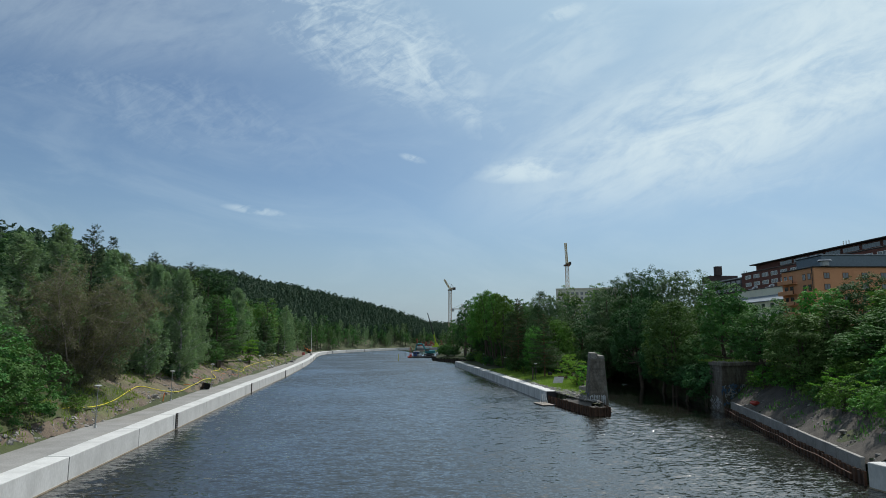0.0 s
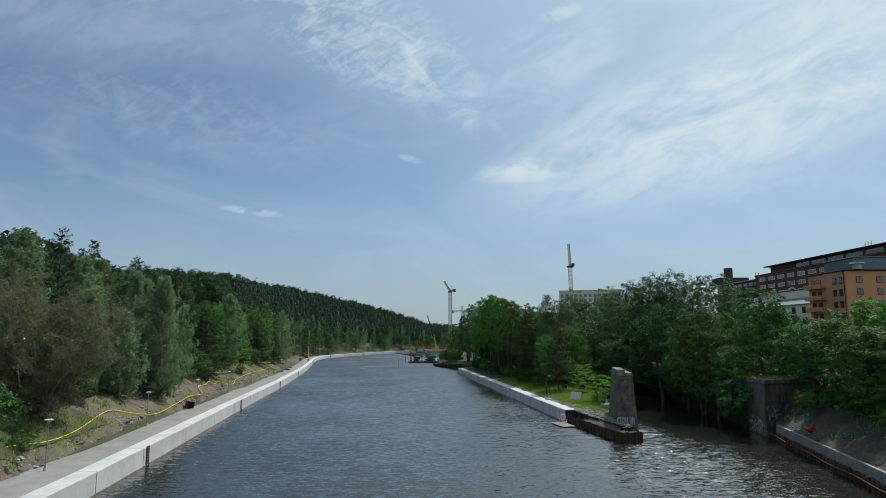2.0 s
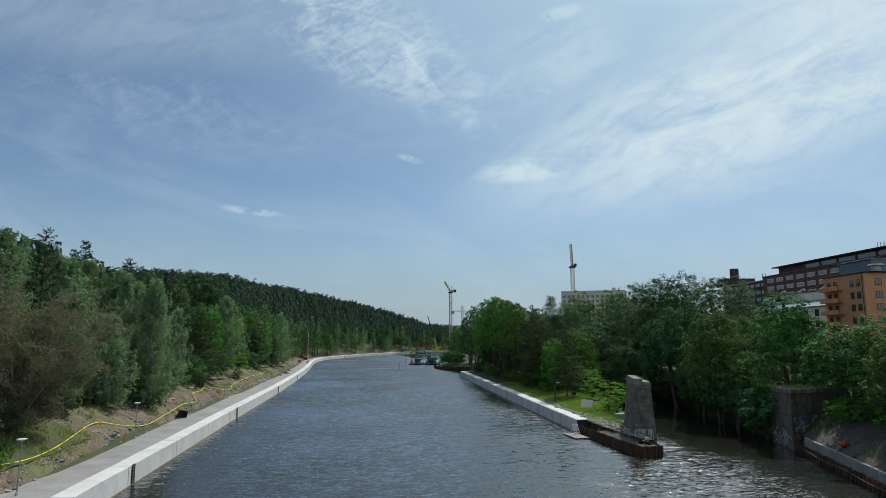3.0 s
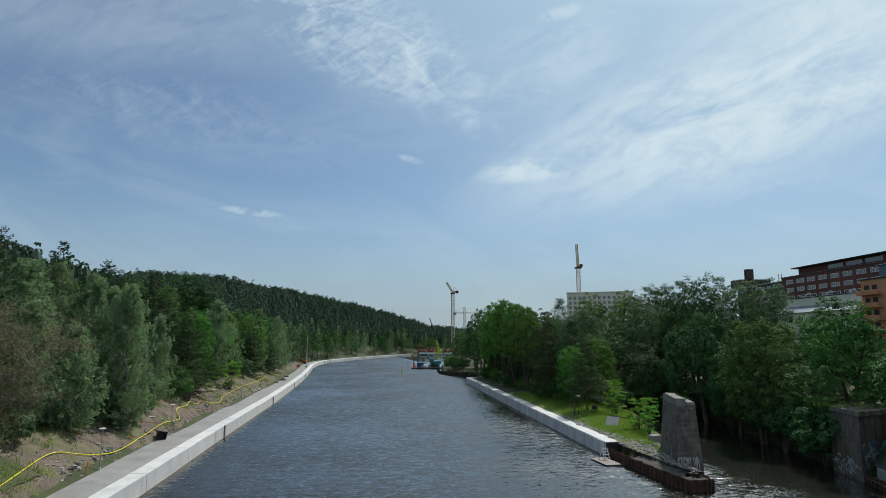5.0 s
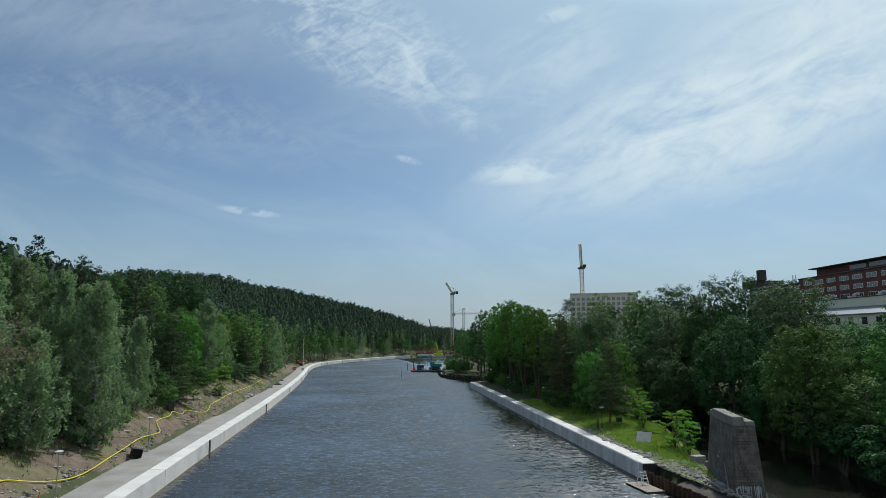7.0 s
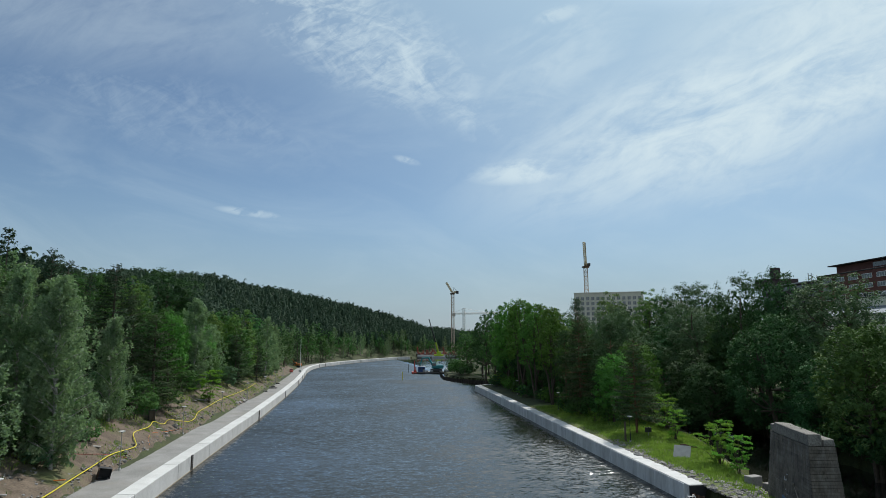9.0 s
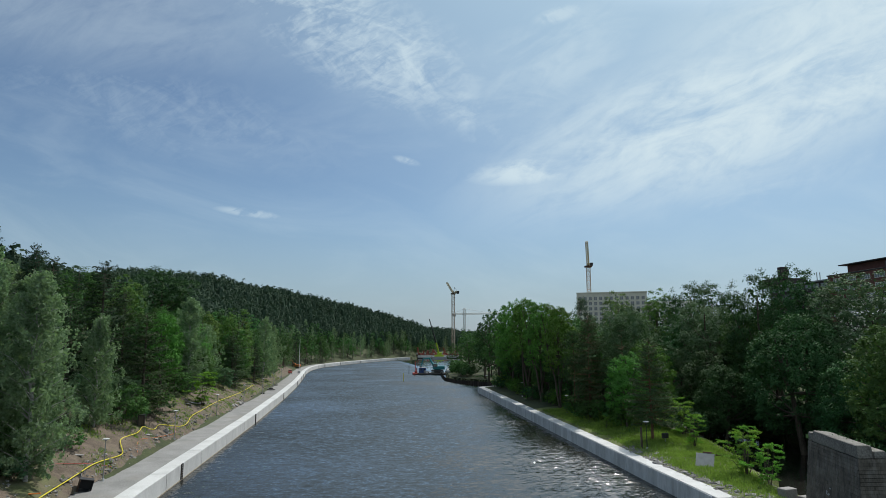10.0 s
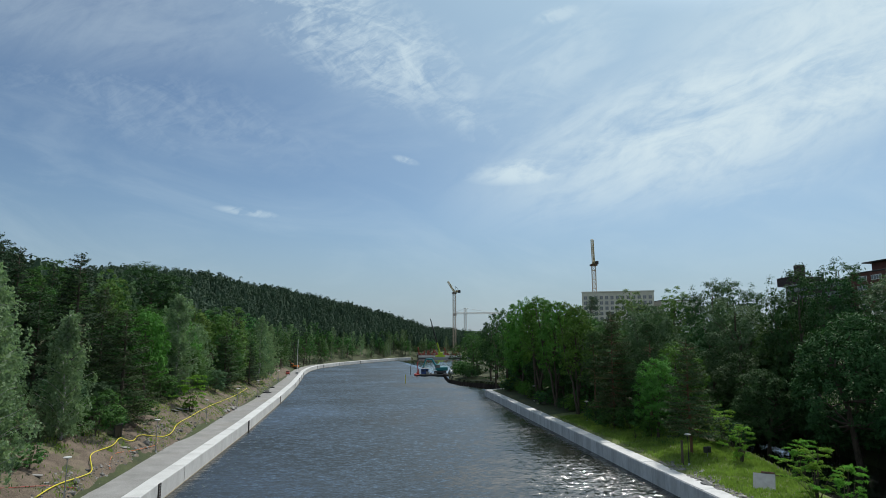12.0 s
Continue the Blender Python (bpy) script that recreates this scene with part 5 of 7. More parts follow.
# the near bank and its back rows
wood((58, 120, 40, 100), 12, (ash_tree, linden, bush_b, bush_c), (1, 1, 3, 2), (0.5, 0.7), lambda i, x, y: i > 8, 5)
for k in range(46):
    a, b = (RIGHT_SHORE[1], RIGHT_SHORE[2]) if k < 12 else (RIGHT_SHORE[2], RIGHT_SHORE[3])
    q = (k + 7) / 20 if k < 12 else (k - 12) / 33
    n_ = np.array([b[1] - a[1], a[0] - b[0]]) / np.hypot(*(b - a))
    x, y = a + (b - a) * min(q, 1) + n_ * rng.uniform(4.4, 7.0)
    place((bush_b, bush_c, bush_a)[k % 3], x, y, rng.uniform(0.4, 0.8))
for k in range(18):
    x, y = -30.0 - rng.uniform(0, 3.0), 54 + k * 2.6 + rng.normal()
    place((bush_b, bush_c)[k % 2], x, y, rng.uniform(0.25, 0.5))
# undergrowth behind the quay of the spit
for k in range(34):
    q = rng.uniform(0.28, 1.0)
    x, y = RIGHT_SHORE[19] + (RIGHT_SHORE[20] - RIGHT_SHORE[19]) * q + np.array([rng.uniform(5.0, 9.0), 0])
    place((bush_b, bush_a, bush_c, bush_d)[k % 4], x, y, rng.uniform(0.45, 0.9))
wood((53, 66, 186, 300), 26, (maple_dark, maple_mid, maple_a), (3, 2, 1), (0.8, 1.0), lambda i, x, y: i > 5, 4.6)
wood((53, 72, 168, 310), 40, (bush_e, bush_d, bush_b), (2, 1, 1), (0.8, 1.3), lambda i, x, y: i > 5, 3.0)
wood((66, 100, 168, 290), 34, (maple_dark, far_dark), (2, 1), (0.9, 1.3), lambda i, x, y: i > 4, 5)
wood((100, 125, 165, 290), 14, (far_dark, maple_far), (3, 1), (0.9, 1.3), lambda i, x, y: i > 14, 6)
wood((52, 150, 285, 430), 40, (maple_far, far_dark, birch_far), (3, 3, 1), (0.8, 1.3), lambda i, x, y: i > 6, 6.5)
wood((62, 260, 420, 700), 50, (maple_far, spruce_far), (2, 1), (0.7, 1.0), lambda i, x, y: 10 < i < 60, 7)


def woodland(name, label, places, conifer):
    """A far wood as one mesh: every tree a few domed tufts of sprays round a hidden core."""
    pos, face, core, sides = [], [], [], []
    for x, y, z in places:
        H, R = rng.uniform(12, 18), rng.uniform(2.6, 3.8)
        n = 6
        if rng.random() < conifer:
            k = 0.3 + 0.66 * np.linspace(0, 1, n) ** 0.9
            r = R * (1.03 - k) ** 0.5
        else:
            k = rng.uniform(0.45, 0.9, n)
            k[0], k[1] = 0.92, 0.8
            r = R * 0.95 * np.sqrt(np.clip(1 - ((k - 0.62) / 0.4) ** 2, 0.05, 1))
        a = np.arange(n) * 2.4 + rng.uniform(0, 6.2832)
        c = np.column_stack([x + np.cos(a) * r * 0.7, y + np.sin(a) * r * 0.7, z + H * k])
        w = np.repeat(np.arange(n), 9)
        d = unit(rng.normal(size=(len(w), 3)) + np.column_stack([np.cos(a), np.sin(a), np.full(n, 1.1)])[w] * 0.6)
        pos.append(c[w] + d * np.array([1, 1, 0.75]) * rng.uniform(0.8, 1.3, n)[w][:, None])
        face.append(d)
        base = 20 * len(core)
        ring = np.linspace(0, 6.2832, 5, endpoint=False) + rng.uniform(0, 1)
        core.append(np.vstack([np.column_stack([x + np.cos(ring) * R * q * rng.uniform(0.7, 1.0, 5), y + np.sin(ring) * R * q * rng.uniform(0.7, 1.0, 5),
                                                np.full(5, z + H * h) + rng.normal(size=5) * 0.4]) for q, h in ((0.7, 0.3), (0.8, 0.55), (0.6, 0.75), (0.15, 0.9))]))
        sides += [(base + 5 * i + j, base + 5 * i + (j + 1) % 5, base + 5 * i + 5 + (j + 1) % 5, base + 5 * i + 5 + j) for i in range(3) for j in range(5)]
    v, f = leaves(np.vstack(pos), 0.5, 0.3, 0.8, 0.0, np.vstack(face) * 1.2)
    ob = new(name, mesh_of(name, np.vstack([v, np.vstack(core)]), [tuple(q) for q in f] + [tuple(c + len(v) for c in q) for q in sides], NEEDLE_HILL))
    return tagged(ob, label, "woodland", kind="stuff")


for k in range(24):
    x, y = rng.uniform(50, 62), rng.uniform(316, 400)
    if land([(x, y)])[1][0] > 2.5:
        place(bush_b if k % 2 else bush_d, x, y, rng.uniform(0.8, 1.5))
cand = np.column_stack([rng.uniform(-230, 200, 34000), rng.uniform(130, 860, 34000)])
cz, ci, _ = land(cand)
in_left = to_line(cand, LEFT_SHORE)[2] > 0
pick = in_left & (ci > 20) & (ci < 115) & (cand[:, 0] > -190) & (cand[:, 0] < 180) & ((cand[:, 1] > 330) | (ci > 58))
woods = np.column_stack([cand, cz])[pick][:4000]
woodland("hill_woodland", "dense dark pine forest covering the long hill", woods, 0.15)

# ---- old bridge remains ----
def prism(bm, low, high, z0, z1):
    """Adds a tapered block between two four-cornered outlines."""
    a = [bm.verts.new((x, y, z0)) for x, y in low]
    b = [bm.verts.new((x, y, z1)) for x, y in high]
    n = len(a)
    for i in range(n):
        bm.faces.new((a[i], a[(i + 1) % n], b[(i + 1) % n], b[i]))
    bm.faces.new(a[::-1])
    bm.faces.new(b)
    return bm


def courses(owner, low, high, z0, z1, step_, material, jitter=0.03):
    """Courses of masonry from one outline to another, every other one a little set back."""
    low, high = np.array(low, float), np.array(high, float)
    n = int(round((z1 - z0) / step_))
    for i in range(n):
        k0, k1 = i / n, (i + 1) / n
        a, b = low + (high - low) * k0, low + (high - low) * k1
        mid = a.mean(0)
        grow = 1 + rng.normal() * jitter * 0.25
        bm = prism(bmesh.new(), mid + (a - mid) * grow, mid + (b - mid) * grow, z0 + (z1 - z0) * k0, z0 + (z1 - z0) * k1 - 0.012)
        bmesh.ops.bevel(bm, geom=list(bm.edges), offset=0.02, segments=1, affect='EDGES')
        part("stone_course", bm, material, owner)


pier = tagged(new("bridge_pier"), "tall dark weathered masonry pier with streaks and sprayed paint", "bridge pier")
P_LOW = [(39.2, 112.6), (42.6, 112.1), (46.0, 122.5), (42.6, 123.4)]
P_HIGH = [(40.25, 113.75), (42.5, 113.35), (45.3, 122.1), (43.45, 122.9)]
def stones(owner, low, high, z0, z1, rows, long_, faces, material):
    """Coursed blocks with open joints on some faces of a tapered core; the core closes the rest."""
    low, high = np.array(low, float), np.array(high, float)
    shrink = lambda q: q + 0.07 * unit(np.roll(q, 1, 0) - q) + 0.07 * unit(np.roll(q, -1, 0) - q)
    part("core", prism(bmesh.new(), shrink(low), shrink(high), z0, z1 - 0.01), material, owner)
    for f in faces:
        for i in range(rows):
            k0, k1 = i / rows, (i + 1) / rows
            a, b = low + (high - low) * k0, low + (high - low) * k1
            p0, p1, q0, q1 = a[f], a[(f + 1) % 4], b[f], b[(f + 1) % 4]
            d = (p1 - p0) / np.linalg.norm(p1 - p0)
            inn = np.array([-d[1], d[0]])
            if inn @ (a.mean(0) - p0) < 0:
                inn = -inn
            n = max(2, int(round(np.linalg.norm(p1 - p0) / long_)))
            cuts = np.clip((np.arange(n + 1) + (0.5 if i % 2 else 0.0) * (np.arange(n + 1) % n > 0) + rng.normal(size=n + 1) * 0.07 * (np.arange(n + 1) % n > 0)) / n, 0, 1)
            for u, w in zip(cuts[:-1], cuts[1:]):
                if w - u < 0.02:
                    continue
                u, w = u + 0.0012, w - 0.0012
                out = -inn * rng.uniform(-0.02, 0.03)
                lo = [p0 + (p1 - p0) * u + out, p0 + (p1 - p0) * w + out, p0 + (p1 - p0) * w + inn * 0.3, p0 + (p1 - p0) * u + inn * 0.3]
                hi = [q0 + (q1 - q0) * u + out, q0 + (q1 - q0) * w + out, q0 + (q1 - q0) * w + inn * 0.3, q0 + (q1 - q0) * u + inn * 0.3]
                part("stone", prism(bmesh.new(), lo, hi, z0 + (z1 - z0) * k0, z0 + (z1 - z0) * k1 - 0.028), material, owner)


stones(pier, P_LOW, P_HIGH, -1.2, 8.35, 34, 1.6, (0, 3), STONE_OLD)
part("plinth", prism(bmesh.new(), [(38.9, 112.2), (42.95, 111.7), (46.5, 122.9), (42.4, 123.9)], [(39.0, 112.3), (42.9, 111.8), (46.4, 122.8), (42.5, 123.8)], -1.5, 0.12), CONCRETE_OLD, pier)
for low, high, z1 in (([(40.22, 113.72), (41.45, 113.5), (44.2, 121.3), (43.0, 121.8)], [(40.3, 113.85), (41.4, 113.62), (44.1, 121.2), (43.05, 121.7)], 9.35),
                      ([(41.48, 113.5), (42.52, 113.32), (45.32, 122.12), (44.25, 122.4)], [(41.48, 113.6), (42.46, 113.4), (45.25, 122.0), (44.25, 122.3)], 8.92),
                      ([(43.02, 121.85), (44.2, 121.4), (44.3, 122.6), (43.42, 122.92)], [(43.05, 121.85), (44.2, 121.4), (44.3, 122.5), (43.45, 122.8)], 9.1)):
    bm = prism(bmesh.new(), low, high, 8.36, z1)
    bmesh.ops.subdivide_edges(bm, edges=[e for e in bm.edges if e.calc_length() > 3], cuts=6)
    for v in bm.verts:
        v.co += Vector(noise.noise_vector(v.co * 0.9)) * 0.07
    bmesh.ops.bevel(bm, geom=[e for e in bm.edges if len(e.link_faces) == 2 and e.calc_face_angle(0) > 0.6], offset=0.06, segments=1, affect='EDGES')
    part("cap_stone", bm, CAP_STONE, pier)


def daubs(owner, name, origin, across, up, w, h, count, size, material, out):
    """Sprayed strokes: thin crooked ribbons a few millimetres off a wall."""
    o, a, u, n = (np.array(v, float) for v in (origin, across, up, out))
    for _ in range(count):
        bm = bmesh.new()
        x, y = rng.uniform(0, w), rng.uniform(0, h) ** 1.0
        ang, L, t = rng.uniform(0, 3.14), size * rng.uniform(0.5, 1.5), size * rng.uniform(0.12, 0.3)
        prev = None
        for k in range(6):
            p = o + a * x + u * y + n * 0.012
            q = p + (u * math.cos(ang) - a * math.sin(ang)) * t
            row = (bm.verts.new(p), bm.verts.new(q))
            if prev:
                bm.faces.new((prev[0], row[0], row[1], prev[1]))
            prev = row
            x, y = min(max(x + math.cos(ang) * L / 5, 0), w), min(max(y + math.sin(ang) * L / 5, 0), h)
            ang += rng.normal() * 0.9
        part(name, bm, material, owner, "faded sprayed paint stroke")


def wall_frame(low, high, z0, z1, i, j):
    """Origin, ways across and up, and outward normal of a battered wall face."""
    p, q, r = Vector((*low[i], z0)), Vector((*low[j], z0)), Vector((*high[i], z1))
    a = (q - p).normalized()
    u = (r - p)
    u = (u - a * u.dot(a)).normalized()
    return p, a, u, a.cross(u), (q - p).length


p_, a_, u_, n_, L_ = wall_frame(P_LOW, P_HIGH, -1.2, 8.35, 3, 0)
daubs(pier, "blue_paint", p_ + a_ * 4 + u_ * 1.6 + n_ * 0.07, a_, u_, 4.5, 2.4, 26, 1.1, GRAFFITI_BLUE, n_)
daubs(pier, "white_paint", p_ + a_ * 4 + u_ * 4.4 + n_ * 0.07, a_, u_, 4.0, 1.8, 12, 0.8, GRAFFITI_WHITE, n_)
p_, a_, u_, n_, L_ = wall_frame(P_LOW, P_HIGH, -1.2, 8.35, 0, 1)
bm = bmesh.new()
for k in range(30):
    x, top, long_ = rng.uniform(0.1, L_ - 0.3), 3.85 + rng.normal() * 0.06 - 0.8 * (k % 5 == 0), rng.uniform(0.2, 1.9)
    w = rng.uniform(0.02, 0.09)
    o = p_ + n_ * 0.085
    bm.faces.new([bm.verts.new(o + a_ * (x + dx) + u_ * z) for dx, z in ((0, top - long_), (w, top - long_ * 0.9), (w * 1.4, top), (-w * 0.4, top))])
part("lime_streaks", bm, GRAFFITI_WHITE, pier, "white lime streaks below a joint")

abutment = tagged(new("bridge_abutment"), "dark stone bridge abutment with sprayed paint along its foot", "bridge abutment")
A_LOW = [(62.2, 115.6), (60.0, 108.4), (72.5, 112.2), (74.0, 120.0)]
A_HIGH = [(62.5, 115.4), (60.5, 108.9), (72.5, 112.6), (74.0, 119.6)]
courses(abutment, A_LOW, A_HIGH, -1.2, 7.3, 0.45, CONCRETE_OLD)
bm = prism(bmesh.new(), [(62.3, 115.6), (60.2, 108.6), (72.7, 112.3), (74.2, 119.8)], [(62.35, 115.5), (60.3, 108.7), (72.7, 112.4), (74.2, 119.7)], 7.3, 7.95)
bmesh.ops.bevel(bm, geom=list(bm.edges), offset=0.08, segments=1, affect='EDGES')
part("coping", bm, CONCRETE_OLD, abutment)
p_, a_, u_, n_, L_ = wall_frame(A_LOW, A_HIGH, -1.2, 7.3, 0, 1)
daubs(abutment, "white_paint", p_ + u_ * 1.5 + a_ * 0.3 + n_ * 0.1, a_, u_, L_ - 0.6, 2.0, 46, 0.8, GRAFFITI_WHITE, n_)
p_, a_, u_, n_, L_ = wall_frame(A_LOW, A_HIGH, -1.2, 7.3, 1, 2)
daubs(abutment, "blue_paint", p_ + u_ * 2.4 + a_ * 0.2 + n_ * 0.1, a_, u_, 9.0, 3.0, 80, 1.2, GRAFFITI_BLUE, n_)
daubs(abutment, "white_paint", p_ + u_ * 2.4 + a_ * 0.2 + n_ * 0.12, a_, u_, 9.0, 3.0, 50, 0.9, GRAFFITI_WHITE, n_)


def tufts(name, label, places, height, leaf, blades=5, spread_=0.3):
    """Grass or weeds as one mesh of bent blades."""
    V, F = [], []
    for x, y, z in places:
        for _ in range(blades):
            a, h = rng.uniform(0, 6.2832), height * rng.uniform(0.5, 1.3)
            bx, by = x + rng.normal() * spread_, y + rng.normal() * spread_
            w = h * 0.16
            c, s = math.cos(a), math.sin(a)
            lean = rng.uniform(0.1, 0.6) * h
            i = len(V)
            V += [(bx - s * w, by + c * w, z - 0.05), (bx + s * w, by - c * w, z - 0.05), (bx + c * lean * 0.4 + s * w * 0.7, by + s * lean * 0.4 - c * w * 0.7, z + h * 0.6), (bx + c * lean, by + s * lean, z + h)]
            F += [(i, i + 1, i + 2, i + 3)]
    ob = new(name, mesh_of(name, V, F, leaf))
    return tagged(ob, label, "grass", kind="stuff")


def scatter(n, x0, x1, y0, y1, keep):
    c = np.column_stack([rng.uniform(x0, x1, n), rng.uniform(y0, y1, n)])
    z, i, _ = land(c)
    ok = keep(i, c[:, 0], c[:, 1])
    return np.column_stack([c, z])[ok]


tufts("weeds", "green weeds growing on top of the old pier", [(41.2 + k * 0.30 + rng.uniform(0, 0.8), 114.2 + k * 0.9, 9.2) for k in range(9) for _ in range(2)] + [(43.4, 122.6, 8.6)] * 6, 0.26, LEAF_SILVER, 6, 0.24)
tufts("weeds", "grass and weeds on the abutment's top", [(61.5 + rng.uniform(0, 11), 110.5 + rng.uniform(0, 6), 7.9) for _ in range(70)], 0.4, GRASS, 6, 0.25)
tufts("slope_grass", "long green grass on the near bank", scatter(6000, -45, -20, 62, 114, lambda i, x, y: (i > 8.2) & (i < 14) & (bumpy(x, y, 3) > -0.2)), 0.4, GRASS, 5, 0.35)
tufts("spit_grass", "tall sunlit grass on the spit", scatter(20000, 39, 56, 112, 205, lambda i, x, y: (i > 2.6) & (x > np.where(y < 131, 41.3, 40.4 + (y - 128) * 0.05) + 0.5 * bumpy(x, y, 1.7))), 0.34, GRASS, 6, 0.4)
tufts("bank_grass", "tufts of green and dry grass on the earth bank", scatter(30000, -45, -20, 66, 330, lambda i, x, y: (i > 7.3) & (i < 15) & ((y < 112) | (y > 185) | (bumpy(x, y, 5) > 0.4) | (i > 12)) & (bumpy(x + 40, y, 2.3) > -0.3)), 0.28, GRASS, 5, 0.3)
tufts("bank_weeds", "low leafy weeds at the foot of the wood", scatter(9000, -45, -20, 66, 420, lambda i, x, y: (i > 9.5) & (i < 16) & (bumpy(x, y + 9, 4) > -0.1 - (i - 10) * 0.15)), 0.24, LEAF_BROAD, 6, 0.35)
tufts("undergrowth", "low leafy undergrowth between the trees", scatter(12000, 44, 110, 60, 330, lambda i, x, y: (i > 7.5) & ~((x < 40 + (y - 107) * 0.55) & (y > 100) & (y < 165))), 0.5, LEAF_BROAD, 6, 0.5)


def rocks(name, label, places, size):
    """Broken stone as one mesh of uneven lumps."""
    V, F = [], []
    ico = bmesh.new()
    bmesh.ops.create_icosphere(ico, subdivisions=1, radius=1)
    base = np.array([v.co for v in ico.verts])
    tri = [tuple(v.index for v in f.verts) for f in ico.faces]
    ico.free()
    for x, y, z in places:
        s = size * rng.lognormal(0, 0.45)
        q = base * rng.uniform(0.6, 1.2, (len(base), 1)) * np.array([rng.uniform(0.8, 1.4), rng.uniform(0.8, 1.4), rng.uniform(0.5, 0.9)]) * s + np.array([x, y, z + s * 0.25])
        i = len(V)
        V += list(q)
        F += [tuple(i + k for k in t) for t in tri]
    ob = new(name, mesh_of(name, V, F, ROCK))
    return tagged(ob, label, "rubble", kind="stuff")


rocks("bank_rubble", "grey broken stones along the foot of the bank", scatter(26000, -36, -20, 66, 340, lambda i, x, y: (i > 6.7) & (i < 8.6 + 2.0 * (bumpy(x, y, 6) > 0.2))), 0.13)
rocks("bank_clods", "brown clods and stones lying on the earth bank", scatter(20000, -40, -20, 80, 260, lambda i, x, y: (i > 7.6) & (i < 13) & (bumpy(x + 7, y, 3) > 0.15)), 0.09)
rocks("spit_rubble", "grey broken stones behind the sheet piles and the quay", scatter(15000, 37, 45, 107, 160, lambda i, x, y: (i > 0.9) & (x < 40.9 + 2.3 * (bumpy(x, y, 4) + 0.3) + (y < 128) * 1.2 + (y > 140) * 0.6)), 0.11)
rocks("slope_stones", "small grey stones on the grit slope", scatter(9000, 42, 66, 40, 108, lambda i, x, y: (i > 1.2) & (i < 8)), 0.085)
tufts("slope_weeds", "green weeds creeping over the grit slope", scatter(2600, 42, 66, 40, 108, lambda i, x, y: (i > 2.2) & (i < 8) & (bumpy(x, y, 3) > 0.1)), 0.34, LEAF_LIGHT, 6, 0.4)
for x, y, s in ((-25.4, 225.3, 0.9), (-24.8, 227.2, 0.7), (-24.6, 231.8, 0.8), (-25.2, 229.5, 0.5), (-24.3, 234, 0.5)):
    bm = bmesh.new()
    bmesh.ops.create_icosphere(bm, subdivisions=2, radius=s, matrix=Matrix.Translation((x, y, 2.2)) @ Matrix.Diagonal((1.2, 1, 0.7, 1)))
    for v in bm.verts:
        v.co += Vector(noise.noise_vector(v.co * 1.3)) * 0.25 * s
    tagged(part("boulder", bm, ROCK), "grey boulder at the edge of the gravel path", "boulder", "boulders by the path")

# ---- along the left path ----
def street_lamp(x, y, h, label, post=STEEL_GREY):
    z = ground_z(x, y)
    lamp = tagged(new("street_lamp"), label, "street lamp", "street lamps")
    lamp.matrix_basis = pose(x, y, z)
    part("foot", cone(bmesh.new(), (0, 0, -0.4), (0, 0, 0.35), 0.16, 0.14, 10), CONCRETE_NEW, lamp)
    part("pole", cone(cone(bmesh.new(), (0, 0, 0.3), (0, 0, 1.4), 0.075, 0.07, 8), (0, 0, 1.4), (0, 0, h - 0.25), 0.055, 0.04, 8), post, lamp)
    part("bracket", cone(bmesh.new(), (0, 0, h - 0.27), (0, 0, h - 0.06), 0.06, 0.22, 10), STEEL_GREY, lamp)
    part("shade", cone(cone(bmesh.new(), (0, 0, h - 0.08), (0, 0, h), 0.36, 0.40, 16), (0, 0, h), (0, 0, h + 0.06), 0.40, 0.22, 16), LAMP_HEAD, lamp, "flat round pale lamp head")
    return lamp


for y, x in ((62, -27.6), (90.7, -26.8), (121.3, -27.0), (148.0, -26.3), (177.0, -25.9), (206, -24.9), (235, -23.8), (264, -22.8), (293, -22.6), (322, -22.6)):
    street_lamp(x, y, 4.7, "slim grey street lamp with a flat round head by the path")
for x, y in ((43.4, 154.5), (47.0, 196), (49.2, 236), (49.5, 279.5)):
    street_lamp(x, y, 3.9, "slim street lamp with a pale disc head behind the quay", STEEL_DARK)
bm = cone(bmesh.new(), (42.95, 155.2, 1.5), (42.95, 155.2, 5.2), 0.17, 0.15, 9)
tagged(part("wooden_post", bm, BARK), "thick dark wooden post beside the street lamp", "post")


def ladder_slot(x, y, turn):
    """A dark recess in the quay face with steel rungs."""
    lad = tagged(new("quay_ladder"), "dark steel safety ladder let into the quay face", "ladder", "quay ladders")
    lad.matrix_basis = pose(x, y, 0, 0, 0, turn)
    part("backing", boxes([(-0.02, 0.06, -0.42, 0.42, -0.9, 2.035)], 0.01), STEEL_DARK, lad)
    for s in (-0.3, 0.3):
        part("rail", boxes([(0.06, 0.12, s - 0.04, s + 0.04, -0.8, 2.02)]), BARK, lad)
    me = None
    for k in range(8):
        ob = part("rung", me or boxes([(0.07, 0.11, -0.27, 0.27, -0.02, 0.02)]), STEEL_GREY, lad)
        me = ob.data
        ob.matrix_basis = pose(0, 0, -0.3 + k * 0.3)
    return lad


seg_l = np.concatenate([[0], np.cumsum(np.linalg.norm(np.diff(LEFT_QUAY, axis=0), axis=1))])
for y in (47, 102.2, 156.0, 210.5, 265, 319, 350, 372, 395):
    s = float(np.interp(y, LEFT_QUAY[:, 1], seg_l))
    _, p, d, n = along(LEFT_QUAY, 1.0, s, s)
    ladder_slot(p[0][0], p[0][1], math.degrees(math.atan2(-n[0][1], -n[0][0])))
for s in (640, 655, 690, 730, 770):
    if s < seg_l[-1]:
        _, p, d, n = along(LEFT_QUAY, 1.0, s - 100, s - 100)
        ladder_slot(p[0][0], p[0][1], math.degrees(math.atan2(-n[0][1], -n[0][0])))


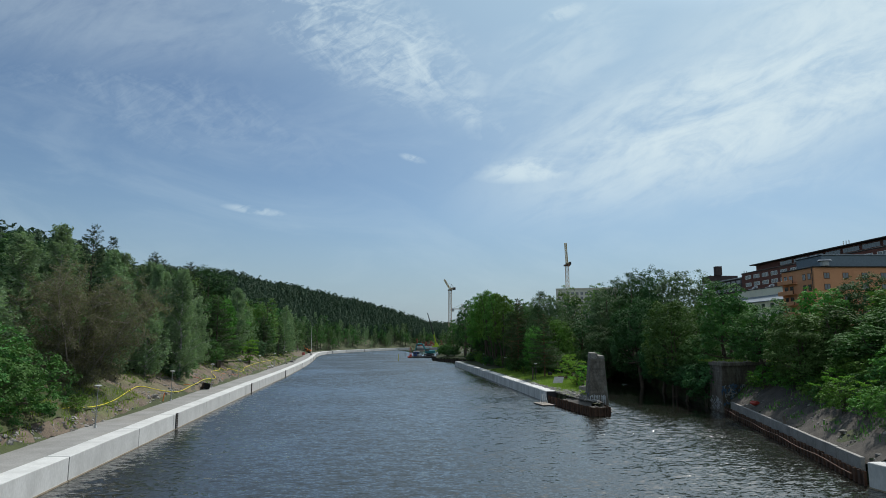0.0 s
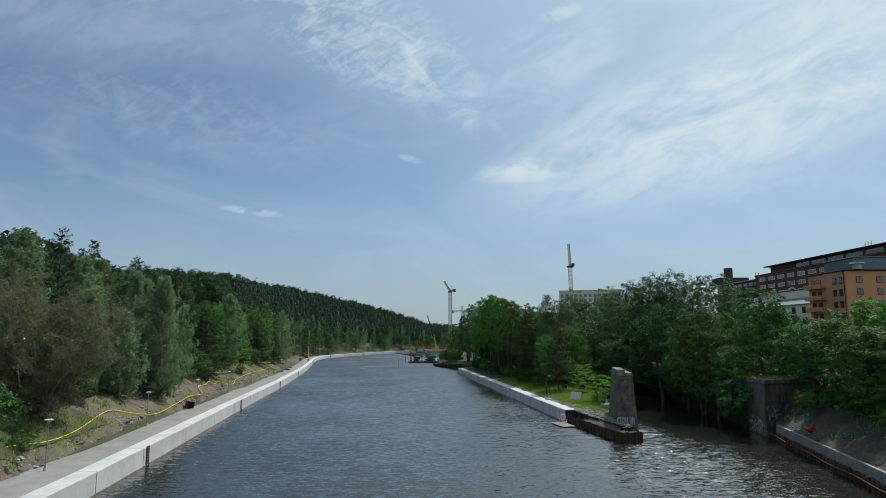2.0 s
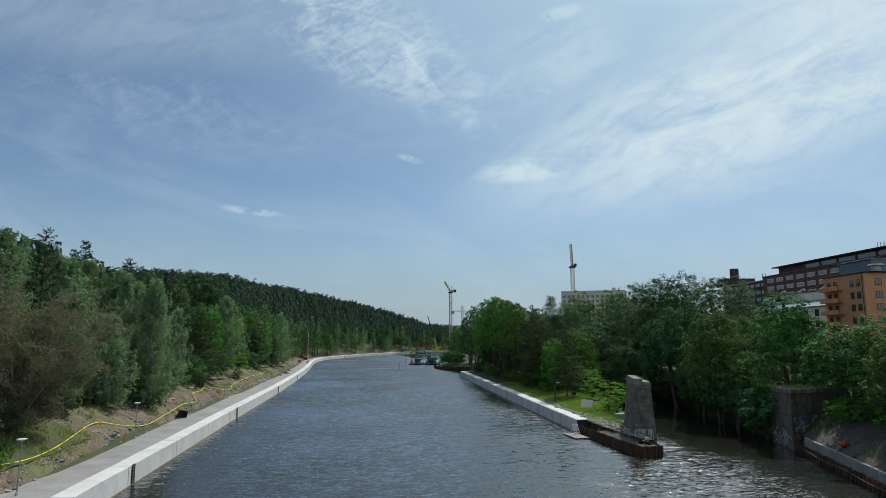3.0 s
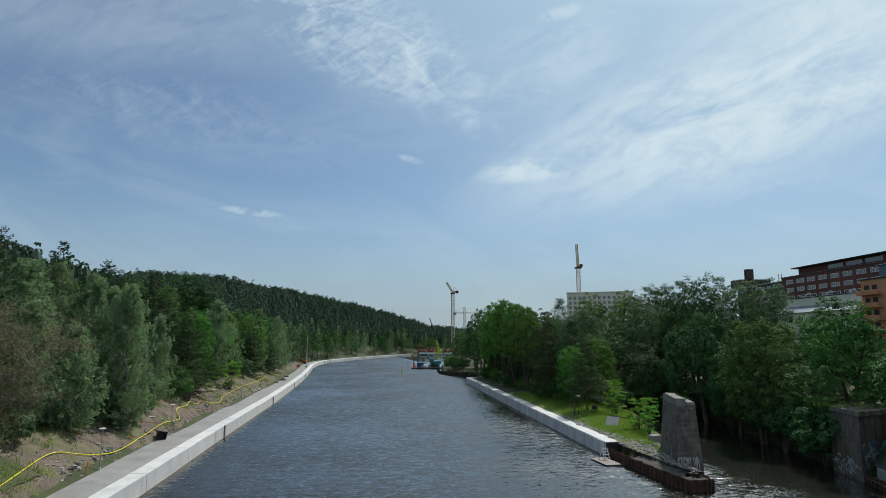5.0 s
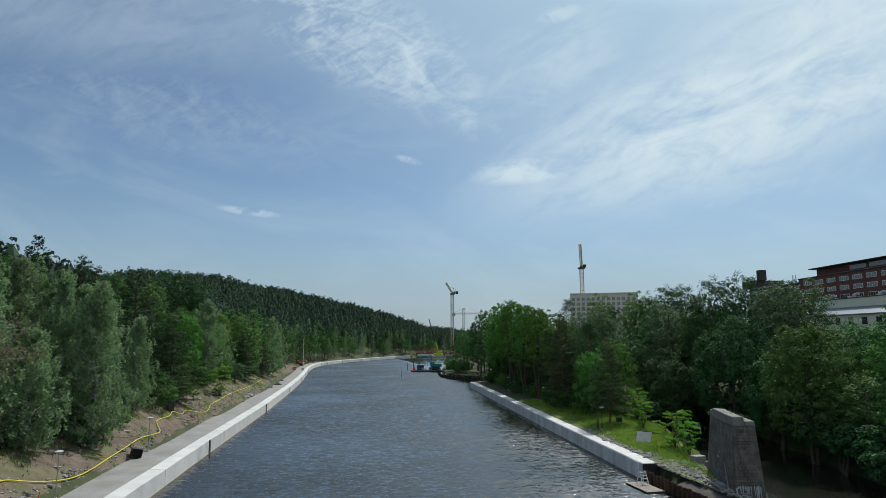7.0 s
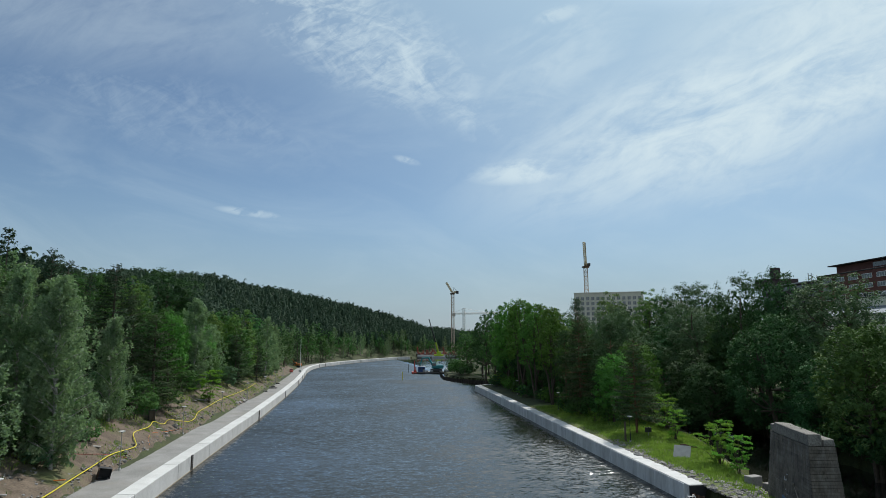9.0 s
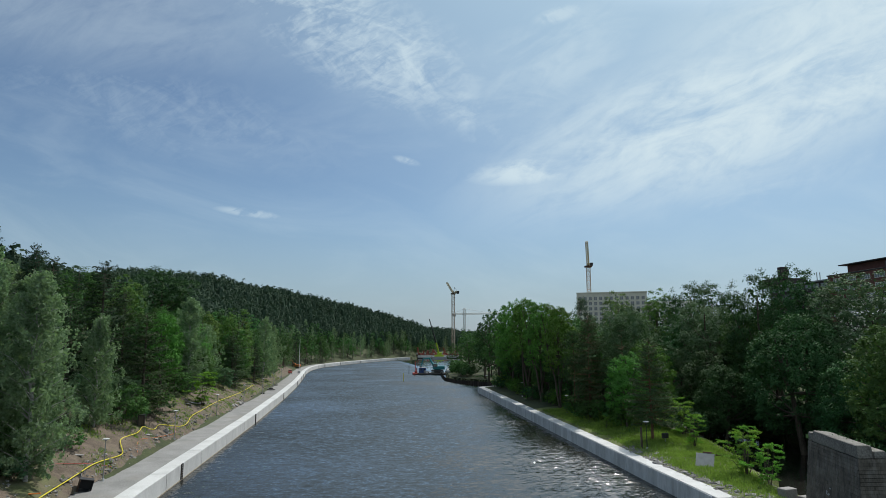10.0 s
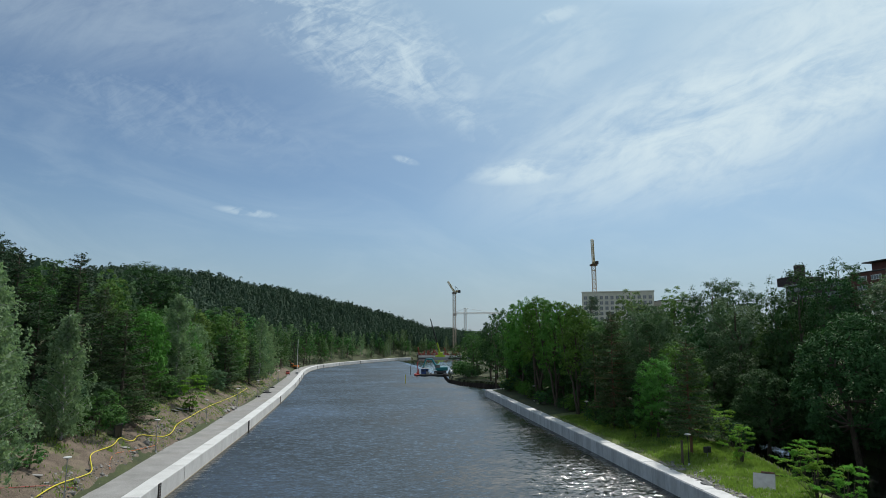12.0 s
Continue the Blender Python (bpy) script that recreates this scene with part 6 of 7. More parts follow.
def hose(name, label, pts, radius, material, category="hose"):
    """A bendy hose that lies on the bank."""
    cu = bpy.data.curves.new(name, 'CURVE')
    cu.dimensions, cu.bevel_depth, cu.bevel_resolution, cu.resolution_u = '3D', radius, 2, 6
    sp = cu.splines.new('NURBS')
    sp.points.add(len(pts) - 1)
    for q, (x, y) in zip(sp.points, pts):
        q.co = (x, y, ground_z(x, y) + 0.15 + 0.12 + radius, 1)
    sp.order_u, sp.use_endpoint_u = 3, True
    cu.materials.append(material)
    return tagged(new(name, cu), label, category)


hose("yellow_hose", "long yellow hose winding along the earth bank",
     [(-30.9, 92.0), (-30.7, 93.3), (-29.7, 97.7), (-29.7, 104), (-30.5, 111), (-31.4, 119.2), (-29.6, 121.5), (-28.4, 124), (-27.9, 128), (-27.8, 132), (-27.9, 138), (-28.0, 145), (-28.3, 150.5),
      (-27.7, 154.9), (-27.4, 158), (-28.3, 160), (-29.7, 163), (-29.4, 167), (-29.2, 170), (-30.0, 174.2), (-29.0, 174), (-28.3, 175), (-29.0, 179), (-27.7, 181.3), (-26.5, 183.5), (-26.4, 188),
      (-27.4, 194), (-27.2, 203), (-27.3, 210), (-27.2, 222), (-26.6, 236), (-26.2, 252), (-26.4, 270)], 0.065, YELLOW)
hose("red_hose", "thin orange-red hose on the bank", [(-26.9, 162), (-28.6, 166), (-27.2, 171), (-26.6, 176), (-26.2, 180), (-27.2, 182.5)], 0.03, ORANGE_PAINT)
hose("red_hose", "thin red hose running down the bank", [(-32.5, 141), (-30.2, 146), (-28.4, 150.5), (-27.1, 153)], 0.03, RED)

crate = tagged(new("steel_bin"), "open dark steel box tipped on the path edge", "bin")
crate.matrix_basis = pose(-26.5, 143.2, 1.95, 0, 12, 20)
part("body", boxes([(-0.7, 0.7, 0.5, 0.58, 0, 1.1), (-0.7, -0.62, -0.5, 0.5, 0, 1.1), (0.62, 0.7, -0.5, 0.5, 0, 1.1), (-0.7, 0.7, -0.58, 0.58, -0.06, 0.0), (-0.7, 0.7, -0.58, 0.58, 1.1, 1.16)], 0.02), STEEL_DARK, crate)
part("door", boxes([(-0.68, -0.62, -1.5, -0.58, 0, 1.1)], 0.02), RUST, crate)
cab = tagged(new("control_cabinet"), "black control cabinet standing on the bank", "cabinet")
cab.matrix_basis = pose(-30.4, 174.8, ground_z(-30.4, 174.8), 0, 0, 20)
part("body", boxes([(-0.5, 0.5, -0.4, 0.4, 0.0, 1.7)], 0.03), STEEL_DARK, cab)
part("roof", boxes([(-0.6, 0.6, -0.5, 0.5, 1.7, 1.78)], 0.02), STEEL_DARK, cab)
part("door", boxes([(-0.42, 0.42, -0.44, -0.4, 0.1, 1.6)], 0.01), BARK, cab)
for x, y, turn, lab in ((-28.6, 136, 10, "orange plastic sheet lying on the earth"), (-27.4, 118.4, 70, "orange marker post leaning on the bank")):
    z = ground_z(x, y) + 0.25
    tagged(part("orange_marker", boxes([(-0.9, 0.9, -0.12, 0.12, 0, 0.08)] if turn == 10 else [(-0.06, 0.06, -0.06, 0.06, 0, 1.3)], 0.02, pose(x, y, z, 0, 0 if turn == 10 else 14, turn)), ORANGE_PAINT), lab, "marker")
for x, y, w in ((-29.5, 206.5, 1.6), (-28.8, 209.5, 1.3), (-29.9, 203, 1.0), (-28.2, 171, 0.8), (-30.2, 151, 0.5), (-29.8, 128, 0.4)):
    tagged(part("stone_slab", boxes([(-w, w, -0.4 * w, 0.4 * w, 0, 0.12)], 0.03, pose(x, y, ground_z(x, y) + 0.25, 12, 8, rng.uniform(0, 90))), CONCRETE_CAP), "pale broken slab lying on the bank", "slab", "slabs on the bank")
for x, y in ((-23.0, 284), (-21.8, 278), (-23.4, 265), (-23.0, 300)):
    pal = tagged(new("timber_pile"), "low dark pile of timber beside the path", "timber", "timber piles")
    pal.matrix_basis = pose(x, y, 1.85, 0, 0, rng.uniform(-20, 20))
    for k in range(4):
        part("beam", boxes([(-1.2, 1.2, -0.5 + k * 0.28, -0.28 + k * 0.28, 0, 0.3)], 0.02), STEEL_DARK, pal)
mast = tagged(new("flag_mast"), "tall pale steel mast on the quay", "mast")
mast.matrix_basis = pose(-20.0, 385, 1.8)
part("base", boxes([(-0.7, 0.7, -0.7, 0.7, 0, 1.1)], 0.05), CONCRETE_NEW, mast)
part("pole", cone(bmesh.new(), (0, 0, 1.0), (0, 0, 16.5), 0.16, 0.07, 8), WHITE_PAINT, mast)
van = tagged(new("small_van"), "small dark red van parked on the path", "van")
van.matrix_basis = pose(-24.0, 381, 1.85, 0, 0, 4)
part("body", boxes([(-0.85, 0.85, -2.0, 2.0, 0.35, 1.05)], 0.15), RED, van)
part("cabin", boxes([(-0.78, 0.78, -1.0, 1.9, 1.02, 1.75)], 0.18), RED, van)
part("windscreen", boxes([(-0.7, 0.7, -1.03, -0.98, 1.15, 1.6)], 0.01), GLASS, van)
for sx in (-0.8, 0.8):
    for sy in (-1.3, 1.3):
        part("wheel", cone(bmesh.new(), (sx - 0.1, sy, 0.33), (sx + 0.1, sy, 0.33), 0.33, 0.33, 14), STEEL_DARK, van)


def excavator(x, y, z, turn, paint, label, boom, s=1.0):
    """A tracked excavator with boom, stick and bucket."""
    ex = tagged(new("excavator"), label, "excavator")
    ex.matrix_basis = pose(x, y, z, 0, 0, turn) @ Matrix.Scale(s, 4)
    for sy in (-1.2, 1.2):
        part("track", boxes([(-2.0, 2.0, sy - 0.3, sy + 0.3, 0, 0.85)], 0.25), STEEL_DARK, ex)
    part("undercarriage", boxes([(-1.0, 1.0, -1.0, 1.0, 0.4, 1.0)], 0.05), STEEL_DARK, ex)
    part("house", boxes([(-2.4, 1.2, -1.3, 1.3, 1.0, 2.2)], 0.2), paint, ex)
    cabin = part("cab", boxes([(0.0, 1.5, 0.3, 1.3, 1.1, 2.95)], 0.15), paint, ex)
    part("window", boxes([(0.15, 1.35, 1.29, 1.33, 1.9, 2.8), (1.48, 1.53, 0.45, 1.2, 1.6, 2.8)], 0.01), GLASS, cabin)
    (x1, z1), (x2, z2), (x3, z3) = boom
    part("boom", cone(cone(bmesh.new(), (0.9, -0.3, 1.6), (x1, -0.3, z1), 0.34, 0.3, 6), (x1, -0.3, z1), (x2, -0.3, z2), 0.3, 0.22, 6), paint, ex)
    part("stick", cone(bmesh.new(), (x2, -0.3, z2), (x3, -0.3, z3), 0.24, 0.16, 6), paint, ex)
    part("bucket", boxes([(x3 - 0.6, x3 + 0.5, -0.9, 0.3, z3 - 0.9, z3)], 0.2), STEEL_DARK, ex)
    return ex


excavator(-25.0, 437, 1.9, 160, ORANGE_PAINT, "orange excavator at work on the far path", ((3.0, 4.6), (5.0, 4.4), (5.8, 2.0)))

# ---- on the water ----
barge = tagged(new("work_barge"), "dark work barge with a red bow moored in the canal", "barge")
barge.matrix_basis = pose(46.0, 394, 0, 0, 0, -3)
part("hull", boxes([(-8.2, 8.2, -3.2, 3.2, -0.6, 0.75)], 0.15), STEEL_DARK, barge)
part("bow", boxes([(-8.9, -6.4, -3.25, 3.25, -0.5, 0.95)], 0.2), RED, barge)
part("deck", boxes([(-6.3, 8.0, -3.0, 3.0, 0.76, 0.9)], 0.02), WOOD, barge)
for dx, h in ((-7.6, 6.8), (-6.9, 3.4)):
    part("spud", cone(bmesh.new(), (dx, -1.0, 0.5), (dx, -1.0, h), 0.22, 0.2, 8), RED, barge)
part("winch", boxes([(-7.9, -6.6, -2.2, 0.4, 0.9, 2.0)], 0.2), RED, barge)
part("gear", boxes([(-3.2, -1.8, -2.6, -1.2, 0.9, 2.1), (-1.4, -0.4, -2.4, -1.0, 0.9, 1.8), (0.6, 2.2, -2.8, -1.4, 0.9, 1.6), (5.4, 7.4, -2.2, -0.6, 0.9, 1.5)], 0.15), STEEL_GREY, barge)
part("fender", boxes([(-8.0, 8.0, -3.36, -3.2, 0.1, 0.5)], 0.05), STEEL_DARK, barge)
cabin_box = tagged(new("site_cabin"), "blue steel site cabin on the barge", "cabin")
cabin_box.matrix_basis = pose(42.3, 394.2, 0.9, 0, 0, -3)
part("body", boxes([(-1.8, 1.8, -1.3, 1.3, 0, 2.7)], 0.05), BLUE, cabin_box)
part("window", boxes([(-1.4, -0.2, -1.33, -1.29, 1.2, 2.2), (0.3, 1.3, -1.33, -1.29, 1.2, 2.2)], 0.01), GLASS, cabin_box)
part("roof", boxes([(-1.9, 1.9, -1.4, 1.4, 2.7, 2.8)], 0.03), WHITE_PAINT, cabin_box)
excavator(50.2, 394.5, 0.9, 172, TEAL, "teal excavator standing on the work barge", ((2.6, 4.6), (4.6, 4.5), (5.4, 2.0)), 1.6)
for x, y, h, mt, lab in ((27.3, 344, 3.4, YELLOW, "yellow marker pole standing in the water"), (37.0, 411, 4.2, STEEL_DARK, "dark mooring pole standing in the water")):
    tagged(part("marker_pole", cone(bmesh.new(), (x, y, -2), (x, y, h), 0.17, 0.13, 8), mt), lab, "pole")
raft = tagged(new("floating_stage"), "small pale floating stage with a step ladder", "raft")
raft.matrix_basis = pose(35.6, 124.6, 0, 0, 0, 3)
part("float", boxes([(-1.0, 1.05, -2.5, 2.5, -0.35, 0.12)], 0.05), STEEL_DARK, raft)
me = None
for k in range(10):
    ob = part("plank", me or boxes([(-1.1, 1.15, -0.24, 0.24, 0.13, 0.2)], 0.01), WOOD, raft)
    me = ob.data
    ob.matrix_basis = pose(0, -2.27 + k * 0.505, 0)
lad = tagged(new("step_ladder"), "white step ladder on the floating stage", "ladder")
lad.matrix_basis = pose(36.0, 125.8, 0.2, 0, 0, 3)
for sx in (-0.45, 0.45):
    for d in (-1, 1):
        part("leg", rods([((sx, d * 0.65, 0), (sx * 0.7, d * 0.12, 1.5), 0.045)]), WHITE_PAINT, lad)
part("tread", boxes([(-0.4, 0.4, -0.62 + k * 0.14, -0.42 + k * 0.14, 0.3 + k * 0.35, 0.35 + k * 0.35) for k in range(4)], 0.01), WHITE_PAINT, lad)

# ---- on the spit ----
board = tagged(new("fallen_board"), "grey sheet-metal board propped on a rusty frame in the grass", "board")
board.matrix_basis = pose(44.3, 141.6, ground_z(44.3, 141.6) + 0.75, 48, 0, -40)
part("panel", boxes([(-1.05, 1.05, -0.95, 0.95, 0, 0.05)], 0.01), BOARD_GREY, board)
part("frame", boxes([(-1.05, 1.05, 0.72, 1.02, -0.16, -0.01), (-0.3, 1.0, 0.96, 1.2, -0.1, 0.06)], 0.03), RUST, board)
part("leg", boxes([(0.9, 2.2, 0.9, 1.05, -0.2, -0.05)], 0.02), RUST, board)
bins = tagged(new("litter_bins"), "pair of small black litter bins on a post", "bin")
bins.matrix_basis = pose(47.8, 157.4, ground_z(47.8, 157.4), 0, 0, 10)
part("post", rods([((0, 0, 0), (0, 0, 1.0), 0.05)]), STEEL_GREY, bins)
for sx in (-0.28, 0.28):
    part("bin", boxes([(sx - 0.22, sx + 0.22, -0.22, 0.22, 0.75, 1.5)], 0.05), STEEL_DARK, bins)
for x, y, w, h, turn in ((44.3, 127.4, 0.8, 1.0, 12), (45.5, 126.4, 0.55, 0.6, 12)):
    tagged(part("concrete_block", boxes([(-w, w, -0.5, 0.5, -0.4, h)], 0.05, pose(x, y, ground_z(x, y) if ground_z(x, y) > 0 else 1.7, 0, 0, turn)), CONCRETE_CAP), "grey concrete block beside the pier", "block")
pole = tagged(new("leaning_pole"), "thin pale pole with a small paddle leaning on the pier", "pole")
part("shaft", rods([((38.6, 112.4, 1.2), (41.2, 117.2, 4.4), 0.05)]), WOOD, pole)
part("paddle", boxes([(-0.45, 0.45, -0.08, 0.08, -0.12, 0.12)], 0.02, pose(41.2, 117.2, 4.45, 0, 10, 40)), WOOD, pole)
tagged(part("plank", boxes([(-2.6, 2.6, -0.12, 0.12, 0, 0.08)], 0.02, pose(39.6, 117.5, 2.15, 3, 0, 76)), WOOD), "loose weathered plank on the rubble", "plank")
tagged(part("plank", boxes([(-0.9, 0.9, -0.15, 0.15, 0, 0.2)], 0.03, pose(51.2, 82.6, 2.0, 0, -50, 60)), BARK), "dark timber leaning on the cap wall", "plank")
bm = bmesh.new()
bmesh.ops.create_icosphere(bm, subdivisions=2, radius=0.55, matrix=Matrix.Translation((57.8, 97.2, ground_z(57.8, 97.2) + 0.45)) @ Matrix.Diagonal((1.3, 1, 0.6, 1)))
for v in bm.verts:
    v.co += Vector(noise.noise_vector(v.co * 2.0)) * 0.22
tagged(part("red_sack", bm, RED), "crumpled red plastic sack on the grit slope", "sack")
for k in range(5):
    a = (65.0 + k * 0.9, 127 + k * 1.3)
    tagged(part("slanting_trunk", cone(bmesh.new(), (a[0] - 1.2, a[1] - 0.6, -0.8), (a[0] + 1.5 - 0.7 * (k % 3), a[1] + 0.5, 5.5), 0.22, 0.14, 8), BARK), "bare slanting trunk standing in the dark water", "trunk", "trunks in the channel")

# ---- buildings beyond the trees ----
def windows_on(owner, origin, way, cols, rows, w, h, gap, rise, frame_mat, panes=2, z0=0.0, offset=1.0, skip=()):
    """Framed windows set in a facade: each a frame with its panes."""
    way = Vector((*way, 0)).normalized()
    turn = math.degrees(math.atan2(way.y, way.x))
    fm = boxes([(-w / 2, w / 2, -0.06, 0.06, 0, h)])
    frame_me = bpy.data.meshes.new("window")
    fm.to_mesh(frame_me)
    fm.free()
    frame_me.materials.append(frame_mat)
    pw = (w - 0.12 * (panes + 1)) / panes
    pm = boxes([(-pw / 2, pw / 2, -0.02, 0.02, 0.12, h - 0.12)])
    pane_me = bpy.data.meshes.new("pane")
    pm.to_mesh(pane_me)
    pm.free()
    pane_me.materials.append(GLASS)
    for r in range(rows):
        for c in range(cols):
            if (c, r) in skip:
                continue
            p = Vector((*origin, z0 + r * rise)) + way * (offset + c * gap)
            win = part("window", frame_me, None, owner)
            win.matrix_basis = pose(*p, 0, 0, turn)
            for k in range(panes):
                pane = part("pane", pane_me, None, win)
                pane.matrix_basis = pose(-w / 2 + 0.12 + pw / 2 + k * (pw + 0.12), -0.055, 0)


def block(owner, name, corner, way, length, depth, z0, z1, material, label="", bevel=0.05, shift=(0, 0)):
    """A box with its front along way from the corner; depth goes to the left of the way."""
    turn = math.degrees(math.atan2(way[1], way[0]))
    return part(name, boxes([(shift[0], length, shift[1], depth, z0, z1)], bevel, pose(corner[0], corner[1], 0, 0, 0, turn)), material, owner, label)


E1, E2 = (0.988, -0.157), (0.157, 0.988)
orange = tagged(new("apartment_house"), "orange stuccoed apartment house with balconies and a grey metal top floor", "apartment house")
OC = (116.9, 154.8)
block(orange, "wall", OC, E1, 30, 15, 9, 29.7, STUCCO_ORANGE)
block(orange, "cornice", (OC[0] - 0.4, OC[1] - 0.4), E1, 31, 15.6, 29.7, 30.0, ROOF_DARK)
block(orange, "top_floor", OC, E1, 29, 13, 30.0, 33.0, BLUE_METAL, "blue-grey metal clad top floor", shift=(3.2, 1.5))
block(orange, "roof", OC, E1, 29.6, 13.4, 33.0, 33.2, BLUE_METAL, shift=(2.8, 1.2))
bm = cone(bmesh.new(), (119.5, 153.9, 30.0), (119.5, 153.9, 31.2), 1.0, 1.0, 16)
cone(bm, (119.5, 153.9, 31.2), (119.5, 153.9, 31.6), 1.7, 1.4, 16)
part("vent_hood", bm, STEEL_GREY, orange, "round silver vent hood")
windows_on(orange, (OC[0] - 0.005 , OC[1] - 0.02), E1, 5, 6, 1.5, 1.5, 4.8, 2.85, FRAME_BROWN, 2, 12.6, 3.2)
far_end = (OC[0] + E2[0] * 15, OC[1] + E2[1] * 15)
WEST = (-E2[0], -E2[1])
windows_on(orange, far_end, WEST, 2, 6, 1.4, 1.6, 2.3, 2.85, FRAME_BROWN, 2, 12.5, 10.7)
windows_on(orange, far_end, WEST, 2, 6, 1.6, 2.0, 2.6, 2.85, FRAME_BROWN, 2, 12.2, 2.0)
for k in range(6):
    block(orange, "balcony", (far_end[0] - 1.3 * E1[0] , far_end[1] - 1.3 * E1[1]), WEST, 7.2, 1.3, 11.9 + 2.85 * k, 12.05 + 2.85 * k, STUCCO_ORANGE)
    block(orange, "parapet", (far_end[0] - 1.35 * E1[0], far_end[1] - 1.35 * E1[1]), WEST, 7.2, 0.12, 11.9 + 2.85 * k, 13.0 + 2.85 * k, STUCCO_ORANGE)
part("downpipe", rods([((OC[0] - 0.1, OC[1] + 0.5, 10), (OC[0] - 0.1, OC[1] + 0.5, 29.7), 0.08)]), STEEL_DARK, orange)

brick = tagged(new("hospital_building"), "long dark red brick slab with rows of white windows", "brick building")
BC = (176.9, 270.5)
BW = (-0.10, -0.995)
block(brick, "wall", BC, BW, 120, 16, 12, 40.6, BRICK_RED)
block(brick, "parapet", (BC[0] - 0.15, BC[1] + 0.3), BW, 120.6, 16.4, 40.6, 41.0, ROOF_DARK)
block(brick, "penthouse", (BC[0] + 3.2, BC[1] - 6), BW, 110, 11, 41.0, 44.1, BRICK_RED)
block(brick, "roof", (BC[0] + 1.6, BC[1] - 3.6), BW, 116, 14, 44.1, 44.5, ROOF_DARK, "thin dark overhanging roof")
windows_on(brick, (BC[0] - 0.03, BC[1]), BW, 17, 5, 4.6, 1.6, 6.6, 3.2, WHITE_PAINT, 4, 25.1, 5.4)
windows_on(brick, (BC[0] + 3.17, BC[1] - 6), BW, 7, 1, 8.0, 1.5, 9.5, 3.2, STEEL_GREY, 7, 42.0, 22)
for k in range(6):
    block(brick, "vent", (BC[0] + 6, BC[1] - 14 - k * 15), BW, 2.2, 2, 44.5, 45.3 + 0.4 * (k % 2), STEEL_DARK)
part("antenna", rods([((BC[0] + 4, BC[1] - 55 - k * 1.3, 44.5), (BC[0] + 4, BC[1] - 55 - k * 1.3, 47.5), 0.16) for k in range(3)]), WHITE_PAINT, brick)

dark = tagged(new("dark_brick_building"), "dark brick building with a square chimney block on its roof", "brick building")
DC = (192.0, 322)
block(dark, "wall", DC, (-0.1, -0.995), 60, 20, 12, 40.7, BRICK_DARK)
block(dark, "cornice", (DC[0] - 0.5, DC[1] + 0.5), (-0.1, -0.995), 61, 21, 40.7, 41.2, STEEL_GREY)
block(dark, "penthouse", (DC[0] - 1.0, DC[1] - 4), E1, 15, 10, 41.2, 45.0, BRICK_DARK)
block(dark, "chimney", (193.7, 316), E1, 3.2, 3.0, 45.0, 49.9, BRICK_DARK)
windows_on(dark, (DC[0] - 0.03, DC[1]), (-0.1, -0.995), 12, 3, 3.6, 1.6, 4.8, 3.3, STEEL_GREY, 3, 31.7, 3.0)
part("antenna", rods([((203 + k * 1.5, 306, 41), (203 + k * 1.5, 306, 46.5), 0.18) for k in range(2)]), STEEL_GREY, dark)

cream = tagged(new("cream_building"), "cream stuccoed building with a blue-grey sloping metal roof band", "building")
CC = (141.9, 228.5)
block(cream, "upper_wall", (CC[0] + 3.5, CC[1]), BW, 62, 16, 25, 29.0, STUCCO_CREAM)
block(cream, "wall", CC, BW, 62, 18, 8, 24.2, STUCCO_CREAM)
bm = bmesh.new()
turn = math.degrees(math.atan2(BW[1], BW[0]))
v = [bm.verts.new(q) for q in ((-0.5, -0.6, 24.1), (62.5, -0.6, 24.1), (62.5, 3.7, 26.4), (-0.5, 3.7, 26.4), (-0.5, -0.6, 24.35), (62.5, -0.6, 24.35), (62.5, 3.7, 26.65), (-0.5, 3.7, 26.65))]
for f in ((0, 1, 2, 3), (4, 5, 6, 7), (0, 1, 5, 4), (1, 2, 6, 5), (2, 3, 7, 6), (3, 0, 4, 7)):
    bm.faces.new([v[i] for i in f])
bmesh.ops.transform(bm, matrix=pose(CC[0], CC[1], 0, 0, 0, turn), verts=bm.verts)
part("roof", bm, BLUE_METAL, cream)
block(cream, "flat_roof", (CC[0] + 3.3, CC[1] + 0.2), BW, 62.4, 16.4, 29.0, 29.25, ROOF_DARK)
windows_on(cream, (CC[0] - 0.03, CC[1]), BW, 11, 4, 1.9, 2.0, 5.2, 3.3, STEEL_DARK, 2, 11.5, 7)
for k in range(5):
    q = (CC[0] + 6.5, CC[1] - 6 - 9 * k)
    bm = boxes([(-1.6, 1.6, -1.1, 1.1, 29.25, 29.9)], 0.05, pose(*q, 0, 0, 0, 25 * k))
    cone(bm, (q[0], q[1], 29.9), (q[0], q[1] - 1.5, 30.6), 0.7, 0.5, 10)
    part("roof_unit", bm, STEEL_GREY, cream, "silver ventilation unit")

grey = tagged(new("office_block"), "beige office block with a grid of dark windows", "office building")
GC, GW = (159.8, 475.0), (0.90, -0.436)
block(grey, "wall", GC, GW, 46, 32, 10, 49.2, BEIGE_PANEL)
block(grey, "parapet", (GC[0] - 0.3, GC[1] - 0.2), GW, 46.6, 32.4, 49.2, 50.0, BEIGE_PANEL)
windows_on(grey, (GC[0] - 0.03, GC[1] - 0.06), GW, 13, 7, 2.1, 2.3, 3.45, 3.5, STEEL_GREY, 2, 23.6, 2.3)
GR = (GC[0] + 46 * GW[0], GC[1] + 46 * GW[1])
windows_on(grey, (GR[0] + 0.05, GR[1] - 0.03), (0.436, 0.90), 9, 7, 2.1, 2.3, 3.45, 3.5, STEEL_GREY, 2, 23.6, 2.3)
side = tagged(new("white_house"), "plain pale building beside the office block", "building")
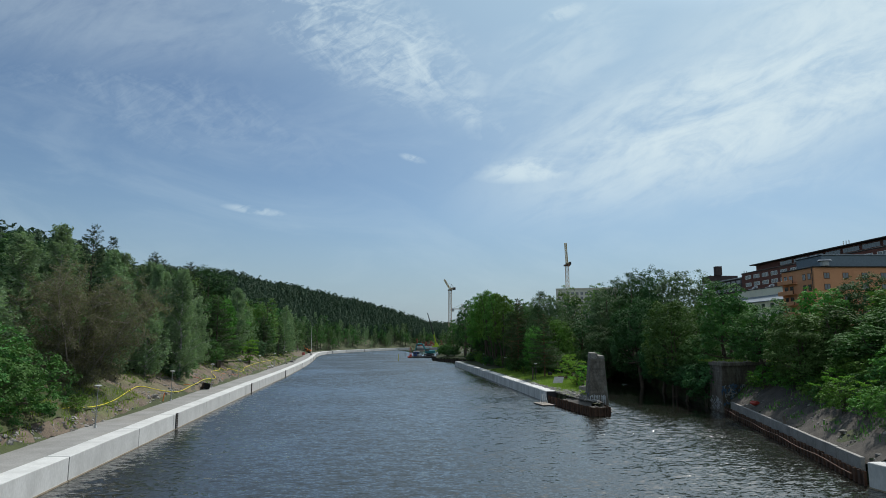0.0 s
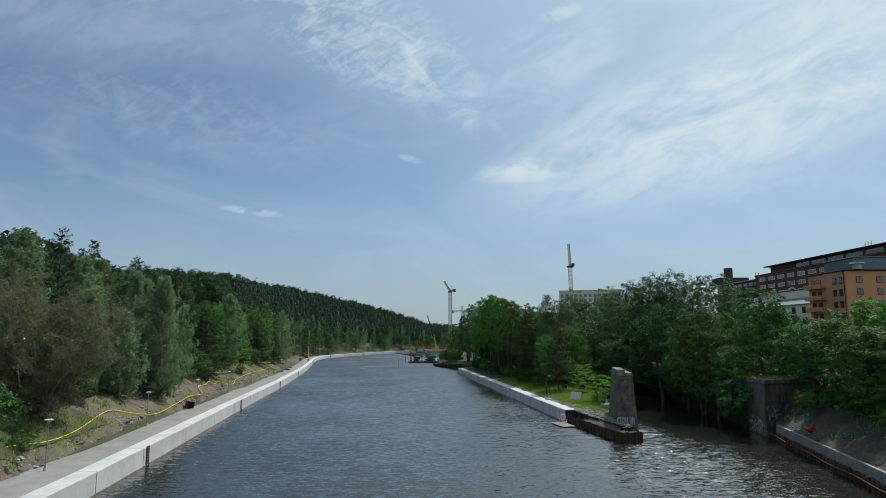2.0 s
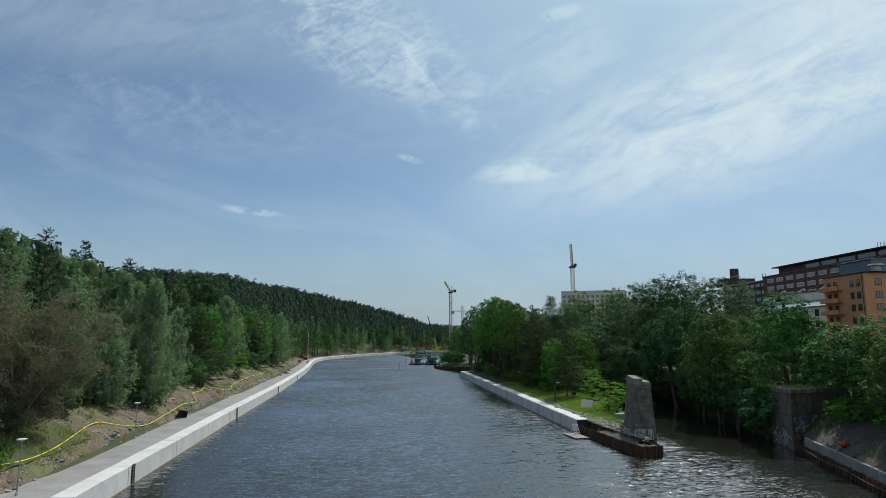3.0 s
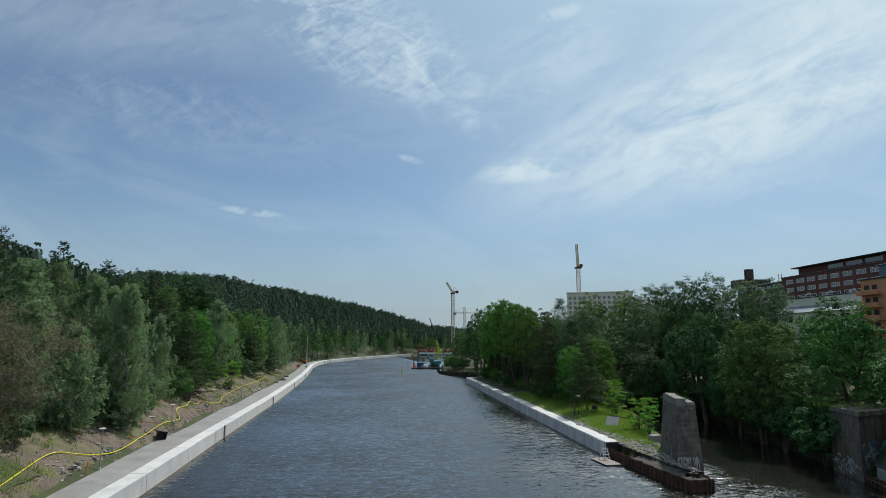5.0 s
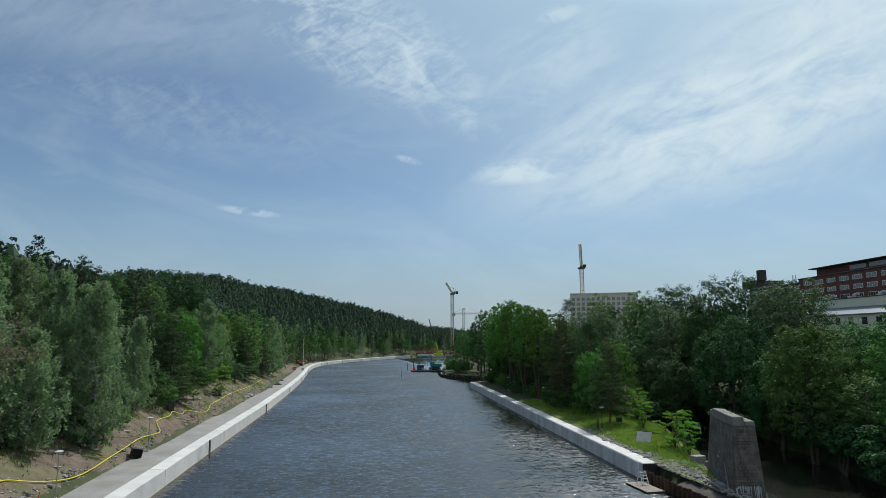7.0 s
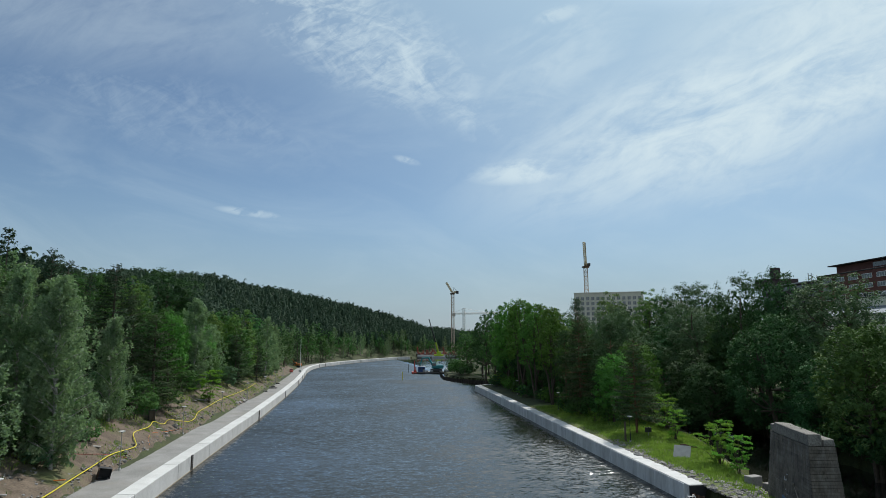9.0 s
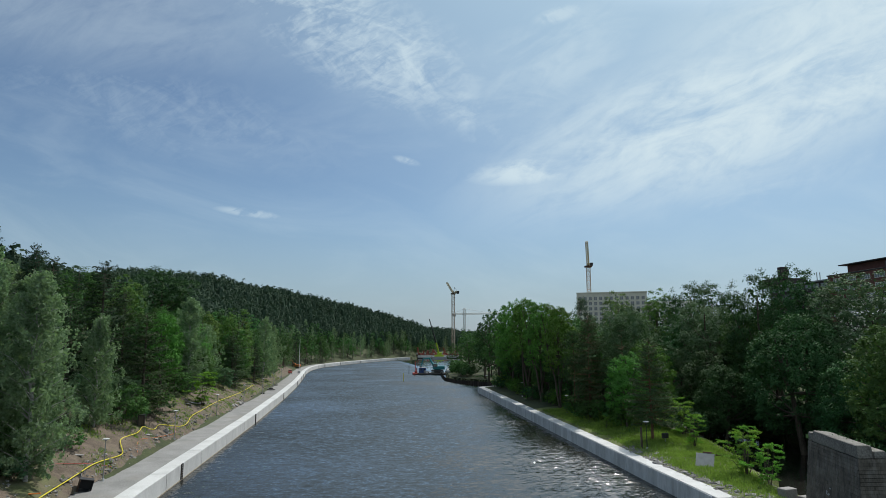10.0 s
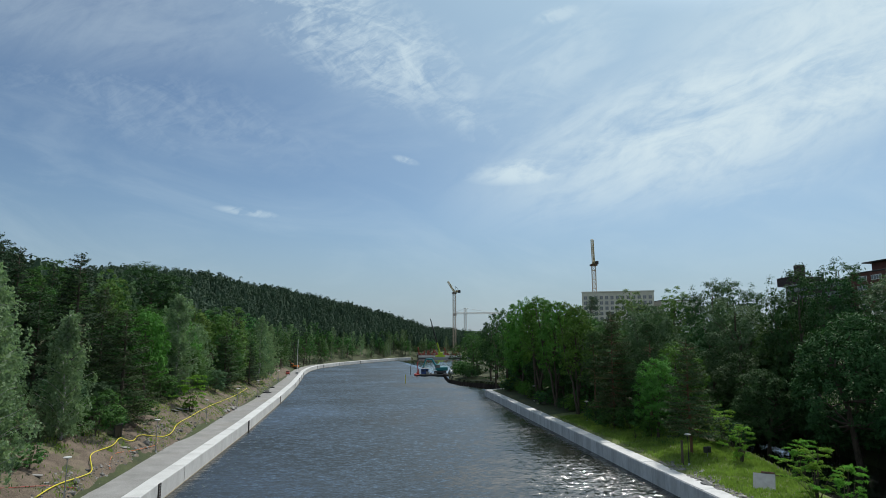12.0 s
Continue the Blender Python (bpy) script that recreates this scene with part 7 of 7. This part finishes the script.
block(side, "wall", (212, 465), E1, 26, 18, 10, 44, WHITE_PAINT)
block(side, "roof", (211.6, 464.6), E1, 26.8, 18.8, 44, 44.4, ROOF_DARK)


# ---- cranes and works far up the canal ----
def lattice(p, q, w, bays, r=0.09):
    """A square lattice boom from p to q: four chords, rungs and diagonals."""
    p, q = Vector(p), Vector(q)
    d = (q - p).normalized()
    e = d.cross(Vector((0.3, 0.9, 0.1))).normalized()
    f = d.cross(e)
    c = [(e * sx + f * sy) * w / 2 for sx, sy in ((-1, -1), (1, -1), (1, 1), (-1, 1))]
    rows = [(p + k, q + k, r * 1.4) for k in c]
    for i in range(bays):
        a, b = p + (q - p) * (i / bays), p + (q - p) * ((i + 1) / bays)
        for k in range(4):
            rows.append((a + c[k], b + c[(k + 1) % 4], r))
            rows.append((b + c[k], b + c[(k + 1) % 4], r))
    return rods(rows, 4)


def tower_crane(x, y, z0, top, w, tip, label, cab_side=1):
    """A slewing tower crane: lattice mast, cab, counter-jib with ballast, luffing jib."""
    cr = tagged(new("tower_crane"), label, "tower crane", "tower cranes")
    cr.matrix_basis = pose(x, y, 0)
    part("mast", lattice((0, 0, z0), (0, 0, top), w, int((top - z0) / w / 1.2), 0.16), CRANE_TAN, cr, "weathered tan lattice mast")
    part("slewing_ring", boxes([(-w * 0.8, w * 0.8, -w * 0.8, w * 0.8, top, top + 1.2)], 0.1), RUST, cr)
    part("cab", boxes([(w * 0.6, w * 0.6 + 1.8, -0.9, 0.9, top + 1.2, top + 3.4)], 0.1), STEEL_DARK, cr)
    part("jib", lattice((0, 0, top + 1.5), (tip[0], tip[1], top + tip[2]), 1.6, 12, 0.15), CRANE_YELLOW, cr, "ochre lattice jib")
    back = Vector((-tip[0], -tip[1], 0)).normalized() * 6
    part("counter_jib", lattice((0, 0, top + 1.5), (back.x, back.y, top + 2.4), 1.6, 4, 0.15), CRANE_YELLOW, cr)
    part("ballast", boxes([(back.x - 1.2, back.x + 1.2, back.y - 1.2, back.y + 1.2, top + 0.4, top + 3.2)], 0.1), STEEL_DARK, cr)
    part("a_frame", rods([((0, 0, top + 1.2), (back.x * 0.3, back.y * 0.3, top + 7), 0.2), ((back.x, back.y, top + 2.4), (back.x * 0.3, back.y * 0.3, top + 7), 0.14), ((back.x * 0.3, back.y * 0.3, top + 7), (tip[0] * 0.7, tip[1] * 0.7, top + tip[2] * 0.72), 0.06)]), STEEL_DARK, cr)
    return cr


tower_crane(171.5, 481, 12, 68.5, 2.6, (-2.6, -5, 17.5), "tower crane with its jib raised behind the office block")
tower_crane(112.0, 690, 3, 64.0, 2.8, (-5.5, 6, 12.5), "tower crane with a raised jib far up the canal")
hammer = tagged(new("tower_crane"), "hammerhead tower crane with a long level jib", "tower crane", "tower cranes")
hammer.matrix_basis = pose(153.8, 842, 0)
part("mast", lattice((0, 0, 3), (0, 0, 57.5), 2.8, 18, 0.2), WHITE_PAINT, hammer)
part("jib", lattice((0, 0, 51), (48, -7, 51.5), 1.8, 22, 0.18), WHITE_PAINT, hammer)
part("counter_jib", lattice((0, 0, 51), (-15, 2, 51), 1.8, 7, 0.18), WHITE_PAINT, hammer)
part("ballast", boxes([(-15, -11, 0.5, 3.5, 47.5, 51)], 0.2), STEEL_GREY, hammer)
part("stay", rods([((0, 0, 57.5), (30, -4.4, 52.3), 0.12), ((0, 0, 57.5), (-13, 1.8, 51.8), 0.12)]), STEEL_GREY, hammer)

dock = tagged(new("work_dock"), "grey floating dock with a white bulwark across the far canal", "dock")
dock.matrix_basis = pose(92, 668, 0, 0, 0, -4)
part("hull", boxes([(-19, 22, -5, 5, -0.6, 2.2)], 0.2), STEEL_GREY, dock)
part("bulwark", boxes([(-19, 22, -5.2, -5.0, 2.2, 3.4)], 0.05), CONCRETE_NEW, dock)
part("fender", boxes([(-19, 22, -5.4, -5.2, 0.0, 0.9)], 0.05), STEEL_DARK, dock)
for k in range(16):
    x, w, h = 74 + k * 2.6, rng.uniform(0.9, 2.2), rng.uniform(0.5, 3.5) + 3 * (k % 5 == 0)
    rig = tagged(new("piling_rig"), "red steel machinery standing on the dock", "machine", "red machines on the dock")
    rig.matrix_basis = pose(x, 669 + rng.normal() * 1.5, 2.2, 0, 0, rng.uniform(-20, 20))
    part("body", boxes([(-w, w, -1.2, 1.2, 0, 1.9)], 0.15), MACHINE_RED if k % 4 else RUST, rig)
    part("cab", boxes([(-w, -w + 1.3, -1.0, 1.0, 1.9, 3.3)], 0.1), CONCRETE_CAP if k % 3 == 0 else MACHINE_RED, rig)
    part("lattice_arm", lattice((0, 0, 1.9), (rng.uniform(-3, 3), 0, 2.5 + h), 0.8, 5, 0.12), MACHINE_RED, rig)
mob = tagged(new("mobile_crane"), "lime green mobile crane with a long dark boom raised", "mobile crane")
mob.matrix_basis = pose(92, 655, 0)
part("carrier", boxes([(-4.5, 4.5, -1.4, 1.4, 2.3, 4.0)], 0.2), LIME, mob)
part("pontoon", boxes([(-7, 7, -3, 3, -0.5, 2.3)], 0.2), STEEL_GREY, mob)
part("boom_base", cone(bmesh.new(), (0, 0, 4), (-3.6, -4.0, 15.5), 0.85, 0.7, 8), LIME, mob, "lime green lower boom")
part("boom", cone(bmesh.new(), (-3.6, -4.0, 15.5), (-11.2, -12.7, 37.0), 0.6, 0.4, 8), STEEL_DARK, mob)
part("cab", boxes([(-2.0, 2.2, -1.3, 1.3, 4.0, 6.4)], 0.2), LIME, mob)
for k in range(9):
    x, y = 52 + k * 0.9 + rng.normal(), 372 + k * 4.2
    tagged(part("stone_pile", boxes([(-1.1, 1.1, -0.8, 0.8, 0, 1.2)], 0.3, pose(x, y, 2.0, rng.normal() * 10, rng.normal() * 10, rng.uniform(0, 90))), CONCRETE_NEW), "pale stone block heaped on the far point", "stone", "stones on the point")
